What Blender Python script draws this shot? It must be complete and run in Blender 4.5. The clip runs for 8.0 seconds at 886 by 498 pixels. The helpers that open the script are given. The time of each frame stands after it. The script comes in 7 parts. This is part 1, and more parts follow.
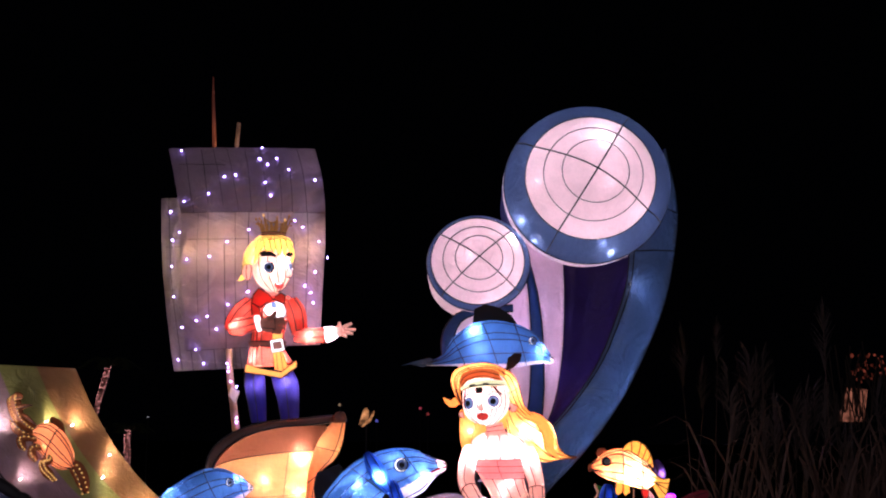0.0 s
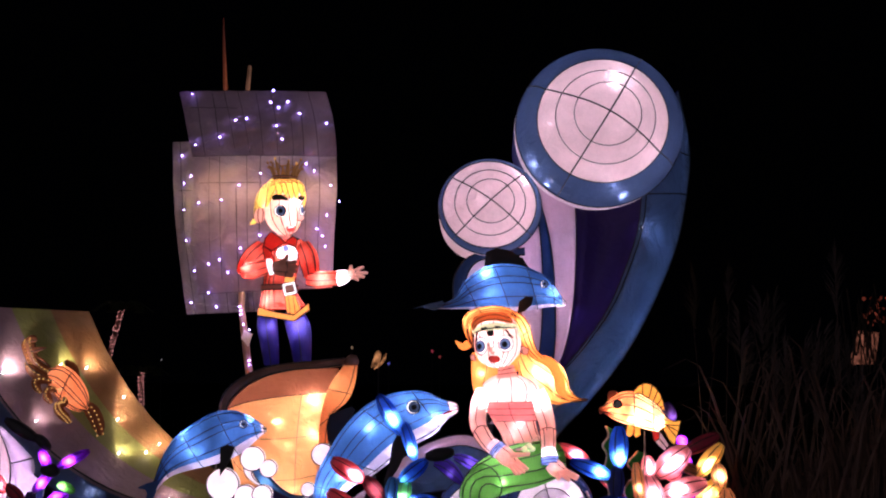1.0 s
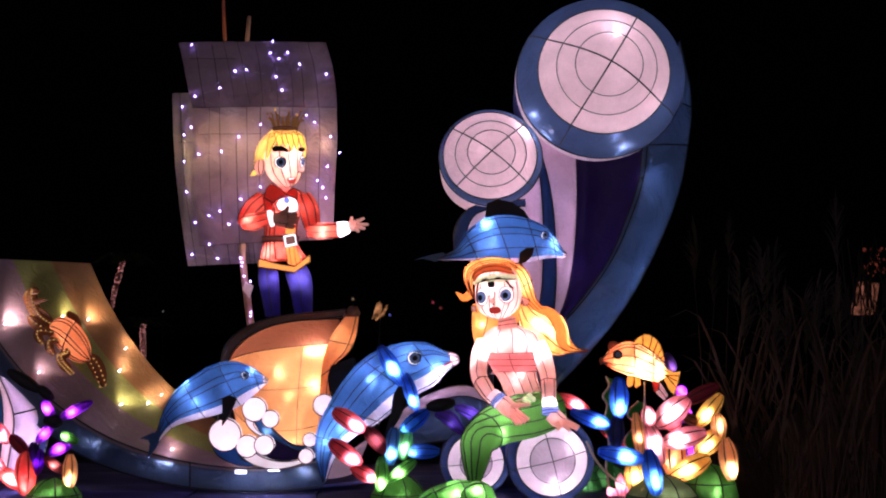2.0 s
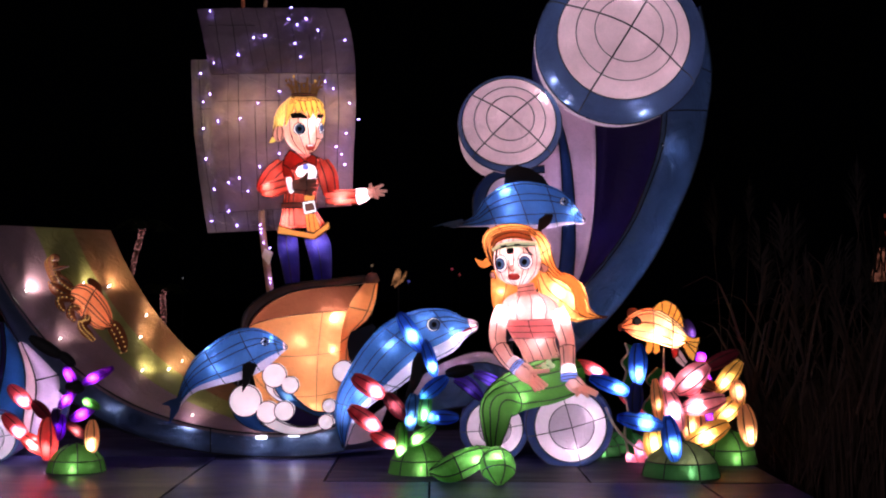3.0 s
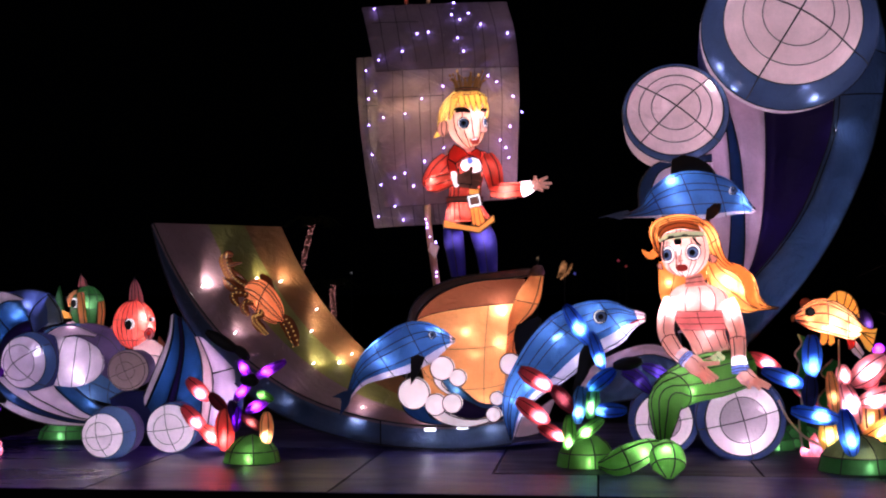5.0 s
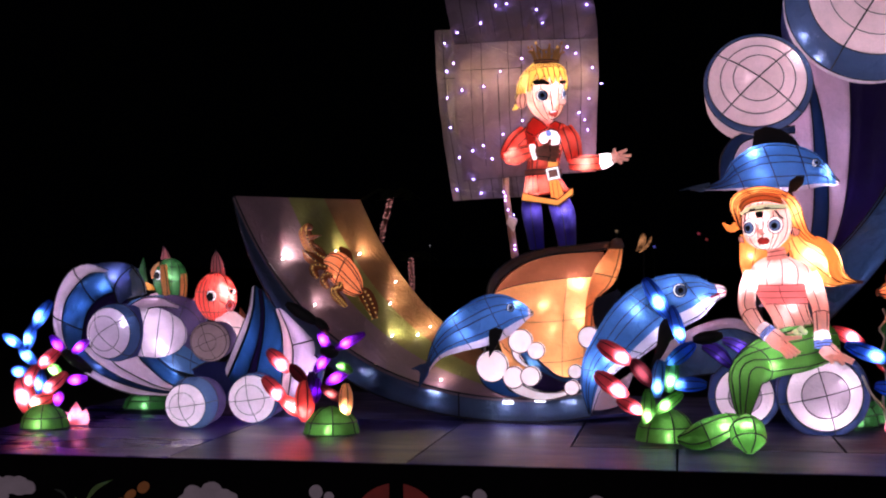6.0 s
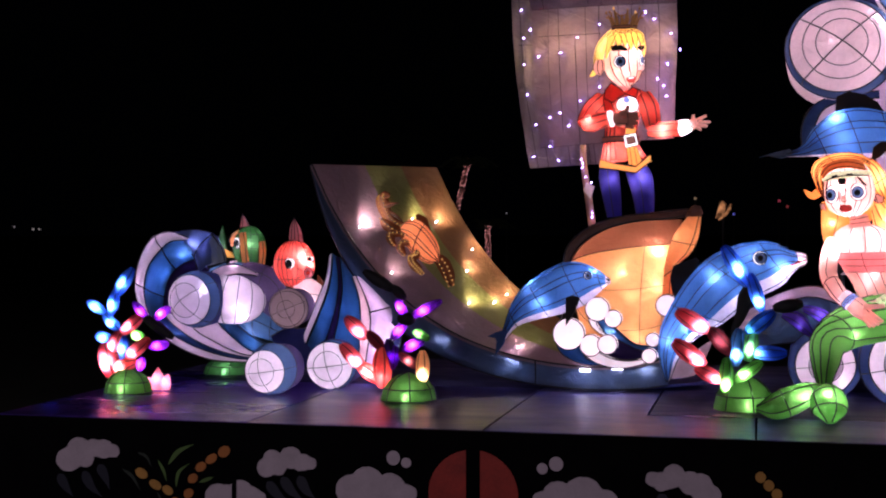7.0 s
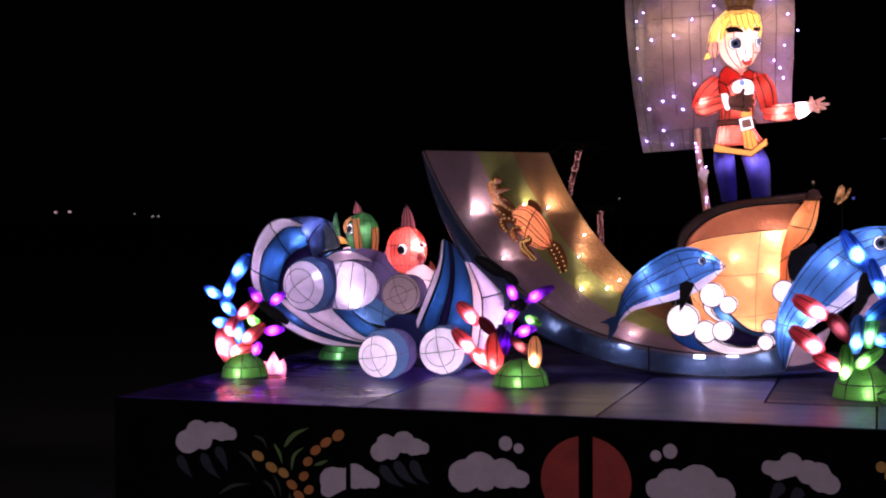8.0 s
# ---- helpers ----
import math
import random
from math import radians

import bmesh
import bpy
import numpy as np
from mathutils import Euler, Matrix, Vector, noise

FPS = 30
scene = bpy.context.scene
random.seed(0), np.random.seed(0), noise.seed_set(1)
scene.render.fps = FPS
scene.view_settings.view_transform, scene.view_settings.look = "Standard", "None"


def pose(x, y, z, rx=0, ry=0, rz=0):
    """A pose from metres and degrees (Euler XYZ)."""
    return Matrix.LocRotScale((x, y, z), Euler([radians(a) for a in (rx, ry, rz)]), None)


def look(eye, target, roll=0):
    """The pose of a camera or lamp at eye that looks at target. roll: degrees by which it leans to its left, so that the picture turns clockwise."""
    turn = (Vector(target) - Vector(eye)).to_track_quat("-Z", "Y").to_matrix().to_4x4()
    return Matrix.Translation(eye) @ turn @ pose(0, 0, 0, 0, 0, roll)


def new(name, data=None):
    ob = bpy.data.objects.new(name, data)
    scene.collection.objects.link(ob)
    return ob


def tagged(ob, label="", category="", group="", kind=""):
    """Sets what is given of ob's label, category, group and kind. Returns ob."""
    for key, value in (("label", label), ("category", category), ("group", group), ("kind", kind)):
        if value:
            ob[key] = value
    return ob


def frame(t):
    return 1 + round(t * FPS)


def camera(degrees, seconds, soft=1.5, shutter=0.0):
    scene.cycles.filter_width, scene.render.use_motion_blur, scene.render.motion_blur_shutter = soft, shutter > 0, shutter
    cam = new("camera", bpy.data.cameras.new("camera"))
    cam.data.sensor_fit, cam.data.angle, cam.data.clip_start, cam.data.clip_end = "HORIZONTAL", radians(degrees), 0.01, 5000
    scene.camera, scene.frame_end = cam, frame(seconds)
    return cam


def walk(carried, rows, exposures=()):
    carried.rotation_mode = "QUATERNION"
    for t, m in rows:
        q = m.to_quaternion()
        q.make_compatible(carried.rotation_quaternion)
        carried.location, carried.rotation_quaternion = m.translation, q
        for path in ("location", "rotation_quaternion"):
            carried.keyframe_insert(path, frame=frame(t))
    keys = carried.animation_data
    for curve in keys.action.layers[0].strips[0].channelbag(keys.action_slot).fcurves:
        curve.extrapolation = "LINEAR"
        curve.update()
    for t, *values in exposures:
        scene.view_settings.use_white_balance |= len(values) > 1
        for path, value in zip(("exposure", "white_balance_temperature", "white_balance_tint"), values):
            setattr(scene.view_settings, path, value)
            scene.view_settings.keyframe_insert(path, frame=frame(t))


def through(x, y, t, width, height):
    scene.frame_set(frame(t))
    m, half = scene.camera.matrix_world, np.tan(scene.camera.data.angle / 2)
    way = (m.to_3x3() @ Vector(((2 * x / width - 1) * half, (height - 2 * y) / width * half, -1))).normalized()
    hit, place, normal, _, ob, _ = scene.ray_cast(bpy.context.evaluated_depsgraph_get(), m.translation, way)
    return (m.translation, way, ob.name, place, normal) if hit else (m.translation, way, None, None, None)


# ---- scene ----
cam = camera(36.9, 8.0, soft=2.05)
walk(cam, [
    (0, pose(0, 0, 1.78, 98.085, -0.405, -1.745)),
    (0.5, pose(0, 0, 1.78, 96.664, -0.441, -1.627)),
    (1, pose(0, 0, 1.78, 95.639, -0.420, -1.240)),
    (1.5, pose(0, 0, 1.78, 94.665, -0.366, -1.283)),
    (3, pose(0, 0, 1.78, 92.095, -0.333, -0.383)),
    (3.5, pose(0, 0, 1.78, 92.073, -0.303, 0.767)),
    (4, pose(0, 0, 1.78, 91.831, 0.025, 3.028)),
    (5.5, pose(0, 0, 1.78, 91.653, 0.094, 8.376)),
    (6, pose(0, 0, 1.78, 90.612, 0.079, 10.138)),
    (6.5, pose(0, 0, 1.78, 89.669, 0.095, 11.910)),
    (7, pose(0, 0, 1.78, 89.221, 0.098, 13.442)),
    (7.5, pose(0, 0, 1.78, 89.171, 0.164, 15.586)),
    (8, pose(0, 0, 1.78, 88.625, 0.323, 18.263)),
], exposures=[(0, 0.98, 6180, 22), (0.5, 0.74, 6180, 22), (1.5, 0.56, 6180, 22), (3.0, 0.11, 6180, 22), (3.5, 0.03, 6180, 22), (4.0, -0.03, 6180, 22), (5.5, 0.23, 6180, 22), (6.0, 0.33, 6180, 22), (7.0, 0.49, 6120, 25), (8.0, 0.73, 6060, 27)])

# ---------- night sky and lights ----------
world = bpy.data.worlds.new("night")
scene.world = world
world.use_nodes = True
world.node_tree.nodes["Background"].inputs[0].default_value = (0.25, 0.3, 0.5, 1)
world.node_tree.nodes["Background"].inputs[1].default_value = 0.0004
scene.view_settings.exposure = 0.0

TOP = 0.73          # top of the stage
POWER = 3.0         # all bulbs together
WHITE = (1.0, 0.82, 0.87)
COOL = (0.76, 0.8, 1.0)


def bulb_light(x, y, z, watts, colour=WHITE, size=0.02):
    data = bpy.data.lights.new("bulb_light", "POINT")
    data.energy, data.color, data.shadow_soft_size = watts * POWER, colour, size
    ob = new("bulb_light", data)
    ob.location = (x, y, z)
    return ob


def beam(x, y, z, watts, colour=WHITE, angle=80):
    """A light-emitting diode that shines towards the front."""
    data = bpy.data.lights.new("diode_beam", "SPOT")
    data.energy, data.color, data.shadow_soft_size = watts * POWER, colour, 0.01
    data.spot_size, data.spot_blend = radians(angle), 1.0
    ob = new("diode_beam", data)
    ob.location, ob.rotation_euler = (x, y, z), (radians(-90), 0, 0)
    return ob


# unseen fill lamp added behind the viewer, in place of other lanterns there
data = bpy.data.lights.new("front_fill_lamp", "POINT")
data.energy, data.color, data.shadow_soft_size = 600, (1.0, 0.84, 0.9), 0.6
new("front_fill_lamp", data).location = (-4.0, -5.0, 3.6)


# ---------- materials ----------
def tree(name):
    m = bpy.data.materials.new(name)
    m.use_nodes = True
    nt = m.node_tree
    nt.nodes.clear()
    return m, nt, nt.nodes.new("ShaderNodeOutputMaterial")


def node(nt, kind, **inputs):
    n = nt.nodes.new(kind)
    for k, v in inputs.items():
        n.inputs[k.replace("_", " ")].default_value = v
    return n


def cloudy(nt, colour, scale=6.0, low=0.75, high=1.1, fine=90.0):
    """Colour varied at two scales, and a bump from the fine one."""
    geo = nt.nodes.new("ShaderNodeTexCoord")
    big = node(nt, "ShaderNodeTexNoise", Scale=scale, Detail=4.0, Roughness=0.6)
    small = node(nt, "ShaderNodeTexNoise", Scale=fine, Detail=3.0)
    nt.links.new(geo.outputs["Object"], big.inputs["Vector"])
    nt.links.new(geo.outputs["Object"], small.inputs["Vector"])
    mix = node(nt, "ShaderNodeMath")
    mix.operation = "MULTIPLY_ADD"
    nt.links.new(small.outputs["Fac"], mix.inputs[0])
    mix.inputs[1].default_value = 0.35
    nt.links.new(big.outputs["Fac"], mix.inputs[2])
    ramp = node(nt, "ShaderNodeMapRange")
    ramp.inputs["From Min"].default_value, ramp.inputs["From Max"].default_value = 0.42, 0.95
    ramp.inputs["To Min"].default_value, ramp.inputs["To Max"].default_value = low, high
    nt.links.new(mix.outputs[0], ramp.inputs["Value"])
    tint = node(nt, "ShaderNodeVectorMath")
    tint.operation = "SCALE"
    tint.inputs[0].default_value = colour[:3]
    nt.links.new(ramp.outputs[0], tint.inputs["Scale"])
    bump = node(nt, "ShaderNodeBump", Strength=0.15, Distance=0.004)
    nt.links.new(small.outputs["Fac"], bump.inputs["Height"])
    return tint.outputs[0], bump.outputs[0]


def fabric(name, colour, glow=0.1, through=0.82, crease_size=9.0, depth=0.02):
    """Thin lantern silk lit by bulbs behind; glow adds emission in their place."""
    m, nt, out = tree(name)
    col, bump = cloudy(nt, colour, 5.0, 0.82, 1.08, 60.0)
    front = node(nt, "ShaderNodeBsdfPrincipled", Roughness=0.42)
    front.inputs["Specular IOR Level"].default_value = 0.35
    back = node(nt, "ShaderNodeBsdfTranslucent")
    both = node(nt, "ShaderNodeMixShader")
    both.inputs[0].default_value = through
    nt.links.new(col, front.inputs["Base Color"])
    weave = node(nt, "ShaderNodeMix")
    weave.data_type = "RGBA"
    weave.inputs[0].default_value = 0.025
    weave.inputs[7].default_value = (0.9, 0.88, 0.9, 1)
    nt.links.new(col, weave.inputs[6])
    nt.links.new(weave.outputs[2], back.inputs["Color"])
    place = nt.nodes.new("ShaderNodeTexCoord")
    crease = node(nt, "ShaderNodeTexNoise", Scale=crease_size, Detail=3.0, Roughness=0.55, Distortion=1.6)
    nt.links.new(place.outputs["Object"], crease.inputs["Vector"])
    pucker = node(nt, "ShaderNodeBump", Strength=0.5, Distance=depth)
    nt.links.new(crease.outputs["Fac"], pucker.inputs["Height"])
    nt.links.new(bump, pucker.inputs["Normal"])
    nt.links.new(pucker.outputs[0], front.inputs["Normal"])
    nt.links.new(pucker.outputs[0], back.inputs["Normal"])
    nt.links.new(front.outputs[0], both.inputs[1])
    nt.links.new(back.outputs[0], both.inputs[2])
    shine = node(nt, "ShaderNodeEmission", Strength=glow * 0.5)
    nt.links.new(col, shine.inputs["Color"])
    total = node(nt, "ShaderNodeAddShader")
    nt.links.new(both.outputs[0], total.inputs[0])
    nt.links.new(shine.outputs[0], total.inputs[1])
    nt.links.new(total.outputs[0], out.inputs["Surface"])
    return m


def solid(name, colour, rough=0.6, metal=0.0, scale=6.0, low=0.6, high=1.2, fine=80.0):
    m, nt, out = tree(name)
    col, bump = cloudy(nt, colour, scale, low, high, fine)
    b = node(nt, "ShaderNodeBsdfPrincipled", Roughness=rough, Metallic=metal)
    b.inputs["Specular IOR Level"].default_value = 0.05 if rough > 0.9 else 0.4
    nt.links.new(col, b.inputs["Base Color"])
    nt.links.new(bump, b.inputs["Normal"])
    nt.links.new(b.outputs[0], out.inputs["Surface"])
    return m


def lit(name, colour, strength):
    m, nt, out = tree(name)
    e = node(nt, "ShaderNodeEmission", Strength=strength)
    e.inputs["Color"].default_value = (*colour, 1)
    nt.links.new(e.outputs[0], out.inputs["Surface"])
    return m


def patchy(name, colour, strength, scale):
    """Light seen through a patterned skin: brighter and darker patches."""
    m, nt, out = tree(name)
    place = nt.nodes.new("ShaderNodeTexCoord")
    spots = node(nt, "ShaderNodeTexNoise", Scale=scale, Detail=2.0)
    nt.links.new(place.outputs["Object"], spots.inputs["Vector"])
    level = node(nt, "ShaderNodeMapRange")
    level.inputs["From Min"].default_value, level.inputs["From Max"].default_value = 0.38, 0.66
    level.inputs["To Min"].default_value, level.inputs["To Max"].default_value = 0.12 * strength, strength
    nt.links.new(spots.outputs["Fac"], level.inputs["Value"])
    e = node(nt, "ShaderNodeEmission")
    e.inputs["Color"].default_value = (*colour, 1)
    nt.links.new(level.outputs[0], e.inputs["Strength"])
    nt.links.new(e.outputs[0], out.inputs["Surface"])
    return m


# High glow on fins, trim, hair and cuffs stands in for bulbs.
F_FIN = fabric("fin_gold_silk", (0.95, 0.5, 0.1), 0.8)
F_CUFF = fabric("pale_blue_silk", (0.3, 0.42, 0.9), 0.6)
F_WHITE = fabric("white_silk", (0.84, 0.69, 0.8), 0.22)
F_PINKISH = fabric("pale_pink_silk", (0.82, 0.6, 0.64), 0.30)
F_MAUVE = fabric("mauve_silk", (0.62, 0.45, 0.55), 0.22)
F_BLUE = fabric("blue_silk", (0.042, 0.09, 0.22), 0.08)
F_BULB = fabric("cobalt_silk", (0.035, 0.15, 0.72), 0.01, 0.94)
F_DEEPBLUE = fabric("deep_blue_silk", (0.012, 0.035, 0.13), 0.12)
# White silk again, with emission put in instead of lamps behind it.
F_GLOWWHITE = fabric("self_lit_white_silk", (0.86, 0.76, 0.79), 0.75)
F_SEA = fabric("sea_blue_silk", (0.052, 0.175, 0.45), 0.06)
F_SKIRT = fabric("skirt_blue_silk", (0.14, 0.19, 0.29), 0.01)
F_COAT = fabric("coat_red_silk", (0.8, 0.115, 0.065), 0.1)
F_GILT = fabric("gilt_silk", (0.38, 0.2, 0.075), 0.25)
F_SLATE = fabric("slate_blue_silk", (0.12, 0.18, 0.285), 0.05, 0.78, 3.0, 0.16)
F_HOOD = fabric("hood_blue_silk", (0.13, 0.17, 0.34), 0.06)
F_SAGE = fabric("sage_grey_silk", (0.3, 0.34, 0.38), 0.08)
F_NAVY = fabric("navy_silk", (0.035, 0.04, 0.16), 0.12)
F_AZURE = fabric("azure_silk", (0.06, 0.16, 0.32), 0.05, 0.82, 4.0, 0.06)
F_INDIGOVIO = fabric("deep_violet_silk", (0.09, 0.03, 0.36), 0.06)
F_PURPLE = fabric("purple_silk", (0.042, 0.022, 0.11), 0.07)
F_RED = fabric("red_silk", (0.62, 0.08, 0.1), 0.02, 0.94)
F_CORAL = fabric("coral_silk", (0.85, 0.1, 0.075), 0.26)
F_PINK = fabric("pink_silk", (0.78, 0.3, 0.33), 0.16)
F_VIOLET = fabric("violet_silk", (0.24, 0.014, 0.6), 0.01, 0.94)
F_GREEN = fabric("green_silk", (0.1, 0.35, 0.05), 0.04)
F_DEEP = fabric("deep_green_silk", (0.04, 0.2, 0.05), 0.10)
F_YELLOW = fabric("yellow_silk", (0.9, 0.5, 0.11), 0.22)
F_PEACH = fabric("peach_silk", (0.9, 0.42, 0.18), 0.2)
F_ORANGE = fabric("orange_silk", (0.85, 0.35, 0.14), 0.26)
F_FISH = fabric("fish_orange_silk", (0.88, 0.24, 0.08), 0.32)
F_RUST = fabric("rust_silk", (0.36, 0.105, 0.055), 0.12)
F_SKIN = fabric("skin_silk", (0.95, 0.57, 0.49), 0.34)
F_AUBURN = fabric("auburn_silk", (0.6, 0.2, 0.06), 0.4)
F_HAIR = fabric("orange_hair_silk", (1.0, 0.42, 0.1), 0.85)
F_BLOND = fabric("blond_silk", (0.98, 0.76, 0.2), 0.9)
F_TAUPE = fabric("taupe_silk", (0.41, 0.28, 0.31), 0.04)
F_DUSK = fabric("dusky_mauve_silk", (0.46, 0.33, 0.34), 0.16)
F_PLUM = fabric("plum_silk", (0.09, 0.055, 0.14), 0.12)
F_DRUM = fabric("lilac_silk", (0.7, 0.55, 0.68), 0.22)
F_SHELL = fabric("shell_peach_silk", (0.85, 0.28, 0.12), 0.3)
F_TRIM = fabric("coat_trim_silk", (0.95, 0.5, 0.14), 0.9)
F_INNER = fabric("grey_lilac_silk", (0.4, 0.32, 0.4), 0.2)
# Red bulbs that are off: their missing light is put into darker silk.
F_UNLITRED = fabric("unlit_red_silk", (0.2, 0.025, 0.04), 0.12)
F_BANDEAU = fabric("bandeau_pink_silk", (0.88, 0.42, 0.43), 0.3)
F_NECK = fabric("dusky_pink_silk", (0.8, 0.48, 0.42), 0.4)
F_OLIVE = fabric("olive_silk", (0.36, 0.37, 0.13), 0.03)
F_BRONZE = fabric("bronze_silk", (0.39, 0.205, 0.095), 0.03)
F_SAIL = fabric("sail_cloth", (0.3, 0.235, 0.275), 0.012, 0.68, 4.0, 0.06)
F_LEG = fabric("ultramarine_silk", (0.04, 0.03, 0.3), 0.06)
M_WIRE = solid("black_wire", (0.012, 0.012, 0.016), 0.5)
M_SEAM = solid("sail_seam", (0.05, 0.04, 0.045), 0.8)
M_AUBURN = solid("auburn_thread", (0.12, 0.035, 0.015), 0.7)
M_INK = solid("dark_red_ink", (0.16, 0.03, 0.025), 0.7)
M_BLACK = solid("black_cloth", (0.012, 0.012, 0.014), 0.75)
M_PIPING = solid("pale_piping", (0.7, 0.6, 0.5), 0.6)
M_DECK = solid("dark_brown_cloth", (0.15, 0.085, 0.065), 0.7)
M_WOOD = solid("bare_wood", (0.3, 0.16, 0.1), 0.7, 0, 12)
# Glow on eyes, lips, leather and brow band is emission without a bulb.
M_EYE = fabric("eye_white", (0.9, 0.88, 0.9), 1.7)
M_IRIS = fabric("eye_iris", (0.13, 0.18, 0.34), 0.4)
M_LIP = fabric("lip_red", (0.5, 0.03, 0.03), 0.3)
M_ROSE = fabric("lip_rose", (0.55, 0.075, 0.06), 0.5)
M_TAN = fabric("brown_leather", (0.24, 0.1, 0.075), 0.3)
M_BAND = fabric("pale_green_band", (0.75, 0.8, 0.55), 0.6)
M_DIODE = lit("blue_white_diode", (0.36, 0.26, 1.0), 20.0)
M_WARMDOT = lit("warm_diode", (1.0, 0.4, 0.36), 0.6)
M_BARKGLOW = lit("lit_bark_band", (1.0, 0.22, 0.2), 0.05)
M_MODULE = lit("white_light_bar", (0.85, 0.92, 1.0), 2.6)
# Beads and crown tips emit to give gold a glint; no lamp there.
M_AMBER = lit("amber_glint_glow", (1.0, 0.5, 0.14), 0.6)


# ---------- building tools ----------
def curve(points, n):
    """n points along a smooth line through the given ones."""
    p = [Vector(q) for q in points]
    if len(p) == 2:
        return [p[0].lerp(p[1], i / (n - 1)) for i in range(n)]
    p = [p[0] * 2 - p[1], *p, p[-1] * 2 - p[-2]]
    out = []
    for i in range(n):
        u = i / (n - 1) * (len(p) - 3)
        k = min(int(u), len(p) - 4)
        s = u - k
        a, b, c, d = p[k:k + 4]
        out.append(0.5 * (2 * b + (c - a) * s + (2 * a - 5 * b + 4 * c - d) * s * s + (3 * b - a - 3 * c + d) * s ** 3))
    return out


def at_y(points, y):
    return [Vector((x, y, z)) for x, z in points]


class Shape:
    """Collects faces of several materials into one mesh."""

    def __init__(self):
        self.reset()

    def reset(self):
        self.v, self.f, self.m, self.s, self.mats, self.wires = [], [], [], [], [], []
        self.ink, self.weld = M_WIRE, False

    def slot(self, m):
        if m not in self.mats:
            self.mats.append(m)
        return self.mats.index(m)

    def face(self, ids, m, smooth=True):
        self.f.append(ids), self.m.append(self.slot(m)), self.s.append(smooth)

    def grid(self, rows, m, wrap=False, pick=None, smooth=True):
        base, w = len(self.v), len(rows[0])
        for r in rows:
            self.v.extend(r)
        for i in range(len(rows) - 1):
            for j in range(w if wrap else w - 1):
                k = (j + 1) % w
                mat = pick(i, j) if pick else m
                self.face((base + i * w + j, base + i * w + k, base + (i + 1) * w + k, base + (i + 1) * w + j), mat, smooth)
        return self

    def wire(self, points, r=0.003, m=None, closed=False, sides=4):
        p = [Vector(q) for q in points]
        if closed:
            p = p + [p[0]]
        rows = []
        for i, q in enumerate(p):
            t = p[min(i + 1, len(p) - 1)] - p[max(i - 1, 0)]
            if closed and i in (0, len(p) - 1):
                t = p[1] - p[-2]
            if t.length < 1e-6:
                t = Vector((0, 0, 1))
            t.normalize()
            h = Vector((0, 1, 0)) if abs(t.y) < 0.8 else Vector((1, 0, 0))
            a = t.cross(h).normalized()
            b = t.cross(a)
            rows.append([q + (a * math.cos(k * math.tau / sides) + b * math.sin(k * math.tau / sides)) * r for k in range(sides)])
        first = len(self.f)
        self.grid(rows, m or self.ink, wrap=True)
        self.wires.append((first, len(self.f)))
        return self

    def seams(self, rows, every_row=(), every_col=(), r=0.003, wrap=False, m=None):
        for i in every_row:
            self.wire(rows[i], r, m, closed=wrap)
        for j in every_col:
            self.wire([row[j] for row in rows], r, m)
        return self

    def body(self, top, bottom, y, fat, m, n=18, seg=20, pick=None, ribs=(), lines=(), r=0.0028, lean=0.0):
        """A swelling form between two outlines (x, z); fat: its half depth, as a share of its half height, or one for each end and the middle.
        ribs: stations with a wire round them; lines: angle steps with a wire along."""
        a, b = curve(top, n), curve(bottom, n)
        rows = []
        for i in range(n):
            u = i / (n - 1)
            f = fat if not isinstance(fat, tuple) else (fat[0] * (1 - 2 * u) + fat[1] * 2 * u if u < 0.5 else fat[1] * (2 - 2 * u) + fat[2] * (2 * u - 1))
            c, h = (a[i] + b[i]) / 2, (a[i] - b[i]) / 2
            yy = (y[0] * (1 - u) + y[1] * u) if isinstance(y, tuple) else y
            w = h.length * f
            rows.append([Vector((c.x + h.x * math.cos(t), yy - w * math.sin(t) + lean * u, c.y + h.y * math.cos(t)))
                         for t in (k * math.tau / seg for k in range(seg))])
        self.grid(rows, m, wrap=True, pick=(lambda i, j: pick(i / (n - 1), j / seg)) if pick else None)
        self.cap(rows[0], m), self.cap(rows[-1], m)
        out = [[q + (q - sum(row, Vector()) / seg).normalized() * 0.002 for q in row] for row in rows]
        self.seams(out, ribs, lines, r, wrap=True)
        return rows

    def cap(self, row, m):
        base = len(self.v)
        self.v.extend(row)
        self.face(tuple(range(base, base + len(row))), m, False)

    def sweep(self, path, radii, m, n=14, seg=12, flat=1.0, ribs=(), lines=(), r=0.0026, pick=None, hint=(0, 1, 0)):
        """A tube along a smooth 3D path with changing radius."""
        p = curve(path, n)
        rr = [q[0] for q in curve([(v, 0) for v in radii], n)]
        rows = []
        for i, q in enumerate(p):
            t = (p[min(i + 1, n - 1)] - p[max(i - 1, 0)]).normalized()
            a = t.cross(Vector(hint)).normalized()
            b = a.cross(t)
            rows.append([q + (a * math.cos(k * math.tau / seg) + b * flat * math.sin(k * math.tau / seg)) * rr[i] for k in range(seg)])
        self.grid(rows, m, wrap=True, pick=(lambda i, j: pick(i / (n - 1), j / seg)) if pick else None)
        self.cap(rows[0], m), self.cap(rows[-1], m)
        out = [[q + (q - p[i]).normalized() * 0.002 for q in row] for i, row in enumerate(rows)]
        self.seams(out, ribs, lines, r, wrap=True)
        return rows

    def blob(self, c, size, m, turn=(0, 0, 0), seg=16, n=10, lines=(), ribs=(), pick=None, r=0.0026):
        """An ellipsoid, its poles along its own z."""
        e = Euler([radians(q) for q in turn]).to_matrix()
        rows = []
        for i in range(n + 1):
            a = math.pi * (0.02 + 0.96 * i / n)
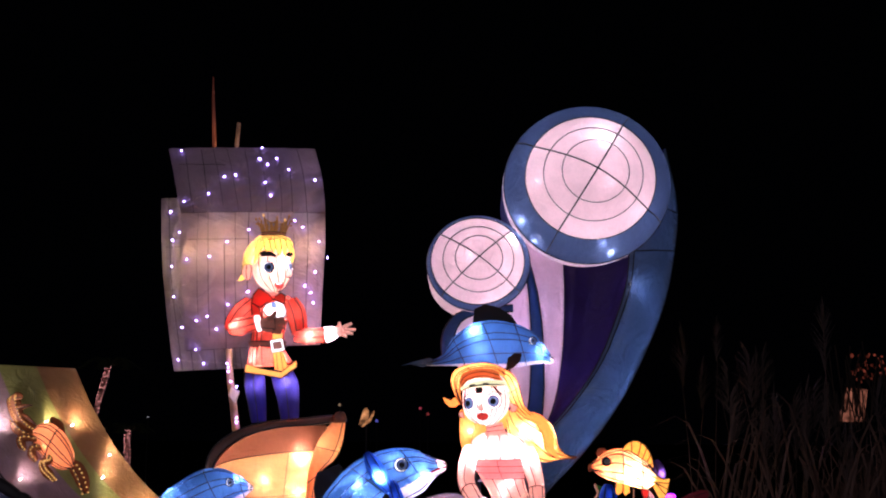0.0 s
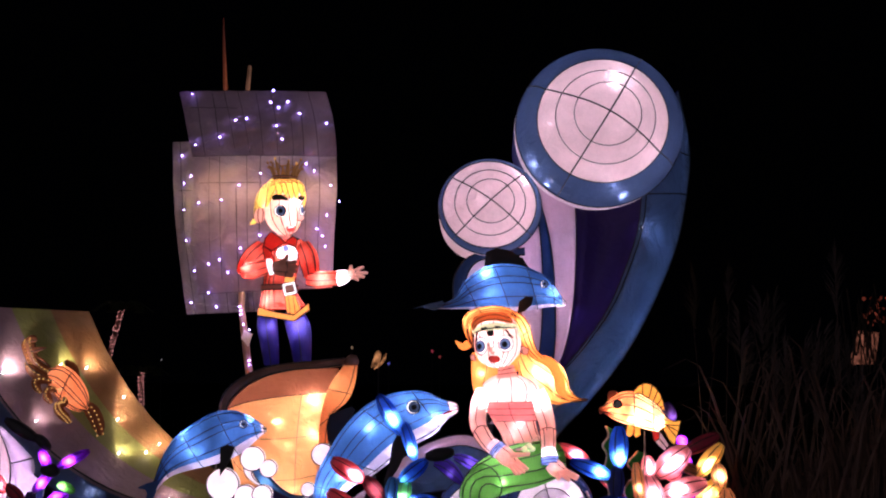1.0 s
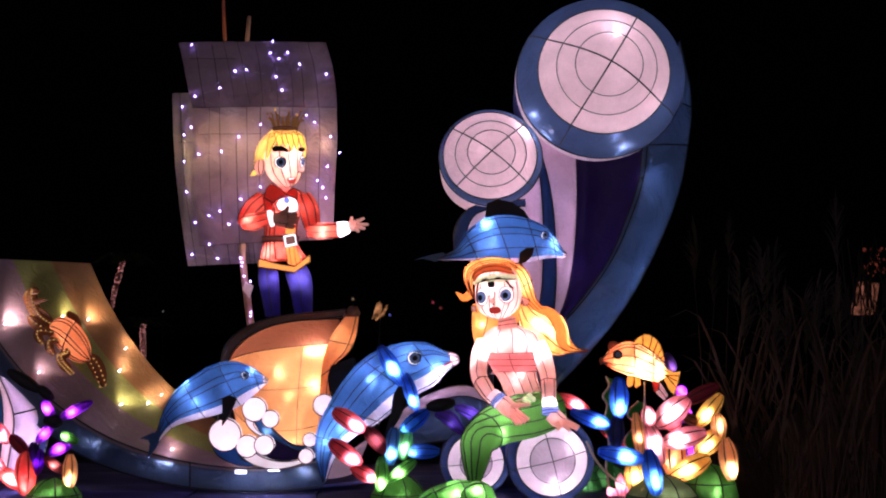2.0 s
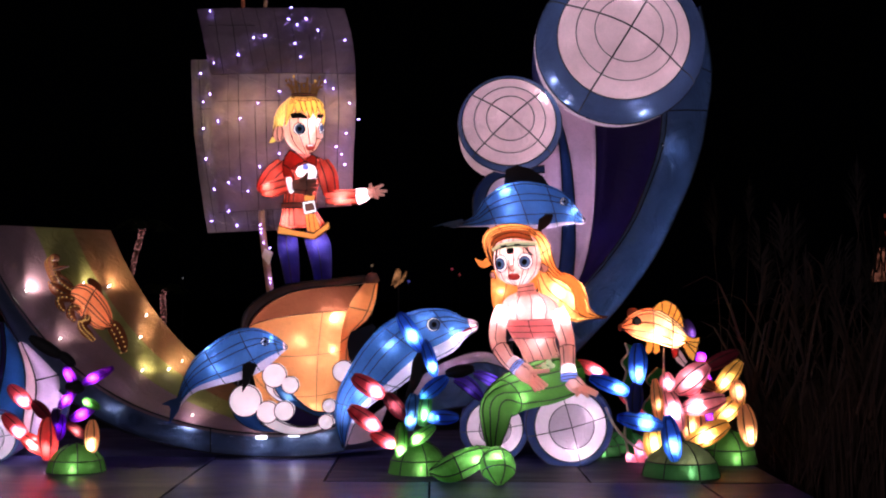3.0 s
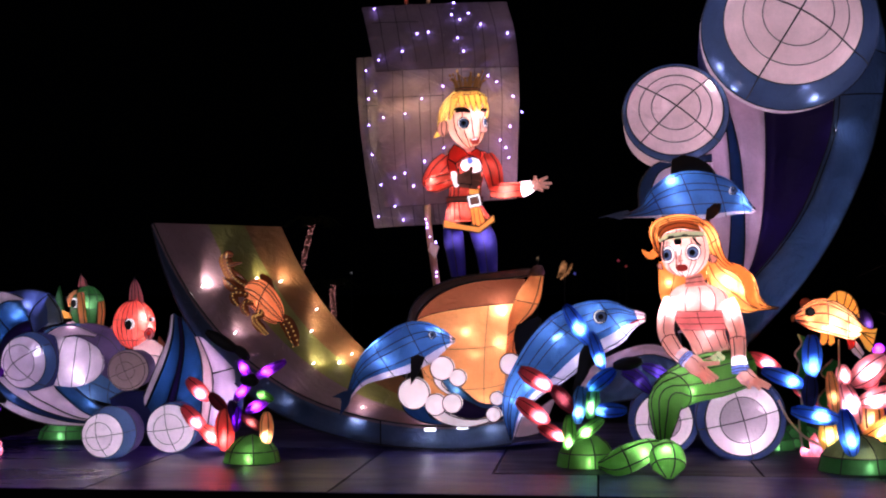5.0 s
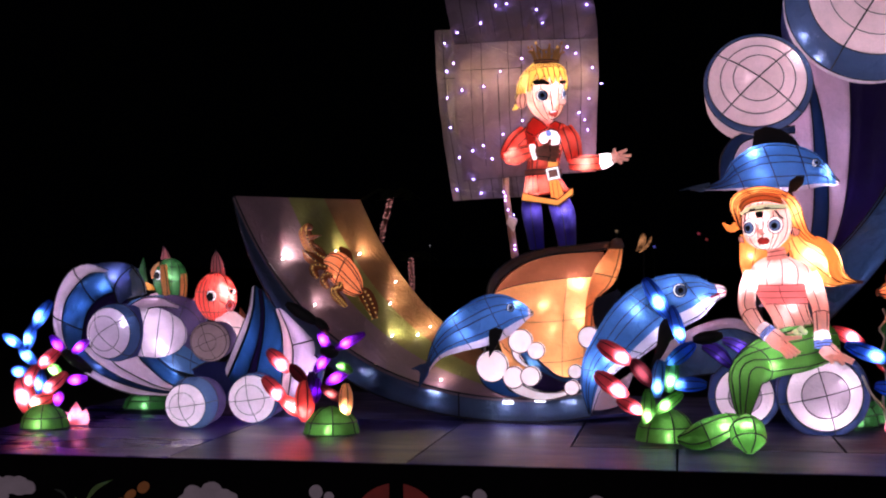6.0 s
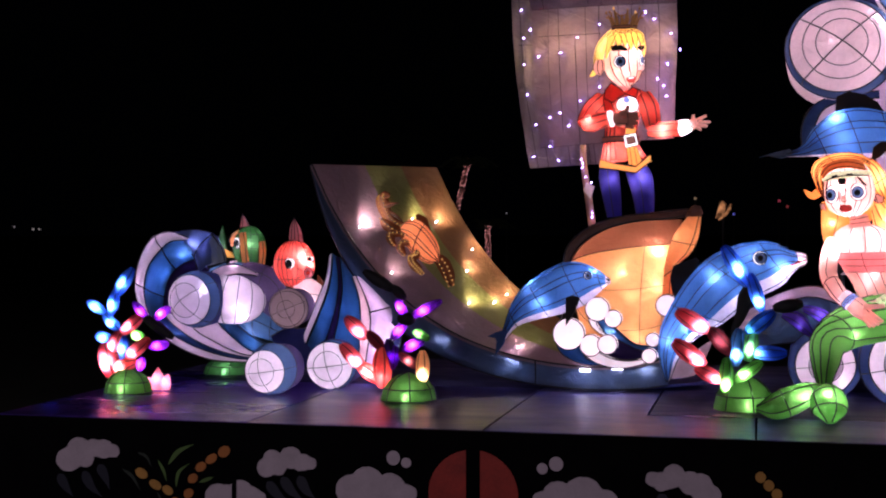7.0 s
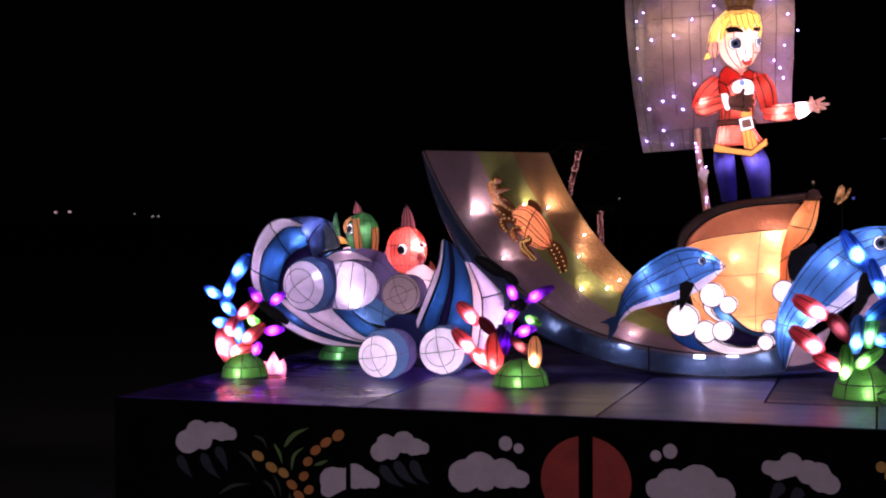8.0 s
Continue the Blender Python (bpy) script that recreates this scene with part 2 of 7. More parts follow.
            rows.append([Vector(c) + e @ Vector((size[0] * math.sin(a) * math.cos(t), size[1] * math.sin(a) * math.sin(t), size[2] * math.cos(a)))
                         for t in (k * math.tau / seg for k in range(seg))])
        self.grid(rows, m, wrap=True, pick=(lambda i, j: pick(i / n, j / seg)) if pick else None)
        self.cap(rows[0], m), self.cap(rows[-1], m)
        out = [[q + (q - Vector(c)).normalized() * 0.002 for q in row] for row in rows]
        self.seams(out, ribs, lines, r, wrap=True)
        return rows

    def slab(self, outline, y0, y1, m, edge=0.0, side=None):
        """A plate with the outline (x, z) from y0 (front) to y1; edge: radius of a wire round its front."""
        k, base = len(outline), len(self.v)
        self.v.extend(at_y(outline, y0) + at_y(outline, y1))
        self.face(tuple(range(base, base + k)), m, False)
        self.face(tuple(range(base + 2 * k - 1, base + k - 1, -1)), side or m, False)
        for i in range(k):
            j = (i + 1) % k
            self.face((base + i, base + k + i, base + k + j, base + j), side or m, False)
        if edge:
            self.wire(at_y(outline, y0), edge, closed=True)
        return self

    def band(self, left, right, y0, y1, m, n=16, w=5, bulge=0.0, thick=0.03, edges=True, ribs=(), r=0.005):
        """Silk between two lines (x, z), from depth y0 at the first to y1 at the second, bulging to the front."""
        a, b = curve(left, n), curve(right, n)
        front, back = [], []
        for i in range(n):
            row, rear = [], []
            for j in range(w):
                s = j / (w - 1)
                q = a[i].lerp(b[i], s)
                y = y0 + (y1 - y0) * s - bulge * 4 * s * (1 - s)
                row.append(Vector((q.x, y, q.y))), rear.append(Vector((q.x, y + thick, q.y)))
            front.append(row), back.append(rear)
        self.grid(front, m)
        self.grid([r[::-1] for r in back], m)
        for u, v in ((0, 0), (-1, -1)):
            self.grid([front[u], back[u]], m, smooth=False)
            self.grid([[r[v] for r in front], [r[v] for r in back]], m, smooth=False)
        self.weld = True
        if edges:
            self.wire([r[0] - Vector((0, 0.003, 0)) for r in front], r), self.wire([r[-1] - Vector((0, 0.003, 0)) for r in front], r)
        for i in ribs:
            self.wire([q - Vector((0, 0.003, 0)) for q in front[i]], r)
        return self

    def piece(self, owner, name, label=""):
        """Hand over what was built so far as a part, and begin the next."""
        part(name, self, owner, label)
        self.reset()
        return self

    def box(self, x0, x1, y0, y1, z0, z1, m):
        return self.slab([(x0, z0), (x1, z0), (x1, z1), (x0, z1)], y0, y1, m)

    def mesh(self, name):
        d = bpy.data.meshes.new(name)
        if self.weld:
            seen, new_id, kept = {}, [], []
            for v in self.v:
                key = (round(v.x, 5), round(v.y, 5), round(v.z, 5))
                if key not in seen:
                    seen[key] = len(kept)
                    kept.append(v)
                new_id.append(seen[key])
            self.v, self.f = kept, [tuple(new_id[i] for i in f) for f in self.f]
        d.from_pydata([tuple(v) for v in self.v], [], self.f)
        for m in self.mats:
            d.materials.append(m)
        d.polygons.foreach_set("material_index", self.m)
        d.polygons.foreach_set("use_smooth", self.s)
        d.update()
        return d


def ring(c, rx, rz, y, n=32, a0=0.0, a1=math.tau):
    return [Vector((c[0] + rx * math.cos(a0 + (a1 - a0) * k / n), y, c[1] + rz * math.sin(a0 + (a1 - a0) * k / n))) for k in range(n)]


def take_wires(shape):
    """Splits the wire frame off a silk shape: one shape for each of two edge wires, one for a whole cage of wires, none where it is all wire."""
    wired = {k for a, b in shape.wires for k in range(a, b)}
    if not wired or len(wired) == len(shape.f):
        return []

    def fill(target, keep):
        ids = sorted({v for k in keep for v in shape.f[k]})
        at = {v: n for n, v in enumerate(ids)}
        cloths = [shape.mats[shape.m[k]] for k in keep]
        verts, faces, smooth = [shape.v[v] for v in ids], [tuple(at[v] for v in shape.f[k]) for k in keep], [shape.s[k] for k in keep]
        target.mats = list(dict.fromkeys(cloths))
        target.v, target.f, target.s, target.m = verts, faces, smooth, [target.mats.index(m) for m in cloths]
        return target

    cages = [list(range(a, b)) for a, b in shape.wires] if len(shape.wires) <= 2 else [sorted(wired)]
    frames = [fill(Shape(), keep) for keep in cages]
    fill(shape, [k for k in range(len(shape.f)) if k not in wired])
    shape.wires = []
    return frames


def part(name, shape, parent, label=""):
    """One mesh under a thing or a part; the wire frame of a thing's part is a mesh of its own under it."""
    frames = take_wires(shape) if parent.type == "EMPTY" else []
    ob = new(name, shape.mesh(name))
    ob.parent = parent
    ob.matrix_parent_inverse = Matrix.Translation(parent.matrix_basis.translation).inverted() if parent.type == "EMPTY" else Matrix()
    for wires in frames:
        new("wire_frame", wires.mesh("wire_frame")).parent = ob
    return tagged(ob, label)


def thing(name, place, label, category, group="", kind=""):
    ob = new(name)
    ob.empty_display_size = 0.1
    ob.matrix_basis = Matrix.Translation(place)
    return tagged(ob, label, category, group, kind)


def whole(name, shape, label, category, group="", kind=""):
    return tagged(new(name, shape.mesh(name)), label, category, group, kind)


# ---------- ground and stage ----------
M_GROUND = solid("dark_grass_soil", (0.022, 0.024, 0.016), 0.9, 0, 1.5, 0.5, 1.3, 25)
def vinyl(name, colour, gloss=(0.2, 0.42), crumple=0.14):
    """Sheet vinyl or oilcloth, wrinkled along its length, with scuffs and dust."""
    m, nt, out = tree(name)
    col, bump = cloudy(nt, colour, 2.2, 0.45, 1.5, 30.0)
    place = nt.nodes.new("ShaderNodeTexCoord")
    stretch = node(nt, "ShaderNodeMapping", Scale=(0.7, 1.6, 1.0), Rotation=(0.0, 0.0, 0.06))
    fold = node(nt, "ShaderNodeTexNoise", Scale=2.2, Detail=3.0, Roughness=0.5, Distortion=0.5)
    nt.links.new(place.outputs["Object"], stretch.inputs["Vector"])
    nt.links.new(stretch.outputs[0], fold.inputs["Vector"])
    crease = node(nt, "ShaderNodeBump", Strength=crumple, Distance=0.02)
    nt.links.new(fold.outputs["Fac"], crease.inputs["Height"])
    nt.links.new(bump, crease.inputs["Normal"])
    worn = node(nt, "ShaderNodeMapRange")
    worn.inputs["From Min"].default_value, worn.inputs["From Max"].default_value = 0.35, 0.7
    worn.inputs["To Min"].default_value, worn.inputs["To Max"].default_value = gloss
    nt.links.new(fold.outputs["Fac"], worn.inputs["Value"])
    b = node(nt, "ShaderNodeBsdfPrincipled")
    b.inputs["Specular IOR Level"].default_value = 0.3
    nt.links.new(col, b.inputs["Base Color"])
    nt.links.new(worn.outputs[0], b.inputs["Roughness"])
    nt.links.new(crease.outputs[0], b.inputs["Normal"])
    nt.links.new(b.outputs[0], out.inputs["Surface"])
    return m


M_FLOOR = vinyl("violet_blue_vinyl", (0.105, 0.052, 0.34), (0.24, 0.38))
# The ship's shade on one sheet is put into this darker vinyl colour.
M_FLOOR_SHADED = vinyl("shaded_vinyl", (0.036, 0.03, 0.14), (0.28, 0.44))
M_FLOOR_CLOTH = vinyl("crumpled_navy_cloth", (0.02, 0.018, 0.058), (0.45, 0.7), 0.7)
M_FLOOR_GREY = vinyl("grey_violet_vinyl", (0.066, 0.068, 0.25), (0.38, 0.54))
M_FRONT = solid("black_painted_board", (0.003, 0.0028, 0.0035), 0.95)
M_CLOUD = solid("grey_paint", (0.53, 0.46, 0.5), 0.7, 0, 9, 0.85, 1.1)
M_REDP = solid("red_paint", (0.4, 0.03, 0.014), 0.6, 0, 5, 0.55, 1.15)
M_ORANGEP = solid("orange_paint", (0.48, 0.17, 0.03), 0.6, 0, 9, 0.8, 1.1)
M_OCHREP = solid("ochre_paint", (0.52, 0.27, 0.05), 0.6, 0, 9, 0.8, 1.1)
M_LEAFP = solid("green_paint", (0.1, 0.2, 0.04), 0.6, 0, 9, 0.7, 1.1)
M_DIMLEAFP = solid("dark_green_paint", (0.022, 0.035, 0.022), 0.6, 0, 9, 0.7, 1.1)
M_RAINP = solid("slate_paint", (0.013, 0.017, 0.03), 0.6, 0, 9, 0.7, 1.1)

g = Shape()
g.grid([[Vector((-400 + 100 * i, -300 + 100 * j, 0)) for i in range(9)] for j in range(9)], M_GROUND)
whole("ground", g, "dark trodden grass and soil at night", "ground", kind="structure")

X0, X1, Y0, Y1 = -4.29, 2.03, 6.8, 10.6
stage = thing("floor", (-1.1, 8.5, 0), "low stage with a glossy violet-blue floor of vinyl-covered sheets", "stage", kind="structure")
core = Shape()
core.box(X0 + 0.02, X1 - 0.02, Y0 + 0.03, Y1, 0.02, TOP - 0.03, M_FRONT)
part("stage_frame", core, stage, "dark timber frame under the sheets")
YF = Y0 + 0.028
for a, b, c, d, m in ((X0, -3.92, YF, 9.24, M_FLOOR), (-3.92, -2.75, YF, 8.75, M_FLOOR), (-2.75, -1.42, YF, 8.75, M_FLOOR_SHADED), (-1.42, -0.02, YF, 7.6, M_FLOOR_GREY),
                      (-0.02, 1.53, YF, 7.62, M_FLOOR_GREY), (1.53, X1, YF, 7.6, M_FLOOR_GREY), (-0.62, 0.9, 7.62, Y1, M_FLOOR_CLOTH), (0.9, X1, 7.62, Y1, M_FLOOR_CLOTH),
                      (X0, -3.92, 9.24, Y1, M_FLOOR_CLOTH), (-3.92, -1.42, 8.75, Y1, M_FLOOR_CLOTH), (-1.42, -0.62, 8.6, Y1, M_FLOOR_CLOTH)):
    s = Shape()
    s.box(a + 0.006, b - 0.006, c + 0.004, d - 0.004, TOP - 0.03, TOP, m)
    if a == -1.42 and c == YF:  # this sheet is cut with a tongue towards the hull
        s.box(a + 0.006, -0.626, d - 0.004, 8.596, TOP - 0.03, TOP, m)
    part("panel", s, stage)

front = thing("front_panel", (-1.1, Y0, 0), "black stage front painted with clouds, stalks and red discs", "stage front", kind="structure")
s = Shape()
s.box(X0, X1, Y0, Y0 + 0.028, 0.0, TOP - 0.002, M_FRONT)
part("board", s, front)
PF = Y0 - 0.004


def disc_out(c, rx, rz, n=24):
    return [(c[0] + rx * math.cos(k * math.tau / n), c[1] + rz * math.sin(k * math.tau / n)) for k in range(n)]


def motif(outline, m, name):
    s = Shape()
    s.slab(outline, PF, Y0, m)
    part(name, s, front)


def cloud(puffs, name="cloud"):
    """A cloud as one outline round overlapping puffs (x, z and their two half widths)."""
    ox, oz = (sum(p[k] for p in puffs) / len(puffs) for k in (0, 1))
    out = []
    for k in range(96):
        a = k * math.tau / 96
        far = 0.01
        for px, pz, rx, rz in puffs:
            for i in range(90):
                d = 0.4 * i / 89
                if ((d * math.cos(a) + ox - px) / rx) ** 2 + ((d * math.sin(a) + oz - pz) / rz) ** 2 <= 1:
                    far = max(far, d)
        out.append((ox + far * math.cos(a), oz + far * math.sin(a)))
    motif(out, M_CLOUD, name)


def stroke(points, w, m, name, taper=0.8):
    """A curved painted stroke, w wide at its middle or, for a taper under 0.5, near its start."""
    mid = curve(points, 12)
    left, right = [], []
    for i, q in enumerate(mid):
        d = (mid[min(i + 1, 11)] - mid[max(i - 1, 0)]).normalized()
        k = 0.5 * w * math.sin(math.pi * min(max((i / 11) ** taper, 0.03), 0.97))
        left.append((q.x - d.y * k, q.y + d.x * k)), right.append((q.x + d.y * k, q.y - d.x * k))
    motif(left + right[::-1], m, name)


for puffs in ([(-3.807, 0.490, 0.077, 0.069), (-3.740, 0.555, 0.073, 0.065), (-3.649, 0.563, 0.058, 0.052), (-3.588, 0.559, 0.061, 0.055), (-3.530, 0.549, 0.043, 0.039), (-3.705, 0.501, 0.058, 0.052)], [(-2.618, 0.491, 0.056, 0.053), (-2.582, 0.539, 0.056, 0.053), (-2.476, 0.551, 0.066, 0.062), (-2.401, 0.529, 0.049, 0.046), (-2.362, 0.525, 0.036, 0.034), (-2.427, 0.510, 0.033, 0.031), (-2.549, 0.494, 0.046, 0.044)],
              [(-2.896, 0.319, 0.082, 0.076), (-2.767, 0.348, 0.077, 0.072), (-2.706, 0.336, 0.057, 0.053), (-2.656, 0.323, 0.040, 0.038), (-2.930, 0.260, 0.044, 0.041), (-2.845, 0.328, 0.068, 0.063)], [(-2.041, 0.428, 0.098, 0.094), (-2.130, 0.387, 0.092, 0.089), (-2.143, 0.346, 0.051, 0.049), (-2.016, 0.369, 0.063, 0.061), (-1.915, 0.411, 0.084, 0.082), (-1.816, 0.386, 0.050, 0.048), (-1.900, 0.369, 0.041, 0.039)],
              [(-1.101, 0.377, 0.052, 0.053), (-1.014, 0.397, 0.089, 0.090), (-0.885, 0.399, 0.113, 0.116), (-0.771, 0.376, 0.076, 0.078), (-0.899, 0.346, 0.085, 0.087)], [(-0.531, 0.516, 0.039, 0.040), (-0.485, 0.504, 0.049, 0.051), (-0.424, 0.539, 0.057, 0.059), (-0.343, 0.504, 0.059, 0.062), (-0.289, 0.495, 0.059, 0.062), (-0.235, 0.448, 0.048, 0.050), (-0.283, 0.462, 0.054, 0.056)]):
    cloud(puffs)
for cx, cz, rx, rz in [(-2.804, 0.355, 0.014, 0.094)]:
    s = Shape()
    s.slab([(cx - rx, cz - rz), (cx + rx, cz - rz), (cx + rx, cz + rz), (cx - rx, cz + rz)], PF - 0.003, Y0, M_FRONT)
    part("gap_stripe", s, front)
for cx, cz, rx, rz in [(-1.899, 0.572, 0.037, 0.039), (-1.828, 0.549, 0.028, 0.027), (-1.098, 0.547, 0.029, 0.029), (-1.025, 0.574, 0.037, 0.038)]:
    motif(disc_out((cx, cz), rx, rz), M_CLOUD, "dot")
for cx, cz, rx, rz in [(-1.465, 0.394, 0.241, 0.237)]:
    for sgn in (-1, 1):
        motif([(cx + sgn * 0.038, cz - rz * 0.94)] + [(cx + sgn * rx * math.cos(a), cz + rz * math.sin(a)) for a in (radians(-70 + 8 * k) for k in range(19))] + [(cx + sgn * 0.038, cz + rz * 0.99)], M_REDP, "half_disc")
for k, (cx, cz, rx, rz) in enumerate([(-2.863, 0.570, 0.034, 0.035), (-2.938, 0.528, 0.034, 0.028), (-3.001, 0.481, 0.031, 0.029), (-3.049, 0.415, 0.028, 0.029), (-3.074, 0.331, 0.028, 0.029), (-3.044, 0.256, 0.028, 0.029), (-3.106, 0.221, 0.031, 0.029), (-3.148, 0.279, 0.031, 0.029), (-3.199, 0.343, 0.031, 0.029), (-3.273, 0.371, 0.035, 0.029), (-3.357, 0.431, 0.035, 0.032)]):
    a = 0.6 if k < 6 else -0.5
    ring_of = [(math.cos(i * math.tau / 18), math.sin(i * math.tau / 18)) for i in range(18)]
    motif([(cx + 1.12 * rx * u * math.cos(a) - 0.85 * rz * v * math.sin(a), cz + 1.12 * rx * u * math.sin(a) + 0.85 * rz * v * math.cos(a)) for u, v in ring_of], M_OCHREP if k >= 8 else M_ORANGEP, "berry")
for cx, cz, rx, rz in [(0.003, 0.548, 0.026, 0.028), (0.043, 0.508, 0.026, 0.028), (0.082, 0.466, 0.026, 0.028)]:
    motif(disc_out((cx, cz), rx, rz, 16), M_OCHREP, "berry")
for pts, w in (([(-3.195, 0.487), (-3.135, 0.560), (-3.041, 0.606)], 0.026), ([(-3.257, 0.507), (-3.223, 0.451), (-3.206, 0.394)], 0.018), ([(-3.150, 0.362), (-3.132, 0.446), (-3.069, 0.497)], 0.018), ([(-3.012, 0.395), (-2.963, 0.413), (-2.926, 0.428)], 0.02)):
    stroke(pts, w, M_LEAFP, "leaf")
for pts, w in (([(-3.381, 0.546), (-3.328, 0.526), (-3.296, 0.469)], 0.016), ([(-3.474, 0.451), (-3.414, 0.412), (-3.365, 0.337)], 0.02), ([(-3.606, 0.200), (-3.519, 0.251), (-3.408, 0.270)], 0.022), ([(-3.326, 0.294), (-3.277, 0.258), (-3.246, 0.196)], 0.018), ([(-3.263, 0.330), (-3.228, 0.268), (-3.215, 0.204)], 0.014), ([(-3.165, 0.233), (-3.159, 0.195), (-3.173, 0.159)], 0.016)):
    stroke(pts, w, M_DIMLEAFP, "leaf")
for pts in ([(-3.867, 0.408), (-3.824, 0.338), (-3.777, 0.282)], [(-3.713, 0.429), (-3.666, 0.347), (-3.598, 0.288)], [(-3.618, 0.470), (-3.579, 0.403), (-3.551, 0.333)], [(-2.612, 0.416), (-2.550, 0.345), (-2.477, 0.305)], [(-2.529, 0.445), (-2.470, 0.368), (-2.402, 0.322)], [(-2.431, 0.454), (-2.389, 0.379), (-2.334, 0.332)], [(-0.465, 0.440), (-0.496, 0.393), (-0.534, 0.339)], [(-0.370, 0.417), (-0.405, 0.376), (-0.435, 0.329)]):
    stroke(pts, 0.06, M_RAINP, "raindrop", 0.5)


# ---------- rolled wave ends (drums) ----------
def drum_parts(owner, c, y, r_out, r_in, front, back, tilt, mats, turn=0.0, rings=(0.5,), rim=True, name="roll", squash=1.0, shift=(0.0, 0.0), apex=(0.0, 0.0), inner=None):
    """A rolled wave: barrel from y to y + back, a ring narrowing towards the front, a domed face with wire cross and circles."""
    face_m, ring_m, rim_m, barrel_m = mats
    m = Matrix.Translation((c[0], y, c[1])) @ Matrix.Rotation(radians(turn), 4, "Z")
    n = 48

    def circle(r, yy, o=0.0, g=0.0):
        return [m @ Vector((r * math.cos(k * math.tau / n) + apex[0] * o + shift[0] * g, yy, r * squash * math.sin(k * math.tau / n) + apex[1] * o + shift[1] * g)) for k in range(n)]

    barrel = Shape()
    lip = r_out * 0.42 if rim else 0.0
    barrel.grid([circle(r_out * 0.985, lip), circle(r_out * 0.97, back * 0.5), circle(r_out * 0.92, back)], barrel_m, wrap=True)
    barrel.cap(circle(r_out * 0.92, back)[::-1], barrel_m)
    b = part(name, barrel, owner)
    if rim:
        s = Shape()
        s.grid([circle(r_out, 0.0), circle(r_out * 1.004, lip * 0.5), circle(r_out * 0.985, lip)], rim_m, wrap=True)
        part("rim", s, b)
    s = Shape()
    dep = front * 0.45
    steps_in = [(r_out, 0.0, 0.0), (r_out * 0.985, -dep * 0.35, 0.12), ((r_out + r_in) / 2 * 1.01, -dep * 0.75, 0.5), (r_in, -dep, 1.0)]
    s.grid([circle(q, y1, 0.0, g) for q, y1, g in steps_in], ring_m, wrap=True)
    s.wire(circle(r_out, -0.002), min(0.006, r_out * 0.02), closed=True), s.wire(circle(r_in, -dep - 0.002, 0.0, 1.0), min(0.005, r_out * 0.018), closed=True)
    for a in tilt:
        for k in (int(round(a / 360 * n)) % n, int(round(a / 360 * n) + n // 2) % n):
            s.wire([circle(q * 1.004, y1, 0.0, g)[k] + Vector((0, -0.003, 0)) for q, y1, g in steps_in], min(0.005, r_out * 0.014))
    part("ring", s, b)
    s = Shape()
    steps = 16
    rows = [circle(max(r_in * (1 - i / steps), 0.004), -dep - (front - dep) * math.sin(i / steps * math.pi / 2), math.sin(i / steps * math.pi / 2), 1.0) for i in range(steps + 1)]
    s.grid(rows, face_m, wrap=True, pick=(lambda i, j: inner if i >= round((1 - rings[0]) * steps) else face_m) if inner else None)
    up = Vector((0, -0.004, 0))
    for a in tilt:
        k = int(round(a / 360 * n)) % n
        s.wire([r[k] + up for r in rows] + [r[(k + n // 2) % n] + up for r in rows[::-1]], min(0.0055, r_in * 0.014))
    for q in rings:
        i = int(round((1 - q) * steps))
        s.wire([p + up for p in rows[i]], min(0.003, r_in * 0.013), closed=True)
    part("face", s, b)
    return b


# ---------- tall curling wave ----------
tower = thing("curling_wave_lantern", (0.9, 9.4, TOP), "tall blue and pale pink silk wave lantern with two rolled crests", "lantern")
(c1, c2) = (1.285, 3.551), (0.520, 2.987)
drum_parts(tower, c1, 9.2, 0.587, 0.451, 0.62, 1.0, (57, 147), (F_PINKISH, F_BLUE, F_WHITE, F_NAVY), rings=(0.475, 0.74), squash=0.95, shift=(-0.012, 0.001), apex=(0.000, 0.001))
drum_parts(tower, c2, 9.2, 0.36, 0.322, 0.38, 0.9, (47, 142), (F_PINKISH, F_BLUE, F_WHITE, F_PINKISH), rings=(0.51, 0.74), squash=0.93, shift=(-0.015, -0.005), apex=(-0.000, 0.006))
outer_l = [(1.64, 3.17), (1.61, 2.88), (1.52, 2.60), (1.40, 2.32), (1.24, 2.08), (1.07, 1.88), (0.87, 1.70), (0.67, 1.56)]
outer_r = [(1.91, 3.90), (1.99, 3.48), (1.96, 3.11), (1.88, 2.74), (1.71, 2.33), (1.53, 2.00), (1.29, 1.68), (0.99, 1.36)]
purple_l = [(1.14, 3.13), (1.15, 2.80), (1.14, 2.48), (1.11, 2.20), (1.05, 1.96), (0.94, 1.76), (0.80, 1.60), (0.68, 1.52)]
blue_r = [(0.85, 3.16), (0.94, 2.84), (0.98, 2.56), (0.99, 2.32), (0.99, 2.08), (0.96, 1.84), (0.87, 1.64), (0.68, 1.48)]
blue_l = [(0.83, 3.12), (0.88, 2.84), (0.90, 2.56), (0.90, 2.31), (0.89, 2.08), (0.85, 1.84), (0.77, 1.64), (0.60, 1.48)]
white_l = [(0.60, 2.96), (0.66, 2.71), (0.70, 2.55), (0.74, 2.31), (0.77, 2.07), (0.73, 1.84), (0.67, 1.64), (0.52, 1.48)]
for a, b, ya, yb, m, bulge in ((outer_l, outer_r, 9.32, 9.5, F_SLATE, 0.06), (purple_l, outer_l, 9.42, 9.34, F_PURPLE, -0.05), (blue_r, purple_l, 9.34, 9.42, F_MAUVE, 0.03),
                               (blue_l, blue_r, 9.34, 9.34, F_BLUE, 0.01), (white_l, blue_l, 9.34, 9.34, F_MAUVE, 0.02)):
    s = Shape()
    s.band(a, b, ya, yb, m, 20, 6, bulge, 0.02, ribs=())
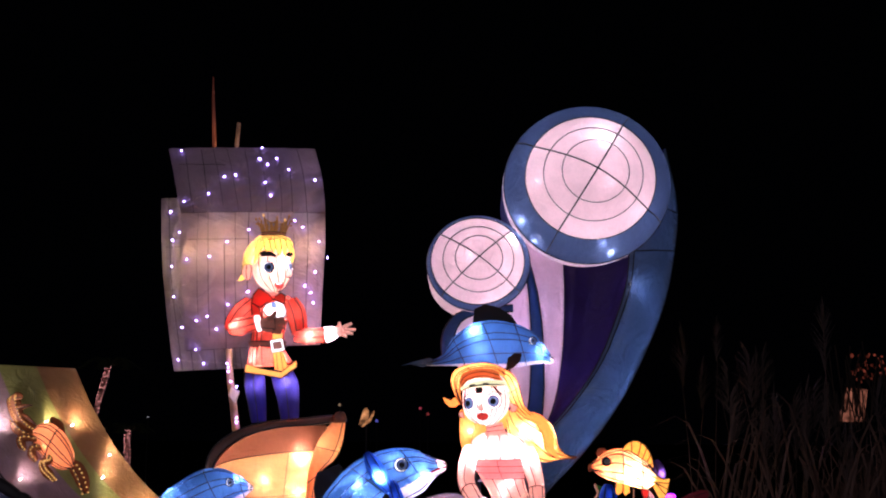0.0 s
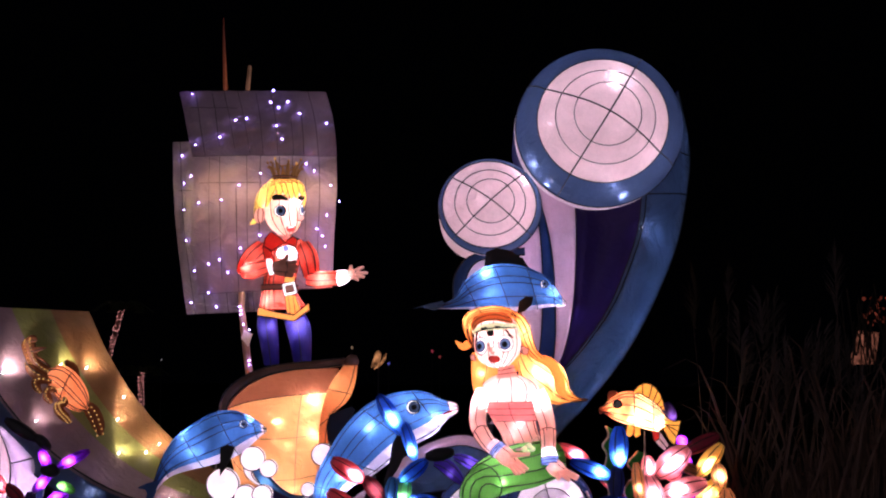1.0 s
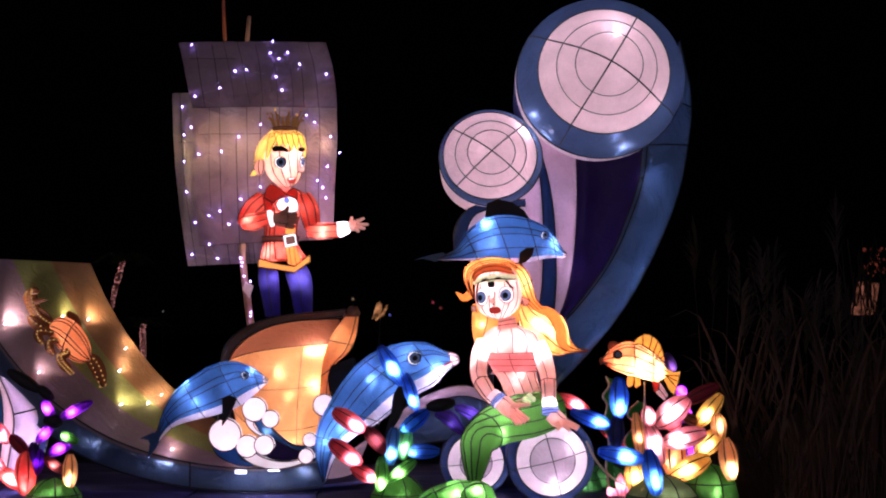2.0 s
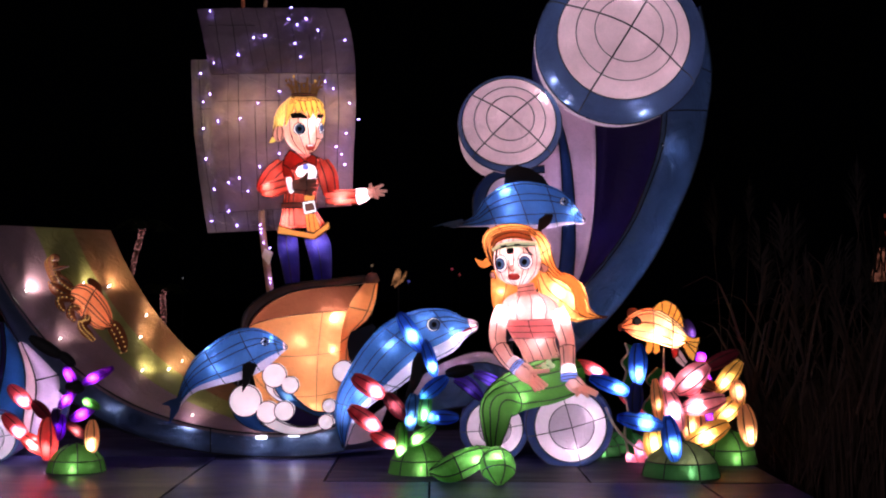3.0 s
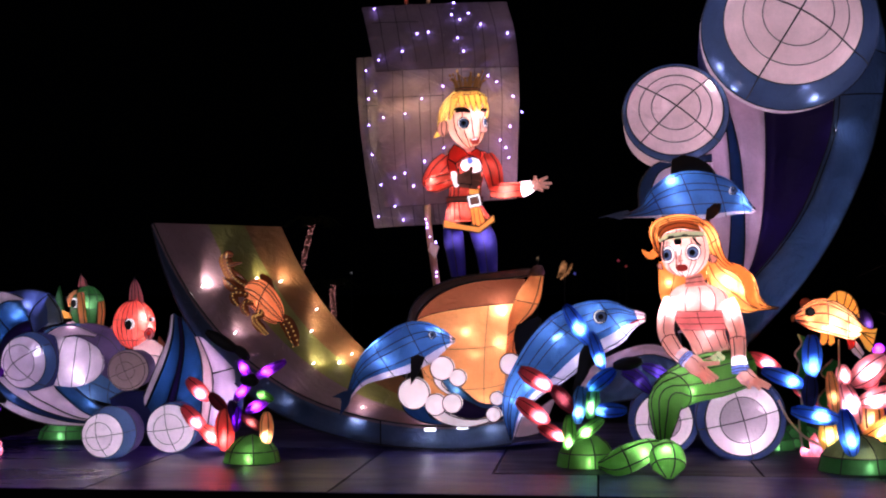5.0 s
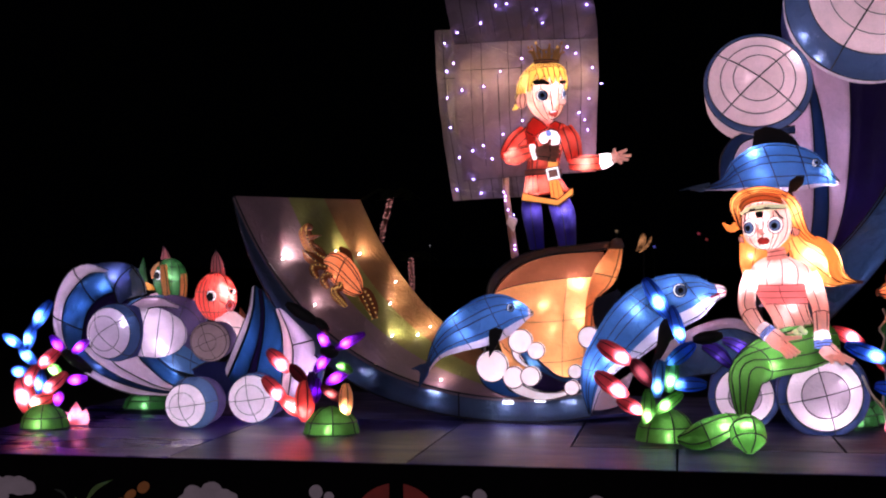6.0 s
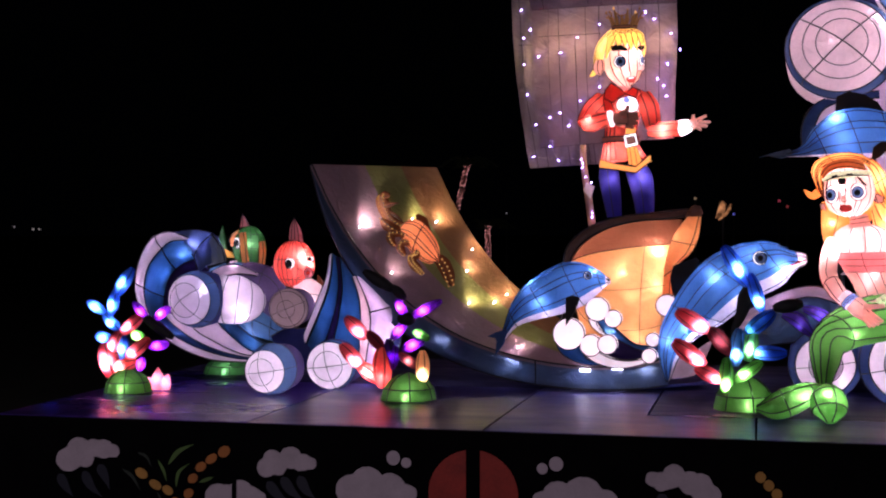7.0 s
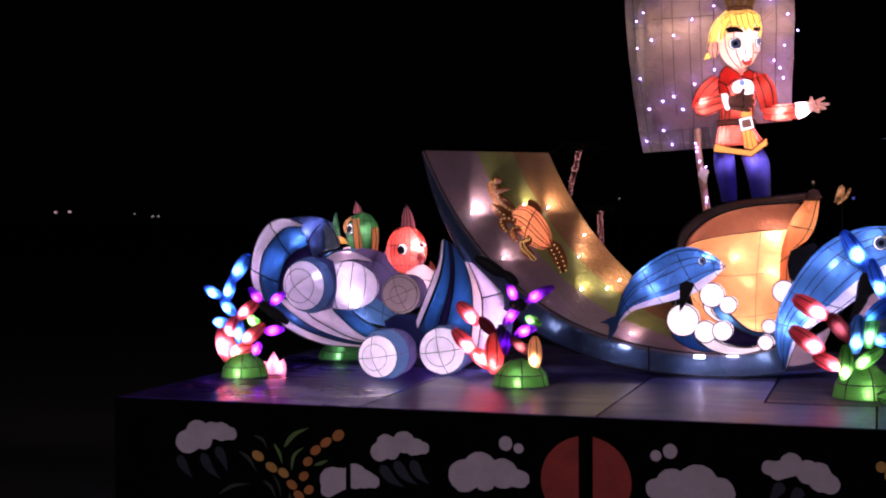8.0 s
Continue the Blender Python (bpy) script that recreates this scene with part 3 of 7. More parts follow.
    part("panel", s, tower)
for line in ([(1.63, 9.27, 3.10), (1.77, 9.30, 3.11), (1.95, 9.46, 3.13)], [(1.86, 9.40, 3.44), (1.98, 9.47, 3.41)]):
    s = Shape()
    s.wire(line, 0.005)
    part("seam", s, tower)
s = Shape()
s.band([(p[0] - 0.035, p[1] - 0.02) for p in outer_l], outer_l, 9.31, 9.31, F_SLATE, 20, 3, 0.02, 0.02)
part("trim_strip", s, tower)
s = Shape()
s.band(white_l, outer_r, 9.75, 9.75, F_NAVY, 20, 5, 0, 0.02)
part("back_panel", s, tower)
s = Shape()
s.band(outer_r, [(p[0] - 0.02, p[1]) for p in outer_r], 9.5, 9.75, F_NAVY, 20, 3, 0, 0.02)
part("side_panel", s, tower)
under = [(0.27, 2.34), (0.27, 2.48), (0.32, 2.59), (0.41, 2.66), (0.59, 2.69), (0.77, 2.71)]
under2 = [(0.34, 2.34), (0.35, 2.46), (0.40, 2.58), (0.49, 2.63), (0.63, 2.65), (0.77, 2.66)]
under3 = [(0.51, 2.07), (0.52, 2.23), (0.55, 2.35), (0.61, 2.43), (0.67, 2.47), (0.79, 2.51)]
s = Shape()
s.band(under, under2, 9.3, 9.28, F_BLUE, 16, 3, 0.01, 0.02)
part("panel", s, tower)
s = Shape()
s.band(under2, under3, 9.28, 9.32, F_WHITE, 16, 4, 0.03, 0.02)
part("panel", s, tower)
s = Shape()
for px, pz, low in ((0.55, 2.0, TOP), (1.0, 1.6, TOP)):
    s.wire([(px, 9.62, low), (px, 9.62, pz)], 0.02, M_WIRE, sides=8)
part("post", s, tower)
for x, y, z, w in [(*p, w) for p, w in zip([(1.33, 8.85, 3.77), (0.83, 9.12, 3.29), (0.92, 9.05, 3.14), (1.42, 9.02, 3.05), (1.03, 9.00, 3.62), (1.54, 9.00, 3.39), (1.26, 8.98, 3.31)], (0.24, 0.09, 0.1, 0.1, 0.2, 0.2, 0.2))]:
    bulb_light(x, y, z, w)
for x, y, z, w in [(*p, w) for p, w in zip([(0.46, 9.10, 3.00), (0.61, 9.10, 2.85), (0.73, 9.14, 3.13), (0.98, 9.40, 3.13)], (0.15, 0.13, 0.1, 0.35))]:
    bulb_light(x, y, z, w)
for x, y, z, w in [(*p, w) for p, w in zip([(1.67, 9.42, 2.84), (1.78, 9.60, 3.21), (1.69, 9.66, 2.42), (1.49, 9.66, 2.11), (1.25, 9.66, 1.78), (1.89, 9.60, 3.50), (1.05, 9.52, 2.65), (1.09, 9.52, 2.24), (0.78, 9.5, 2.72), (0.82, 9.5, 2.4)], (0.25, 0.2, 1.0, 1.4, 1.25, 0.16, 0.4, 0.5, 0.35, 0.3))]:
    bulb_light(x, y, z, w, COOL)

# ---------- ship: ramp of striped silk, skirt, hull, sail ----------
ship = thing("ship_lantern", (-1.1, 8.9, TOP), "silk sailing ship lantern with orange hull, striped ramp and blue skirt", "lantern")
SY = 8.65
edge = [(-2.99, 2.24), (-2.86, 1.97), (-2.69, 1.70), (-2.49, 1.46), (-2.26, 1.26), (-2.00, 1.10), (-1.72, 0.99), (-1.41, 0.92), (-1.08, 0.89), (-0.78, 0.91), (-0.58, 0.96)]
low = [(-3.01, 2.23), (-2.93, 1.94), (-2.80, 1.64), (-2.61, 1.35), (-2.37, 1.11), (-2.07, 0.93), (-1.74, 0.82), (-1.41, 0.76), (-1.08, 0.74), (-0.78, 0.75), (-0.58, 0.78)]
e = curve(edge, 26)
stripes = ((0.0, 0.41, F_TAUPE), (0.41, 0.7, F_OLIVE), (0.7, 1.0, F_BRONZE))
for a, b, m in stripes:
    s = Shape()
    rows = []
    for i, q in enumerate(e):
        GX, GY = (0.69 * k, 0.78 * k) if (k := 1.0 - 0.75 * max(0.0, (i - 15) / 10)) else (0, 0)
        rows.append([Vector((q.x + GX * (a + (b - a) * k / 4), SY + GY * (a + (b - a) * k / 4), q.y + 0.004 * (a + (b - a) * k / 4))) for k in range(5)])
    s.grid(rows, m)
    s.grid([[p + Vector((-0.01, 0.0, -0.02)) for p in r[::-1]] for r in rows], m)
    for v in (0, -1):
        s.grid([[r[v] for r in rows], [r[v] + Vector((-0.01, 0, -0.02)) for r in rows]], m)
    s.grid([rows[0], [p + Vector((-0.01, 0, -0.02)) for p in rows[0]]], m)
    if a == 0:
        s.wire([r[0] for r in rows], 0.005)
    part("ramp_stripe", s, ship)
s = Shape()
s.band(edge, low, SY, SY + 0.02, F_SKIRT, 30, 4, 0.0, 0.03, ribs=(20,))
part("skirt", s, ship, "slate blue skirt lit from behind along its foot")
s = Shape()
rows = [[Vector((q.x + 0.6 * k, SY + 0.05 + 0.62 * k, q.y)) for k in (0.04, 0.3, 0.6)] for q in curve(low, 26)]
s.grid(rows, F_NAVY)
s.grid([[p + Vector((0, 0, -0.01)) for p in r[::-1]] for r in rows], F_NAVY)
part("underside", s, ship)
for p, w in zip([(-1.62, 8.78, 0.91), (-1.15, 8.78, 0.86), (-0.93, 8.78, 0.87), (-2.11, 8.80, 1.06), (-0.72, 8.80, 0.85)], (0.16, 0.2, 0.2, 0.06, 0.12)):
    bulb_light(*p, w, COOL)
for p in [(-1.111, 8.630, 0.870), (-0.900, 8.630, 0.886)]:
    s = Shape()
    s.box(p[0] - 0.036, p[0] + 0.036, p[1] - 0.012, p[1], p[2] - 0.01, p[2] + 0.01, M_MODULE)
    part("light_module", s, ship, "small white light bar on the skirt")
    bulb_light(p[0], p[1] - 0.07, p[2] - 0.04, 0.1, COOL, 0.01)
# hull
HY = 9.05
hull = Shape()
top_line = [(-1.251, 1.562), (-1.199, 1.653), (-1.086, 1.749), (-0.934, 1.810), (-0.733, 1.845), (-0.517, 1.854)]
keel = [(-1.24, 1.50), (-1.21, 1.28), (-1.15, 1.05), (-1.00, 0.93), (-0.79, 0.91), (-0.64, 0.95)]
n, w = 22, 18
tl, kl = curve(top_line, n), curve(keel, n)


def hull_row(i, back=False):
    row = []
    for j in range(w):
        v = j / (w - 1)
        q = tl[i].lerp(kl[i], v)
        swell = math.sin(math.pi * (0.12 + 0.8 * v)) * (0.26 + 0.22 * math.sin(math.pi * (0.15 + 0.75 * i / (n - 1))))
        row.append(Vector((q.x, HY + swell if back else HY - swell, q.y)))
    return row


rows = [hull_row(i) for i in range(n)]
hull.grid(rows, F_ORANGE, pick=lambda i, j: F_RUST if j < 3 else F_ORANGE)
back_rows = [hull_row(i, True) for i in range(n)]
hull.grid([r[::-1] for r in back_rows], F_RUST)
off = Vector((0, -0.004, 0))
hull.wire([r[3] + off for r in rows], 0.0028)
for j in (8, 13):
    hull.wire([r[j] + off for r in rows], 0.0016, M_AUBURN)
hull.wire([p + off for p in rows[17][3:]], 0.0018, M_AUBURN)
hob = part("hull", hull, ship, "glowing orange silk hull with dark seams")
s = Shape()
deck = [(-1.266, 1.559), (-1.245, 1.663), (-1.179, 1.745), (-1.061, 1.820), (-0.894, 1.869), (-0.652, 1.896), (-0.452, 1.919)]
deck2 = [(-1.223, 1.553), (-1.187, 1.642), (-1.092, 1.734), (-0.959, 1.802), (-0.782, 1.843), (-0.612, 1.855), (-0.471, 1.874)]
s.band(deck, deck2, 8.72, 8.68, M_DECK, 22, 4, 0.02, 0.5, r=0.006)
part("gunwale", s, hob, "dark brown cloth edge of the deck")
s = Shape()
pl = [(-0.46, 1.87), (-0.54, 1.76), (-0.58, 1.65), (-0.61, 1.51), (-0.62, 1.33), (-0.63, 1.14), (-0.66, 0.96)]
pr = [(-0.37, 1.87), (-0.39, 1.73), (-0.44, 1.63), (-0.52, 1.56), (-0.56, 1.44), (-0.55, 1.29), (-0.58, 1.07)]
s.body(pl, pr, 8.72, 0.7, F_ORANGE, 18, 14, ribs=(4, 9), lines=(5, 9))
part("stem", s, hob, "curved orange bow stem")
s = Shape()
s.body([(-0.46, 1.90), (-0.43, 1.94), (-0.38, 1.94)], [(-0.45, 1.86), (-0.40, 1.85), (-0.36, 1.89)], 8.75, 1.0, M_DECK, 8, 12)
part("stem_cap", s, hob)
for p, wt in zip([(-0.66, 8.82, 1.63), (-0.90, 8.78, 1.50), (-0.69, 8.80, 1.42), (-0.84, 8.85, 1.16), (-1.02, 8.90, 1.27), (-1.12, 8.90, 1.61), (-0.50, 8.75, 1.73), (-0.82, 9.00, 1.34), (-0.83, 9.05, 1.65)], (0.2, 0.16, 0.18, 0.2, 0.16, 0.05, 0.1, 0.3, 0.08)):
    bulb_light(*p, wt, (1, 0.82, 0.6))

# bubbles and small wave in front of the hull
spray = thing("spray_wave_lantern", (-1.05, 8.55, TOP), "small blue wave lantern with round white bubbles", "lantern")


def crescent(a, b, m, y, thick=0.06):
    s = Shape()
    s.band(a, b, y, y, m, 16, 4, 0.02, thick, r=0.004)
    part("crescent", s, spray)


crescent([(-1.30, 1.09), (-1.26, 1.00), (-1.19, 0.95), (-1.09, 0.92), (-0.91, 0.92)], [(-1.13, 1.02), (-1.11, 0.99), (-1.09, 0.96), (-1.04, 0.94), (-0.91, 0.92)], F_SEA, 8.52)
crescent([(-1.11, 0.99), (-1.02, 0.93), (-0.88, 0.90), (-0.73, 0.93), (-0.59, 0.99)], [(-1.02, 1.02), (-0.97, 0.98), (-0.86, 0.95), (-0.73, 0.96), (-0.60, 1.02)], F_GLOWWHITE, 8.5)
crescent([(-0.99, 1.00), (-0.88, 0.96), (-0.77, 0.96), (-0.68, 1.00), (-0.59, 1.03)], [(-0.90, 1.09), (-0.82, 1.05), (-0.75, 1.02), (-0.68, 1.02), (-0.59, 1.04)], F_PURPLE, 8.51)
crescent([(-1.03, 1.22), (-0.99, 1.15), (-0.92, 1.07), (-0.81, 1.01), (-0.63, 1.01)], [(-0.96, 1.22), (-0.92, 1.17), (-0.86, 1.11), (-0.77, 1.05), (-0.63, 1.04)], F_SEA, 8.53)
crescent([(-1.08, 1.26), (-1.06, 1.18), (-1.01, 1.13), (-0.97, 1.11)], [(-1.01, 1.24), (-1.02, 1.18), (-0.99, 1.14), (-0.96, 1.12)], F_GLOWWHITE, 8.5)
for (cx, cz), r in zip([(-1.19, 1.12), (-1.05, 1.05), (-0.94, 1.06), (-1.01, 1.28), (-0.91, 1.22), (-0.66, 1.09), (-0.68, 0.99), (-0.57, 1.31)], (28, 19, 17, 21, 15, 12, 13, 19)):
    s = Shape()
    rr = r / 2350 * 8.5
    fy = 8.47 - 0.025 * (int(r) % 3)
    rows = [ring((cx, cz), rr * q, rr * q, fy + d) for q, d in ((1.0, 0.05), (1.0, -0.02), (0.7, -0.04), (0.35, -0.05), (0.02, -0.053))]
    s.grid(rows, F_GLOWWHITE, wrap=True)
    s.cap(rows[0][::-1], F_GLOWWHITE)
    s.wire(ring((cx, cz), rr, rr, fy - 0.022), 0.004, closed=True)
    part("bubble", s, spray)
    bulb_light(cx + rr * 0.3, fy + 0.03, cz - rr * 0.4, 0.03 * r / 20, WHITE)

# sail, mast and fairy lights
sail = thing("ship_sail", (-0.95, 9.5, TOP), "grey mauve sail of seamed cloth hung on a wooden mast", "sail")


def cloth(left, right, y, belly, name):
    """A hung sheet with sewn seams that run crookedly and break off."""
    s = Shape()
    n, w = 24, 21
    a, b = curve(left, n), curve(right, n)
    rng = random.Random(len(name) + int(y * 100))
    rows = []
    for i in range(n):
        row = []
        for j in range(w):
            q = a[i].lerp(b[i], j / (w - 1))
            sag = belly * math.sin(math.pi * i / (n - 1)) + 0.04 * math.sin(math.pi * j / (w - 1)) + 0.008 * math.sin(j * 2.1 + i * 0.35) + 0.006 * math.sin(i * 1.3 + j * 0.4)
            row.append(Vector((q.x, y - sag, q.y)))
        rows.append(row)
    s.grid(rows, F_SAIL)
    s.grid([[p + Vector((0, 0.008, 0)) for p in r[::-1]] for r in rows], F_SAIL)
    ob = part(name, s, sail)

    def at(i, u):
        k = min(int(u), w - 2)
        return rows[i][k].lerp(rows[i][k + 1], u - k) - Vector((0, 0.002, 0))

    for j in range(2, w - 1, 2):
        u, first, last = j + rng.uniform(-0.5, 0.5), rng.choice((0, 0, rng.randint(1, 9))), rng.choice((n, n, rng.randint(13, n)))
        drift = rng.uniform(-0.6, 0.6)
        s = Shape()
        s.wire([at(i, min(max(u + drift * i / n, 0.0), w - 1.01)) for i in range(first, last)], rng.uniform(0.0012, 0.0026), M_SEAM)
        part("seam", s, ob)
    for i in (0, n - 1, rng.randint(5, 9)):
        s = Shape()
        u0, u1 = (0.0, w - 1.01) if i in (0, n - 1) else (1.0, rng.uniform(7.0, 12.0))
        s.wire([at(i, u0 + (u1 - u0) * k / 12) for k in range(13)], 0.0018, M_SEAM)
        part("seam", s, ob)


cloth([(-1.708, 3.833), (-1.655, 3.660), (-1.618, 3.475), (-1.603, 3.364)], [(-0.656, 3.845), (-0.600, 3.651), (-0.577, 3.507), (-0.571, 3.376)], 9.45, 0.12, "upper_cloth")
cloth([(-1.624, 3.393), (-1.592, 3.100), (-1.567, 2.751), (-1.554, 2.381)], [(-0.581, 3.405), (-0.565, 3.111), (-0.580, 2.761), (-0.595, 2.434)], 9.55, 0.16, "middle_cloth")
cloth([(-1.812, 3.528), (-1.753, 2.902), (-1.673, 2.246)], [(-1.124, 3.535), (-1.078, 2.908), (-1.036, 2.276)], 9.8, 0.12, "lower_cloth")
s = Shape()
s.sweep([(-1.19, 9.68, 1.80), (-1.22, 9.68, 2.01), (-1.26, 9.68, 2.32), (-1.26, 9.70, 2.71), (-1.27, 9.70, 3.55), (-1.24, 9.70, 4.09)], [0.028, 0.026, 0.024, 0.022, 0.02, 0.014], M_WOOD, seg=10)
part("mast", s, sail, "rough wooden mast")
s = Shape()
s.sweep([(-1.42, 9.75, 3.85), (-1.44, 9.75, 4.23), (-1.45, 9.75, 4.46)], [0.016, 0.012, 0.004], solid("red_brown_pole", (0.3, 0.08, 0.04), 0.6), seg=8)
part("pole", s, sail, "thin reddish brown pole")
s = Shape()
s.slab([(-1.25, 2.07), (-1.23, 2.13), (-1.17, 2.10), (-1.20, 2.01)], 9.62, 9.64, M_PIPING)
part("tag", s, sail)
# Unseen lamps added behind the cloth for the prince's warm spill and sail brightness.
GOLDEN, ROSY, DIM = (1, 0.86, 0.55), (1, 0.74, 0.84), (1, 0.92, 1.0)
for p, wt, tint in ((-1.42, 9.46, 3.08), 0.07, GOLDEN), ((-1.22, 9.44, 3.09), 0.17, GOLDEN), ((-1.02, 9.44, 3.09), 0.2, GOLDEN), ((-0.8, 9.44, 3.09), 0.26, GOLDEN), ((-0.66, 9.46, 3.08), 0.18, GOLDEN), ((-0.75, 9.56, 3.02), 0.5, ROSY), ((-1.2, 9.56, 3.0), 0.3, ROSY), ((-0.716, 9.56, 2.802), 1.4, ROSY), \
        ((-0.714, 9.58, 2.598), 1.3, ROSY), ((-1.409, 9.56, 2.877), 0.27, ROSY), ((-1.164, 9.56, 2.797), 0.9, ROSY), ((-1.364, 9.58, 2.552), 0.27, ROSY), ((-0.725, 9.5, 3.639), 0.3, DIM), ((-1.215, 9.5, 3.633), 0.16, DIM), \
        ((-1.503, 9.52, 3.634), 0.13, DIM), ((-1.35, 9.44, 3.43), 0.07, DIM), ((-1.0, 9.44, 3.43), 0.07, DIM), ((-0.72, 9.44, 3.44), 0.07, DIM), ((-1.699, 9.9, 2.406), 0.07, DIM), ((-1.405, 9.9, 2.366), 0.15, DIM):
    bulb_light(*p, wt, tint, 0.06)

lights = thing("fairy_lights", (-0.95, 9.4, TOP), "string of small blue-white fairy lights on a thin wire", "fairy lights")
high = [(-1.61, 9.40, 3.81), (-1.03, 9.38, 3.84), (-1.28, 9.30, 3.60), (-1.20, 9.30, 3.61), (-0.99, 9.30, 3.56), (-0.95, 9.30, 3.47), (-0.83, 9.30, 3.66), (-0.64, 9.36, 3.59), (-0.92, 9.33, 3.75), (-0.98, 9.33, 3.70), (-1.04, 9.33, 3.74), (-1.39, 9.30, 3.48), (-1.57, 9.33, 3.43), (-1.11, 9.40, 3.24), (-1.26, 9.38, 3.15), (-1.38, 9.37, 3.04), (-1.54, 9.36, 3.02), (-1.65, 9.62, 3.26), (-1.70, 9.62, 3.20), (-1.69, 9.60, 3.00), (-1.73, 9.68, 3.42), (-0.79, 9.38, 3.32), (-0.73, 9.38, 3.27)]
low_ones = [(-0.61, 9.36, 3.16), (-0.54, 9.30, 3.03), (-0.63, 9.36, 2.94), (-0.70, 9.36, 2.84), (-0.66, 9.36, 2.79), (-0.64, 9.36, 2.72), (-1.10, 9.34, 2.79), (-1.24, 9.34, 2.70), (-1.47, 9.36, 2.59), (-1.39, 9.36, 2.62), (-1.61, 9.62, 2.56), (-1.33, 9.36, 2.53), (-1.67, 9.60, 2.78), (-1.48, 9.62, 2.39), (-1.45, 9.62, 2.30), (-1.64, 9.66, 2.33), (-1.27, 9.60, 2.30), (-1.26, 9.60, 2.27), (-1.26, 9.60, 2.24), (-1.24, 9.60, 2.17), (-1.19, 9.60, 2.13), (-1.19, 9.60, 1.91), (-1.19, 9.60, 1.88)]
spark = high + low_ones
bpy.context.view_layer.update()
deps = bpy.context.evaluated_depsgraph_get()


def surface(x, y, z):
    """The first surface met from (x, y, z) towards the back of the stage."""
    hit, place, *_ = scene.ray_cast(deps, Vector((x, y, z)), Vector((0, 1, 0)), distance=1.6)
    return place if hit else None


on_cloth = []
for x, y, z in spark:
    hit = surface(x, 9.2, z)
    on_cloth.append(Vector((x, hit.y - 0.014 if hit else y, z)))
s = Shape()
s.wire([p + Vector((0, 0.01, 0)) for p in on_cloth[:21]], 0.0006, M_PIPING, sides=3)
s.wire([p + Vector((0, 0.01, 0)) for p in on_cloth[33:]], 0.0008, M_PIPING, sides=3)
part("cable", s, lights)
dot = Shape()
dot.blob((0, 0, 0), (0.0056, 0.0056, 0.0056), M_DIODE, seg=8, n=5)
dot_mesh = dot.mesh("diode")
for p in on_cloth:
    ob = new("diode", dot_mesh)
    ob.parent = lights
    ob.matrix_parent_inverse = Matrix.Translation(lights.matrix_basis.translation).inverted()
    ob.location = p
    bulb_light(p.x, p.y - 0.022, p.z, 0.02, (0.42, 0.28, 1.0), 0.006)


# a diode on the edge of the tall wave, shining along the cloth
at = surface(1.597, 9.0, 2.862)
s = Shape()
s.blob((at.x, at.y - 0.014, at.z), (0.01, 0.01, 0.014), M_BLACK, seg=10, n=6)
part("diode", s, tower, "small clear diode on the seam")
bulb_light(at.x + 0.01, at.y - 0.03, at.z, 0.05, COOL, 0.006)
for tx, tz, w in ((1.71, 2.62, 5.0), (1.8, 2.9, 1.6)):
    aim = surface(tx, 9.0, tz)
    ray = beam(at.x, at.y - 0.05, at.z, w, COOL, 12)
    ray.matrix_basis = look((at.x + 0.015, at.y - 0.05, at.z), tuple(aim))


# ---------- dolphins ----------
def eye(s, x, y, z, r, tilt=0.0):
    """A flat round eye of white, iris and pupil, facing the front."""
    for k, (q, m) in enumerate(((1.0, M_EYE), (0.84, M_BLACK), (0.74, M_IRIS), (0.4, M_BLACK))):
        out = [(x + r * (0.1 * (k > 0) + q * math.cos(a)), z + r * q * math.sin(a)) for a in (i * math.tau / 20 for i in range(20))]
        s.slab(out, y - 0.004 * (k + 1), y + 0.03, m)
    s.wire([(x + r * math.cos(a), y - 0.006, z + r * math.sin(a)) for a in (i * math.tau / 20 for i in range(20))], 0.003, M_WIRE, closed=True)


def dolphin_skin(belly, snout):
    def pick(u, a):
        if u > snout:
            return F_PINKISH
        return F_WHITE if belly[0] < a < belly[1] else F_SEA
    return pick


# big dolphin leaping beside the ship
s = Shape()
own = thing("big_dolphin_lantern", (-0.1, 8.4, TOP), "large sky-blue silk dolphin lantern with white belly and black fins", "dolphin lantern", "dolphin lanterns")
top = [(-0.57, 0.83), (-0.62, 0.99), (-0.61, 1.16), (-0.55, 1.30), (-0.44, 1.48), (-0.30, 1.62), (-0.12, 1.70), (0.06, 1.71), (0.18, 1.66), (0.26, 1.64), (0.28, 1.61)]
bot = [(-0.55, 0.84), (-0.48, 1.00), (-0.38, 1.11), (-0.23, 1.20), (-0.10, 1.30), (0.02, 1.38), (0.13, 1.44), (0.19, 1.51), (0.23, 1.55), (0.27, 1.57), (0.28, 1.60)]
s.body(top, bot, 8.4, (0.5, 0.62, 0.4), F_SEA, 30, 24, pick=dolphin_skin((0.30, 0.62), 0.81), ribs=(5, 9, 14, 19, 24, 28), lines=(2, 4, 5, 7, 10))
s.piece(own, "body")
s.body([(-0.56, 0.87), (-0.54, 0.95), (-0.44, 1.00), (-0.28, 1.11)], [(-0.53, 0.85), (-0.46, 0.86), (-0.39, 0.88), (-0.36, 0.91)], 8.42, 0.15, F_MAUVE, 8, 10)
s.piece(own, "tail_fluke")
s.slab([(-0.48, 1.35), (-0.54, 1.40), (-0.55, 1.49), (-0.53, 1.56), (-0.45, 1.59), (-0.39, 1.61), (-0.37, 1.59), (-0.43, 1.48)], 8.43, 8.46, M_BLACK)
s.piece(own, "dorsal_fin")
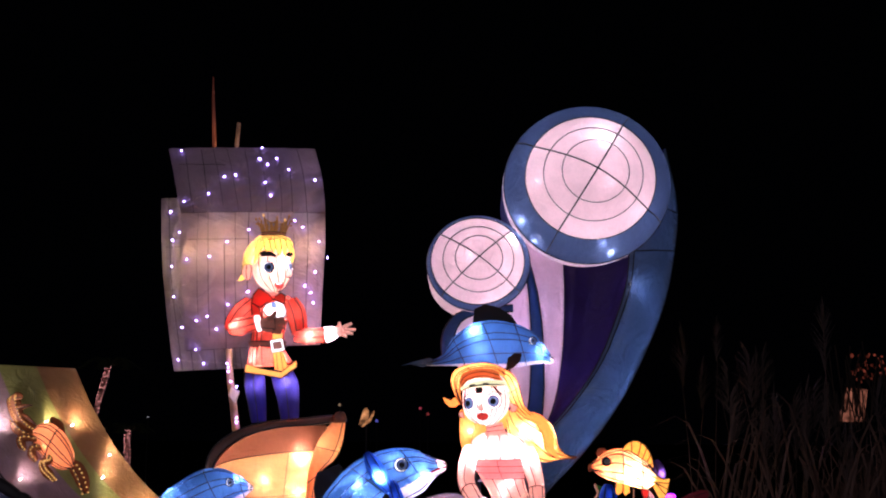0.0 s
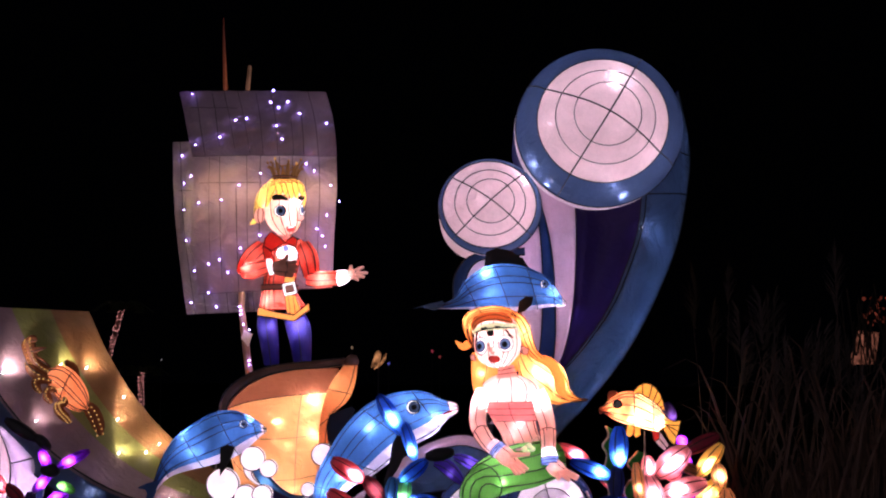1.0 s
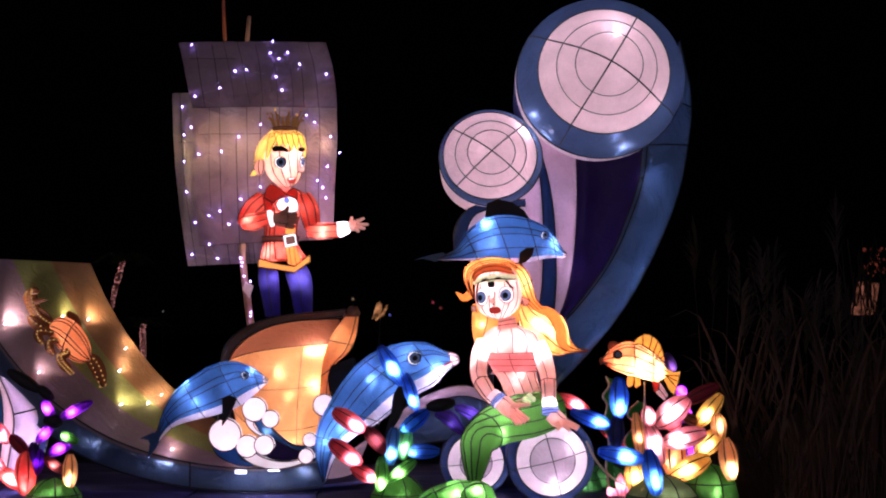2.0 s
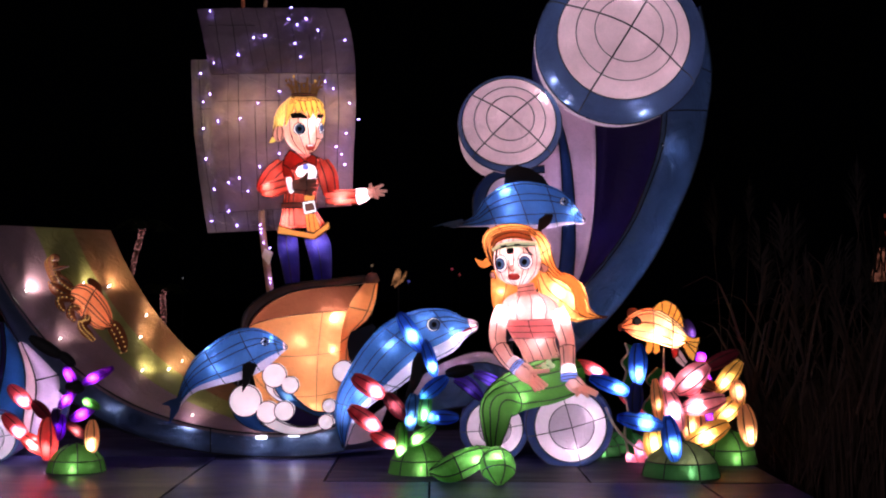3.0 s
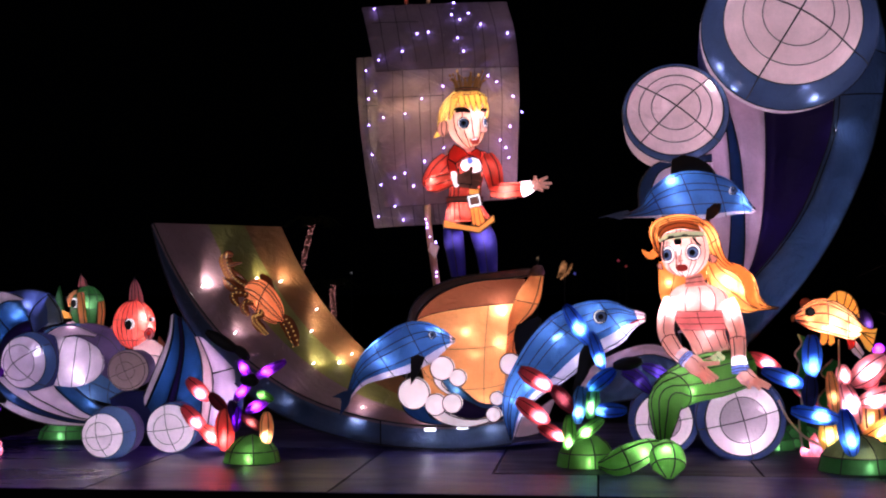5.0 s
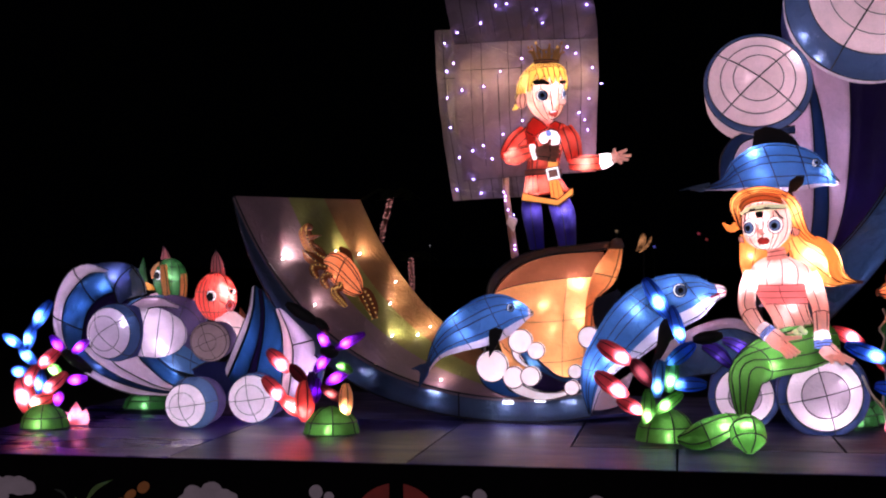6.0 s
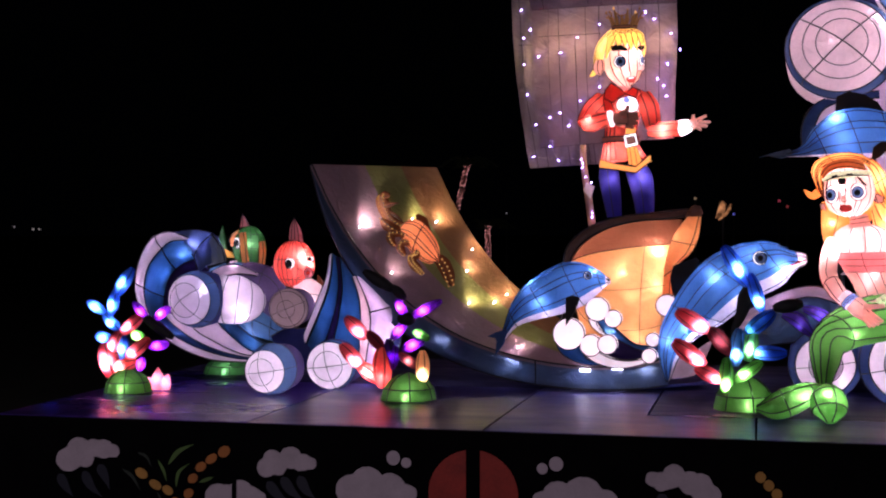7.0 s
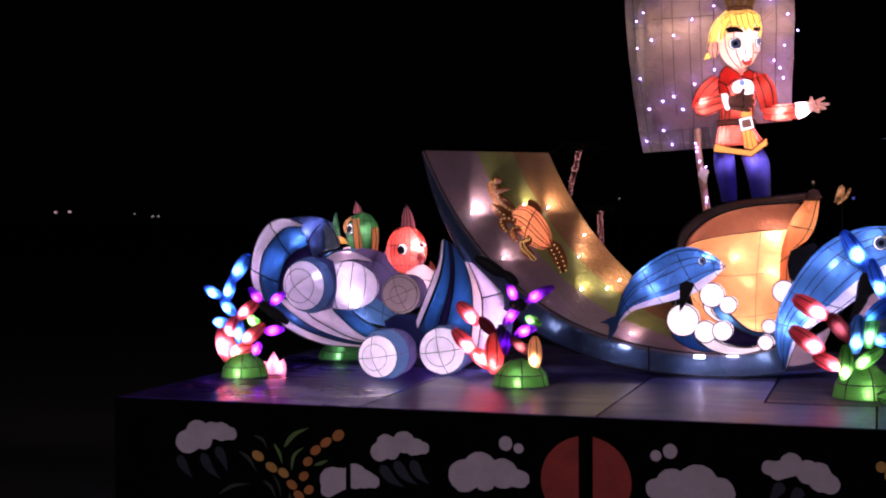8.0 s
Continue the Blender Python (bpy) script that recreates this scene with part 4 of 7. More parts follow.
s.body([(-0.098, 1.446), (-0.132, 1.383), (-0.142, 1.297), (-0.166, 1.210), (-0.183, 1.147)], [(-0.024, 1.419), (-0.052, 1.332), (-0.086, 1.252), (-0.131, 1.182), (-0.176, 1.140)], 8.22, 0.25, M_BLACK, 12, 12)
s.piece(own, "flipper")
eye(s, -0.004, 8.235, 1.613, 0.042)
s.piece(own, "eye")
s.wire([(0.18, 8.25, 1.57), (0.23, 8.28, 1.59), (0.27, 8.34, 1.60)], 0.006, M_LIP)
s.piece(own, "mouth")
s.wire([(-0.25, 8.45, 1.19), (-0.18, 8.40, 0.95), (-0.16, 8.38, 0.70)], 0.01, M_WIRE, sides=6)
s.piece(own, "stand")
for p, w in zip([(-0.26, 8.27, 1.48), (-0.44, 8.33, 1.20), (-0.05, 8.35, 1.61), (0.13, 8.36, 1.55), (-0.12, 8.36, 1.38), (-0.53, 8.40, 1.09)], (0.14, 0.24, 0.13, 0.17, 0.12, 0.14)):
    bulb_light(*p, w, COOL)

bulb_light(0.23, 8.39, 1.60, 0.06)

# small dolphin before the ramp
s = Shape()
own = thing("small_dolphin_lantern", (-1.3, 8.4, TOP), "small blue silk dolphin lantern with a pale belly and black flipper", "dolphin lantern", "dolphin lanterns")
top = [(-1.65, 1.04), (-1.61, 1.15), (-1.57, 1.28), (-1.50, 1.40), (-1.39, 1.49), (-1.25, 1.57), (-1.11, 1.58), (-0.98, 1.52), (-0.92, 1.47)]
bot = [(-1.65, 1.00), (-1.59, 1.09), (-1.51, 1.17), (-1.39, 1.21), (-1.23, 1.25), (-1.10, 1.30), (-1.01, 1.37), (-0.96, 1.42), (-0.92, 1.45)]
s.body(top, bot, 8.4, (0.4, 0.6, 0.5), F_SEA, 26, 22, pick=dolphin_skin((0.36, 0.6), 0.89), ribs=(6, 11, 16, 21, 24), lines=(2, 4, 5, 7))
s.piece(own, "body")
s.slab([(-1.57, 1.15), (-1.65, 1.13), (-1.71, 1.10), (-1.66, 1.09), (-1.65, 1.07), (-1.66, 0.98), (-1.61, 1.05)], 8.38, 8.42, F_BLUE)
s.piece(own, "tail_fluke")
s.slab([(-1.18, 1.36), (-1.14, 1.38), (-1.09, 1.36), (-1.11, 1.31), (-1.15, 1.23), (-1.18, 1.19), (-1.18, 1.27)], 8.22, 8.24, M_BLACK)
s.piece(own, "flipper")
ex, ez = -1.05, 1.50
eye(s, ex, 8.285, ez, 0.024)
s.piece(own, "eye")
s.wire([(-1.24, 8.45, 1.28), (-1.26, 8.60, 1.07)], 0.008, M_WIRE, sides=6)
s.piece(own, "stand")
for p, w in zip([(-1.44, 8.34, 1.41), (-1.02, 8.36, 1.51), (-1.33, 8.36, 1.33), (-1.16, 8.38, 1.44)], (0.05, 0.07, 0.05, 0.04)):
    bulb_light(*p, w, COOL)

bulb_light(-0.95, 8.40, 1.48, 0.03)

# dolphin over the mermaid
s = Shape()
own = thing("flying_dolphin_lantern", (0.6, 8.6, TOP), "blue silk dolphin lantern with black fins, fixed before a wave", "dolphin lantern", "dolphin lanterns")
top = [(0.06, 2.24), (0.17, 2.27), (0.26, 2.32), (0.33, 2.43), (0.46, 2.52), (0.60, 2.54), (0.75, 2.51), (0.86, 2.45), (0.94, 2.34), (0.98, 2.29)]
bot = [(0.06, 2.24), (0.18, 2.24), (0.29, 2.24), (0.42, 2.24), (0.57, 2.23), (0.71, 2.23), (0.82, 2.25), (0.90, 2.26), (0.95, 2.26), (0.98, 2.27)]
s.body(top, bot, 8.6, (0.4, 0.62, 0.5), F_SEA, 26, 22, pick=dolphin_skin((0.40, 0.6), 0.88), ribs=(8, 12, 16, 20), lines=(2, 4, 5, 7))
s.piece(own, "body")
s.slab([(0.45, 2.52), (0.46, 2.61), (0.53, 2.64), (0.62, 2.62), (0.70, 2.57), (0.74, 2.51), (0.60, 2.53)], 8.58, 8.62, M_BLACK)
s.piece(own, "dorsal_fin")
s.slab([(0.65, 2.20), (0.66, 2.28), (0.70, 2.31), (0.75, 2.31), (0.74, 2.26), (0.70, 2.22)], 8.38, 8.4, M_BLACK)
s.piece(own, "flipper")
s.slab([(0.20, 2.26), (0.13, 2.23), (0.05, 2.25), (-0.01, 2.24), (0.09, 2.27), (0.18, 2.29)], 8.59, 8.62, F_SLATE)
s.piece(own, "tail_fluke")
ex, ez = 0.83, 2.40
eye(s, ex, 8.5, ez, 0.024)
s.piece(own, "eye")
s.wire([(0.53, 8.65, 2.32), (0.58, 9.30, 2.32)], 0.012, M_WIRE, sides=6)
s.piece(own, "stand")
for p, w in zip([(0.46, 8.56, 2.47), (0.90, 8.56, 2.36), (0.53, 8.58, 2.34), (0.67, 8.58, 2.37)], (0.1, 0.1, 0.06, 0.04)):
    bulb_light(*p, w, COOL)

bulb_light(0.95, 8.60, 2.29, 0.03)

# ---------- figure of a prince on the deck ----------
s = Shape()
s.ink = M_WIRE
for path, rr in (([(-1.009, 9.100, 2.233), (-1.005, 9.100, 2.128), (-0.988, 9.100, 2.012), (-0.971, 9.100, 1.876)], [0.062, 0.07, 0.062, 0.05]), ([(-0.838, 9.100, 2.234), (-0.793, 9.080, 2.129), (-0.773, 9.080, 2.013), (-0.760, 9.080, 1.877)], [0.07, 0.084, 0.072, 0.058])):
    s.sweep(path, rr, F_LEG, 14, 16, lines=(1, 4, 7, 9, 12), r=0.003)
# coat: chest, belt, flared skirt with a gold hem
s.body([(-0.952, 2.748), (-1.056, 2.704), (-1.056, 2.634), (-1.040, 2.556), (-1.035, 2.478), (-1.042, 2.412)], [(-0.827, 2.748), (-0.757, 2.713), (-0.768, 2.635), (-0.794, 2.557), (-0.813, 2.479), (-0.813, 2.413)], 9.1, 0.72, F_COAT, 18, 20, lines=(1, 2, 3, 4, 7, 8, 9), r=0.0034)
s.body([(-1.046, 2.385), (-1.053, 2.334), (-1.060, 2.284), (-1.068, 2.245)], [(-0.809, 2.386), (-0.789, 2.343), (-0.761, 2.304), (-0.734, 2.273)], 9.1, 0.8, F_COAT, 10, 24, lines=(2, 3, 4, 5, 9, 10, 11), r=0.0035)
s.body([(-1.054, 2.416), (-1.054, 2.381)], [(-0.801, 2.417), (-0.797, 2.386)], 9.1, 0.86, M_TAN, 4, 18, ribs=(0, 3), r=0.004)
s.slab([(-1.049, 2.259), (-0.950, 2.229), (-0.812, 2.207), (-0.717, 2.284), (-0.709, 2.242), (-0.812, 2.165), (-0.919, 2.184), (-1.056, 2.202)], 8.93, 8.98, F_TRIM, edge=0.004)
s.slab([(-0.880, 2.467), (-0.815, 2.468), (-0.815, 2.426), (-0.880, 2.425)], 8.945, 8.99, F_TRIM, edge=0.0025)
s.slab([(-0.875, 2.341), (-0.806, 2.341), (-0.771, 2.246), (-0.809, 2.211), (-0.859, 2.223)], 8.94, 8.99, F_TRIM, edge=0.0025)
s.wire([(-0.851, 8.935, 2.336), (-0.835, 8.935, 2.218)], 0.0022), s.wire([(-0.820, 8.935, 2.337), (-0.800, 8.935, 2.215)], 0.0022)
s.slab([(-0.892, 2.415), (-0.808, 2.431), (-0.792, 2.351), (-0.876, 2.332)], 8.915, 8.95, M_EYE, edge=0.0035)
s.slab([(-0.872, 2.400), (-0.819, 2.411), (-0.807, 2.366), (-0.864, 2.354)], 8.908, 8.92, M_TAN, edge=0.003)
# frilled shirt front, brooch, lapels and collar
s.slab([(-0.929, 2.660), (-0.894, 2.675), (-0.860, 2.683), (-0.814, 2.668), (-0.794, 2.630), (-0.802, 2.584), (-0.840, 2.572), (-0.886, 2.579), (-0.928, 2.591), (-0.944, 2.625)], 8.955, 9.0, M_EYE, edge=0.0035)
s.blob((-0.873, 8.940, 2.654), (0.021, 0.014, 0.021), F_CUFF, seg=12, n=8)
for pts in ([(-0.978, 2.770), (-1.016, 2.724), (-1.024, 2.670), (-0.966, 2.640), (-0.920, 2.674), (-0.878, 2.694), (-0.913, 2.732)], [(-0.878, 2.694), (-0.859, 2.721), (-0.829, 2.740), (-0.798, 2.721), (-0.805, 2.667)]):
    s.slab(pts, 8.945, 8.99, F_COAT, edge=0.004)
s.slab([(-1.029, 2.671), (-0.975, 2.640), (-0.947, 2.564), (-0.981, 2.525), (-1.016, 2.571)], 8.952, 9.0, F_COAT, edge=0.0035)
# arm held before the chest, with a gloved hand
s.sweep([(-1.048, 9.060, 2.673), (-1.108, 9.020, 2.607), (-1.150, 8.990, 2.535), (-1.159, 8.970, 2.499)], [0.058, 0.064, 0.056, 0.046], F_COAT, 12, 14, lines=(1, 3, 5, 8, 10, 12), r=0.0036)
s.sweep([(-1.159, 8.970, 2.502), (-1.110, 8.950, 2.505), (-1.049, 8.920, 2.518), (-0.982, 8.900, 2.536)], [0.05, 0.062, 0.056, 0.05], F_COAT, 12, 14, lines=(1, 3, 5, 8, 10, 12), r=0.0036)
s.sweep([(-0.987, 8.900, 2.574), (-0.974, 8.890, 2.531), (-0.947, 8.890, 2.482)], [0.022, 0.03, 0.024], M_EYE, 8, 10, lines=(3,), r=0.003)
s.sweep([(-0.955, 8.890, 2.520), (-0.903, 8.870, 2.518), (-0.846, 8.870, 2.511)], [0.038, 0.05, 0.048], M_TAN, 8, 12, flat=0.6, lines=(1, 4, 8), r=0.003)
for p, q in zip([(-0.857, 8.860, 2.548), (-0.853, 8.860, 2.525), (-0.853, 8.860, 2.499), (-0.864, 8.860, 2.476)], [(-0.789, 8.860, 2.556), (-0.785, 8.860, 2.525), (-0.796, 8.860, 2.495), (-0.815, 8.860, 2.465)]):
    s.sweep([p, q], [0.018, 0.013], M_TAN, 5, 8, ribs=(0,), r=0.0025)
s.sweep([(-0.902, 8.860, 2.548), (-0.865, 8.860, 2.578), (-0.854, 8.860, 2.609)], [0.022, 0.016, 0.01], M_TAN, 6, 8)
# arm stretched out
s.sweep([(-0.773, 9.060, 2.698), (-0.736, 9.050, 2.619), (-0.715, 9.030, 2.532), (-0.706, 9.020, 2.474)], [0.05, 0.068, 0.062, 0.05], F_COAT, 12, 14, lines=(1, 3, 5, 8, 10, 12), r=0.0036)
s.sweep([(-0.725, 9.020, 2.458), (-0.658, 9.000, 2.453), (-0.591, 8.980, 2.456), (-0.517, 8.960, 2.458)], [0.05, 0.055, 0.052, 0.052], F_COAT, 12, 14, lines=(1, 3, 5, 8, 10, 12), r=0.0036)
s.sweep([(-0.526, 8.970, 2.459), (-0.483, 8.960, 2.470), (-0.444, 8.950, 2.481)], [0.054, 0.048, 0.034], M_EYE, 6, 12, ribs=(0, 5), r=0.003)
s.sweep([(-0.452, 8.950, 2.481), (-0.406, 8.940, 2.492)], [0.034, 0.034], F_SKIN, 5, 10, flat=0.5, lines=(2, 4))
for p, q in zip([(-0.433, 8.940, 2.514), (-0.402, 8.940, 2.511), (-0.398, 8.940, 2.495), (-0.402, 8.940, 2.476), (-0.409, 8.940, 2.465)], [(-0.432, 8.930, 2.544), (-0.348, 8.930, 2.537), (-0.321, 8.930, 2.495), (-0.340, 8.930, 2.468), (-0.382, 8.930, 2.445)]):
    s.sweep([p, q], [0.014, 0.009], F_SKIN, 5, 8)
# neck and head, turned a little to its left
s.sweep([(-0.901, 9.060, 2.716), (-0.900, 9.050, 2.781)], [0.05, 0.046], F_NECK, 5, 14, lines=(2, 4))
s.ink = M_INK
s.body([(-0.981, 3.119), (-1.023, 3.053), (-1.038, 2.987), (-1.034, 2.917), (-1.022, 2.855), (-0.990, 2.805), (-0.940, 2.766), (-0.889, 2.747)], [(-0.815, 3.119), (-0.772, 3.065), (-0.764, 3.007), (-0.775, 2.964), (-0.771, 2.895), (-0.778, 2.844), (-0.805, 2.790), (-0.855, 2.751)], 9.02, (0.95, 0.95, 0.8), F_SKIN, 24, 26, lines=(4, 6, 8, 10, 12), r=0.0028)
s.body([(-0.791, 2.906), (-0.795, 2.872), (-0.798, 2.845)], [(-0.776, 2.907), (-0.753, 2.865), (-0.768, 2.842)], 8.915, 0.8, F_SKIN, 8, 12, ribs=(7,), r=0.002)
s.body([(-0.868, 2.800), (-0.868, 2.782), (-0.855, 2.766)], [(-0.815, 2.809), (-0.806, 2.786), (-0.822, 2.764)], 8.905, 0.4, M_ROSE, 8, 12)
s.slab([(-0.858, 2.798), (-0.818, 2.804), (-0.820, 2.792), (-0.852, 2.787)], 8.888, 8.91, M_EYE, edge=0.0012)
for cheek in ([(-0.958, 8.868, 2.862), (-0.950, 8.864, 2.826), (-0.925, 8.874, 2.790)], [(-0.905, 8.862, 2.858), (-0.898, 8.862, 2.826), (-0.888, 8.872, 2.802)], [(-0.850, 8.872, 2.868), (-0.846, 8.874, 2.840), (-0.838, 8.884, 2.818)]):
    s.wire(curve(cheek, 8), 0.002, M_INK)
s.body([(-1.077, 2.921), (-1.092, 2.882), (-1.084, 2.844), (-1.057, 2.821)], [(-1.027, 2.929), (-1.016, 2.894), (-1.023, 2.856), (-1.038, 2.825)], 8.93, 0.5, F_NECK, 10, 14, lines=(3, 5), r=0.003)
eye(s, -0.911, 8.875, 2.903, 0.039)
s.slab([(-0.776, 2.952), (-0.761, 2.949), (-0.753, 2.910), (-0.761, 2.880), (-0.776, 2.876), (-0.784, 2.910)], 8.9, 8.95, M_EYE, edge=0.003)
s.slab([(-0.772, 2.936), (-0.756, 2.932), (-0.756, 2.894), (-0.771, 2.890), (-0.775, 2.913)], 8.893, 8.94, M_IRIS)
s.slab([(-0.972, 3.001), (-0.938, 3.016), (-0.900, 3.013), (-0.862, 2.990), (-0.861, 2.975), (-0.911, 2.982), (-0.960, 2.978)], 8.865, 8.93, M_BLACK)
s.slab([(-0.796, 2.994), (-0.777, 3.010), (-0.754, 3.006), (-0.754, 2.995), (-0.780, 2.983)], 8.885, 8.95, M_BLACK)
s.ink = M_AUBURN
s.blob((-0.914, 9.130, 3.025), (0.155, 0.12, 0.16), F_BLOND, seg=24, n=12)
s.body([(-0.764, 3.046), (-0.761, 3.088), (-0.792, 3.123), (-0.850, 3.142), (-0.927, 3.142), (-1.001, 3.119), (-1.054, 3.072), (-1.089, 3.006), (-1.100, 2.932), (-1.107, 2.866)], [(-0.791, 3.050), (-0.811, 3.073), (-0.846, 3.069), (-0.884, 3.061), (-0.927, 3.049), (-0.969, 3.026), (-1.003, 2.987), (-1.030, 2.948), (-1.049, 2.905), (-1.083, 2.855)], 9.0, 1.5, F_BLOND, 26, 22, lines=(3, 4, 5, 6, 7, 8), r=0.0022)
for pts in ([(-0.993, 3.067), (-1.007, 2.930), (-0.973, 2.991), (-0.932, 3.083)], [(-0.951, 3.090), (-0.927, 3.006), (-0.897, 3.029), (-0.901, 3.091)], [(-0.913, 3.090), (-0.878, 3.003), (-0.863, 3.033), (-0.871, 3.091)], [(-0.879, 3.091), (-0.836, 2.972), (-0.825, 3.030), (-0.833, 3.095)], [(-0.837, 3.095), (-0.805, 2.984), (-0.791, 3.034), (-0.795, 3.091)], [(-0.802, 3.095), (-0.767, 2.999), (-0.753, 3.034), (-0.764, 3.083)]):
    s.slab(pts, 8.86, 8.93, F_BLOND, edge=0.0022)
s.body([(-1.097, 2.883), (-1.116, 2.845), (-1.127, 2.825)], [(-1.077, 2.852), (-1.089, 2.829), (-1.123, 2.821)], 8.99, 0.6, F_BLOND, 8, 10)
# crown of bent gilt wire leaves on a brown band
s.ink = M_WIRE
s.body([(-0.982, 3.158), (-0.978, 3.126)], [(-0.812, 3.158), (-0.815, 3.123)], 9.03, 0.9, M_TAN, 5, 20, ribs=(0, 2, 4), r=0.003)
cx, cz = (-0.894, 3.159)
for k in range(8):
    a = math.tau * k / 8 + 0.25
    d = Vector((math.cos(a), 0.9 * math.sin(a), 0))
    e = Vector((-d.y, d.x, 0)) * 0.034
    foot, mid, tip = (Vector((cx, 9.03, cz)) + d * q + Vector((0, 0, h)) for q, h in ((0.078, -0.004), (0.094, 0.05), (0.125, 0.092 + 0.018 * (k % 2))))
    s.sweep([tuple(foot), tuple(mid), tuple(tip)], [0.014, 0.013, 0.003], F_GILT, 8, 6, flat=0.3, hint=tuple(d))
    for g in (-1, 1):
        s.wire(curve([tuple(foot + e * 0.7 * g), tuple(mid + e * 1.25 * g), tuple(tip + e * 0.5 * g - Vector((0, 0, 0.03)))], 7), 0.0042, F_GILT)
    s.blob(tuple(tip), (0.008, 0.008, 0.011), M_AMBER if k % 4 == 1 else F_GILT, seg=6, n=4)
whole("prince_statue_lantern", s, "silk lantern statue of a crowned prince in a red coat", "statue")
for p, w in zip([(-0.866, 9.000, 2.973), (-0.921, 9.020, 2.859), (-1.028, 9.000, 3.011), (-1.118, 8.950, 2.520), (-0.618, 8.980, 2.452), (-0.503, 8.970, 2.463), (-0.877, 9.060, 2.631), (-0.834, 9.040, 2.301), (-0.997, 9.050, 2.301), (-1.005, 9.070, 2.108), (-0.787, 9.050, 2.108), (-0.878, 9.080, 2.536)], (0.15, 0.05, 0.3, 0.2, 0.2, 0.14, 0.22, 0.25, 0.22, 0.025, 0.035, 0.16)):
    bulb_light(*p, w, WHITE)
bulb_light(-0.781, 8.920, 2.867, 0.004, WHITE, 0.008)
bulb_light(-1.105, 9.02, 2.61, 0.06, WHITE)
bulb_light(-0.735, 9.045, 2.6, 0.05, WHITE)
bulb_light(-1.055, 8.940, 2.876, 0.008, (1, 0.7, 0.5), 0.01)

# ---------- figure of a mermaid on the rolled wave ----------
s = Shape()
s.sweep([(0.874, 8.350, 1.297), (0.724, 8.250, 1.268), (0.526, 8.100, 1.221), (0.389, 7.950, 1.143), (0.360, 7.820, 1.021), (0.348, 7.700, 0.903)], [0.12, 0.14, 0.128, 0.105, 0.074, 0.03], F_GREEN, 26, 20, ribs=(13,), lines=(1, 3, 5, 7, 9, 11, 13, 15, 17), r=0.004, hint=(0.3, 1, 0.2))
s.sweep([(0.348, 7.700, 0.890), (0.275, 7.650, 0.876), (0.173, 7.600, 0.837), (0.071, 7.580, 0.797), (-0.019, 7.580, 0.790)], [0.025, 0.06, 0.08, 0.07, 0.012], F_GREEN, 16, 16, flat=0.8, ribs=(4, 9), lines=(1, 4, 7, 10, 13), r=0.004)
s.sweep([(0.348, 7.700, 0.900), (0.360, 7.600, 0.864), (0.368, 7.500, 0.803), (0.369, 7.460, 0.736)], [0.025, 0.088, 0.095, 0.02], F_GREEN, 14, 16, flat=0.8, ribs=(5, 9), lines=(1, 4, 7, 10, 13), r=0.004)
s.ink = M_INK
# trunk, bandeau, neck
s.body([(0.538, 1.826), (0.453, 1.783), (0.418, 1.716), (0.443, 1.621), (0.489, 1.533), (0.539, 1.453), (0.567, 1.372)], [(0.622, 1.826), (0.742, 1.778), (0.784, 1.707), (0.760, 1.612), (0.757, 1.524), (0.778, 1.447), (0.806, 1.384)], 8.3, (0.7, 0.62, 0.6), F_SKIN, 24, 24, lines=(4, 6, 8, 10), r=0.0025)
s.body([(0.429, 1.642), (0.457, 1.586), (0.496, 1.530)], [(0.777, 1.651), (0.774, 1.591), (0.774, 1.535)], 8.3, 0.68, F_BANDEAU, 10, 22, ribs=(0, 3, 6, 9), lines=(5,), r=0.002)
s.sweep([(0.576, 8.240, 1.798), (0.572, 8.240, 1.833), (0.565, 8.240, 1.868)], [0.066, 0.056, 0.05], F_NECK, 9, 16, ribs=(3, 6), r=0.002)
# arm resting on the tail
s.sweep([(0.427, 8.260, 1.709), (0.399, 8.200, 1.623), (0.389, 8.120, 1.528), (0.408, 8.020, 1.456)], [0.05, 0.052, 0.05, 0.047], F_SKIN, 14, 14, lines=(1, 4, 7, 10), r=0.0027)
s.sweep([(0.405, 8.030, 1.470), (0.433, 7.970, 1.425), (0.461, 7.930, 1.393), (0.493, 7.910, 1.374)], [0.049, 0.046, 0.042, 0.044], F_SKIN, 12, 14, ribs=(0,), lines=(1, 3, 5, 7, 9, 12), r=0.0027)
s.sweep([(0.461, 7.930, 1.400), (0.506, 7.900, 1.365)], [0.046, 0.05], F_GLOWWHITE, 6, 14)
s.sweep([(0.490, 7.910, 1.381), (0.506, 7.900, 1.365)], [0.051, 0.052], F_CUFF, 5, 14, ribs=(0, 2, 4), r=0.0024)
s.sweep([(0.510, 7.900, 1.365), (0.552, 7.880, 1.330), (0.594, 7.870, 1.291)], [0.046, 0.052, 0.034], F_SKIN, 9, 12, flat=0.5, lines=(1, 4, 10), r=0.002)
for p, q in zip([(0.567, 7.860, 1.298), (0.580, 7.860, 1.294), (0.594, 7.860, 1.298), (0.600, 7.860, 1.311), (0.567, 7.860, 1.344)], [(0.607, 7.860, 1.231), (0.630, 7.860, 1.235), (0.654, 7.860, 1.245), (0.674, 7.860, 1.262), (0.684, 7.870, 1.351)]):
    s.sweep([p, q], [0.018, 0.01], F_SKIN, 6, 8, lines=(3,), r=0.002)
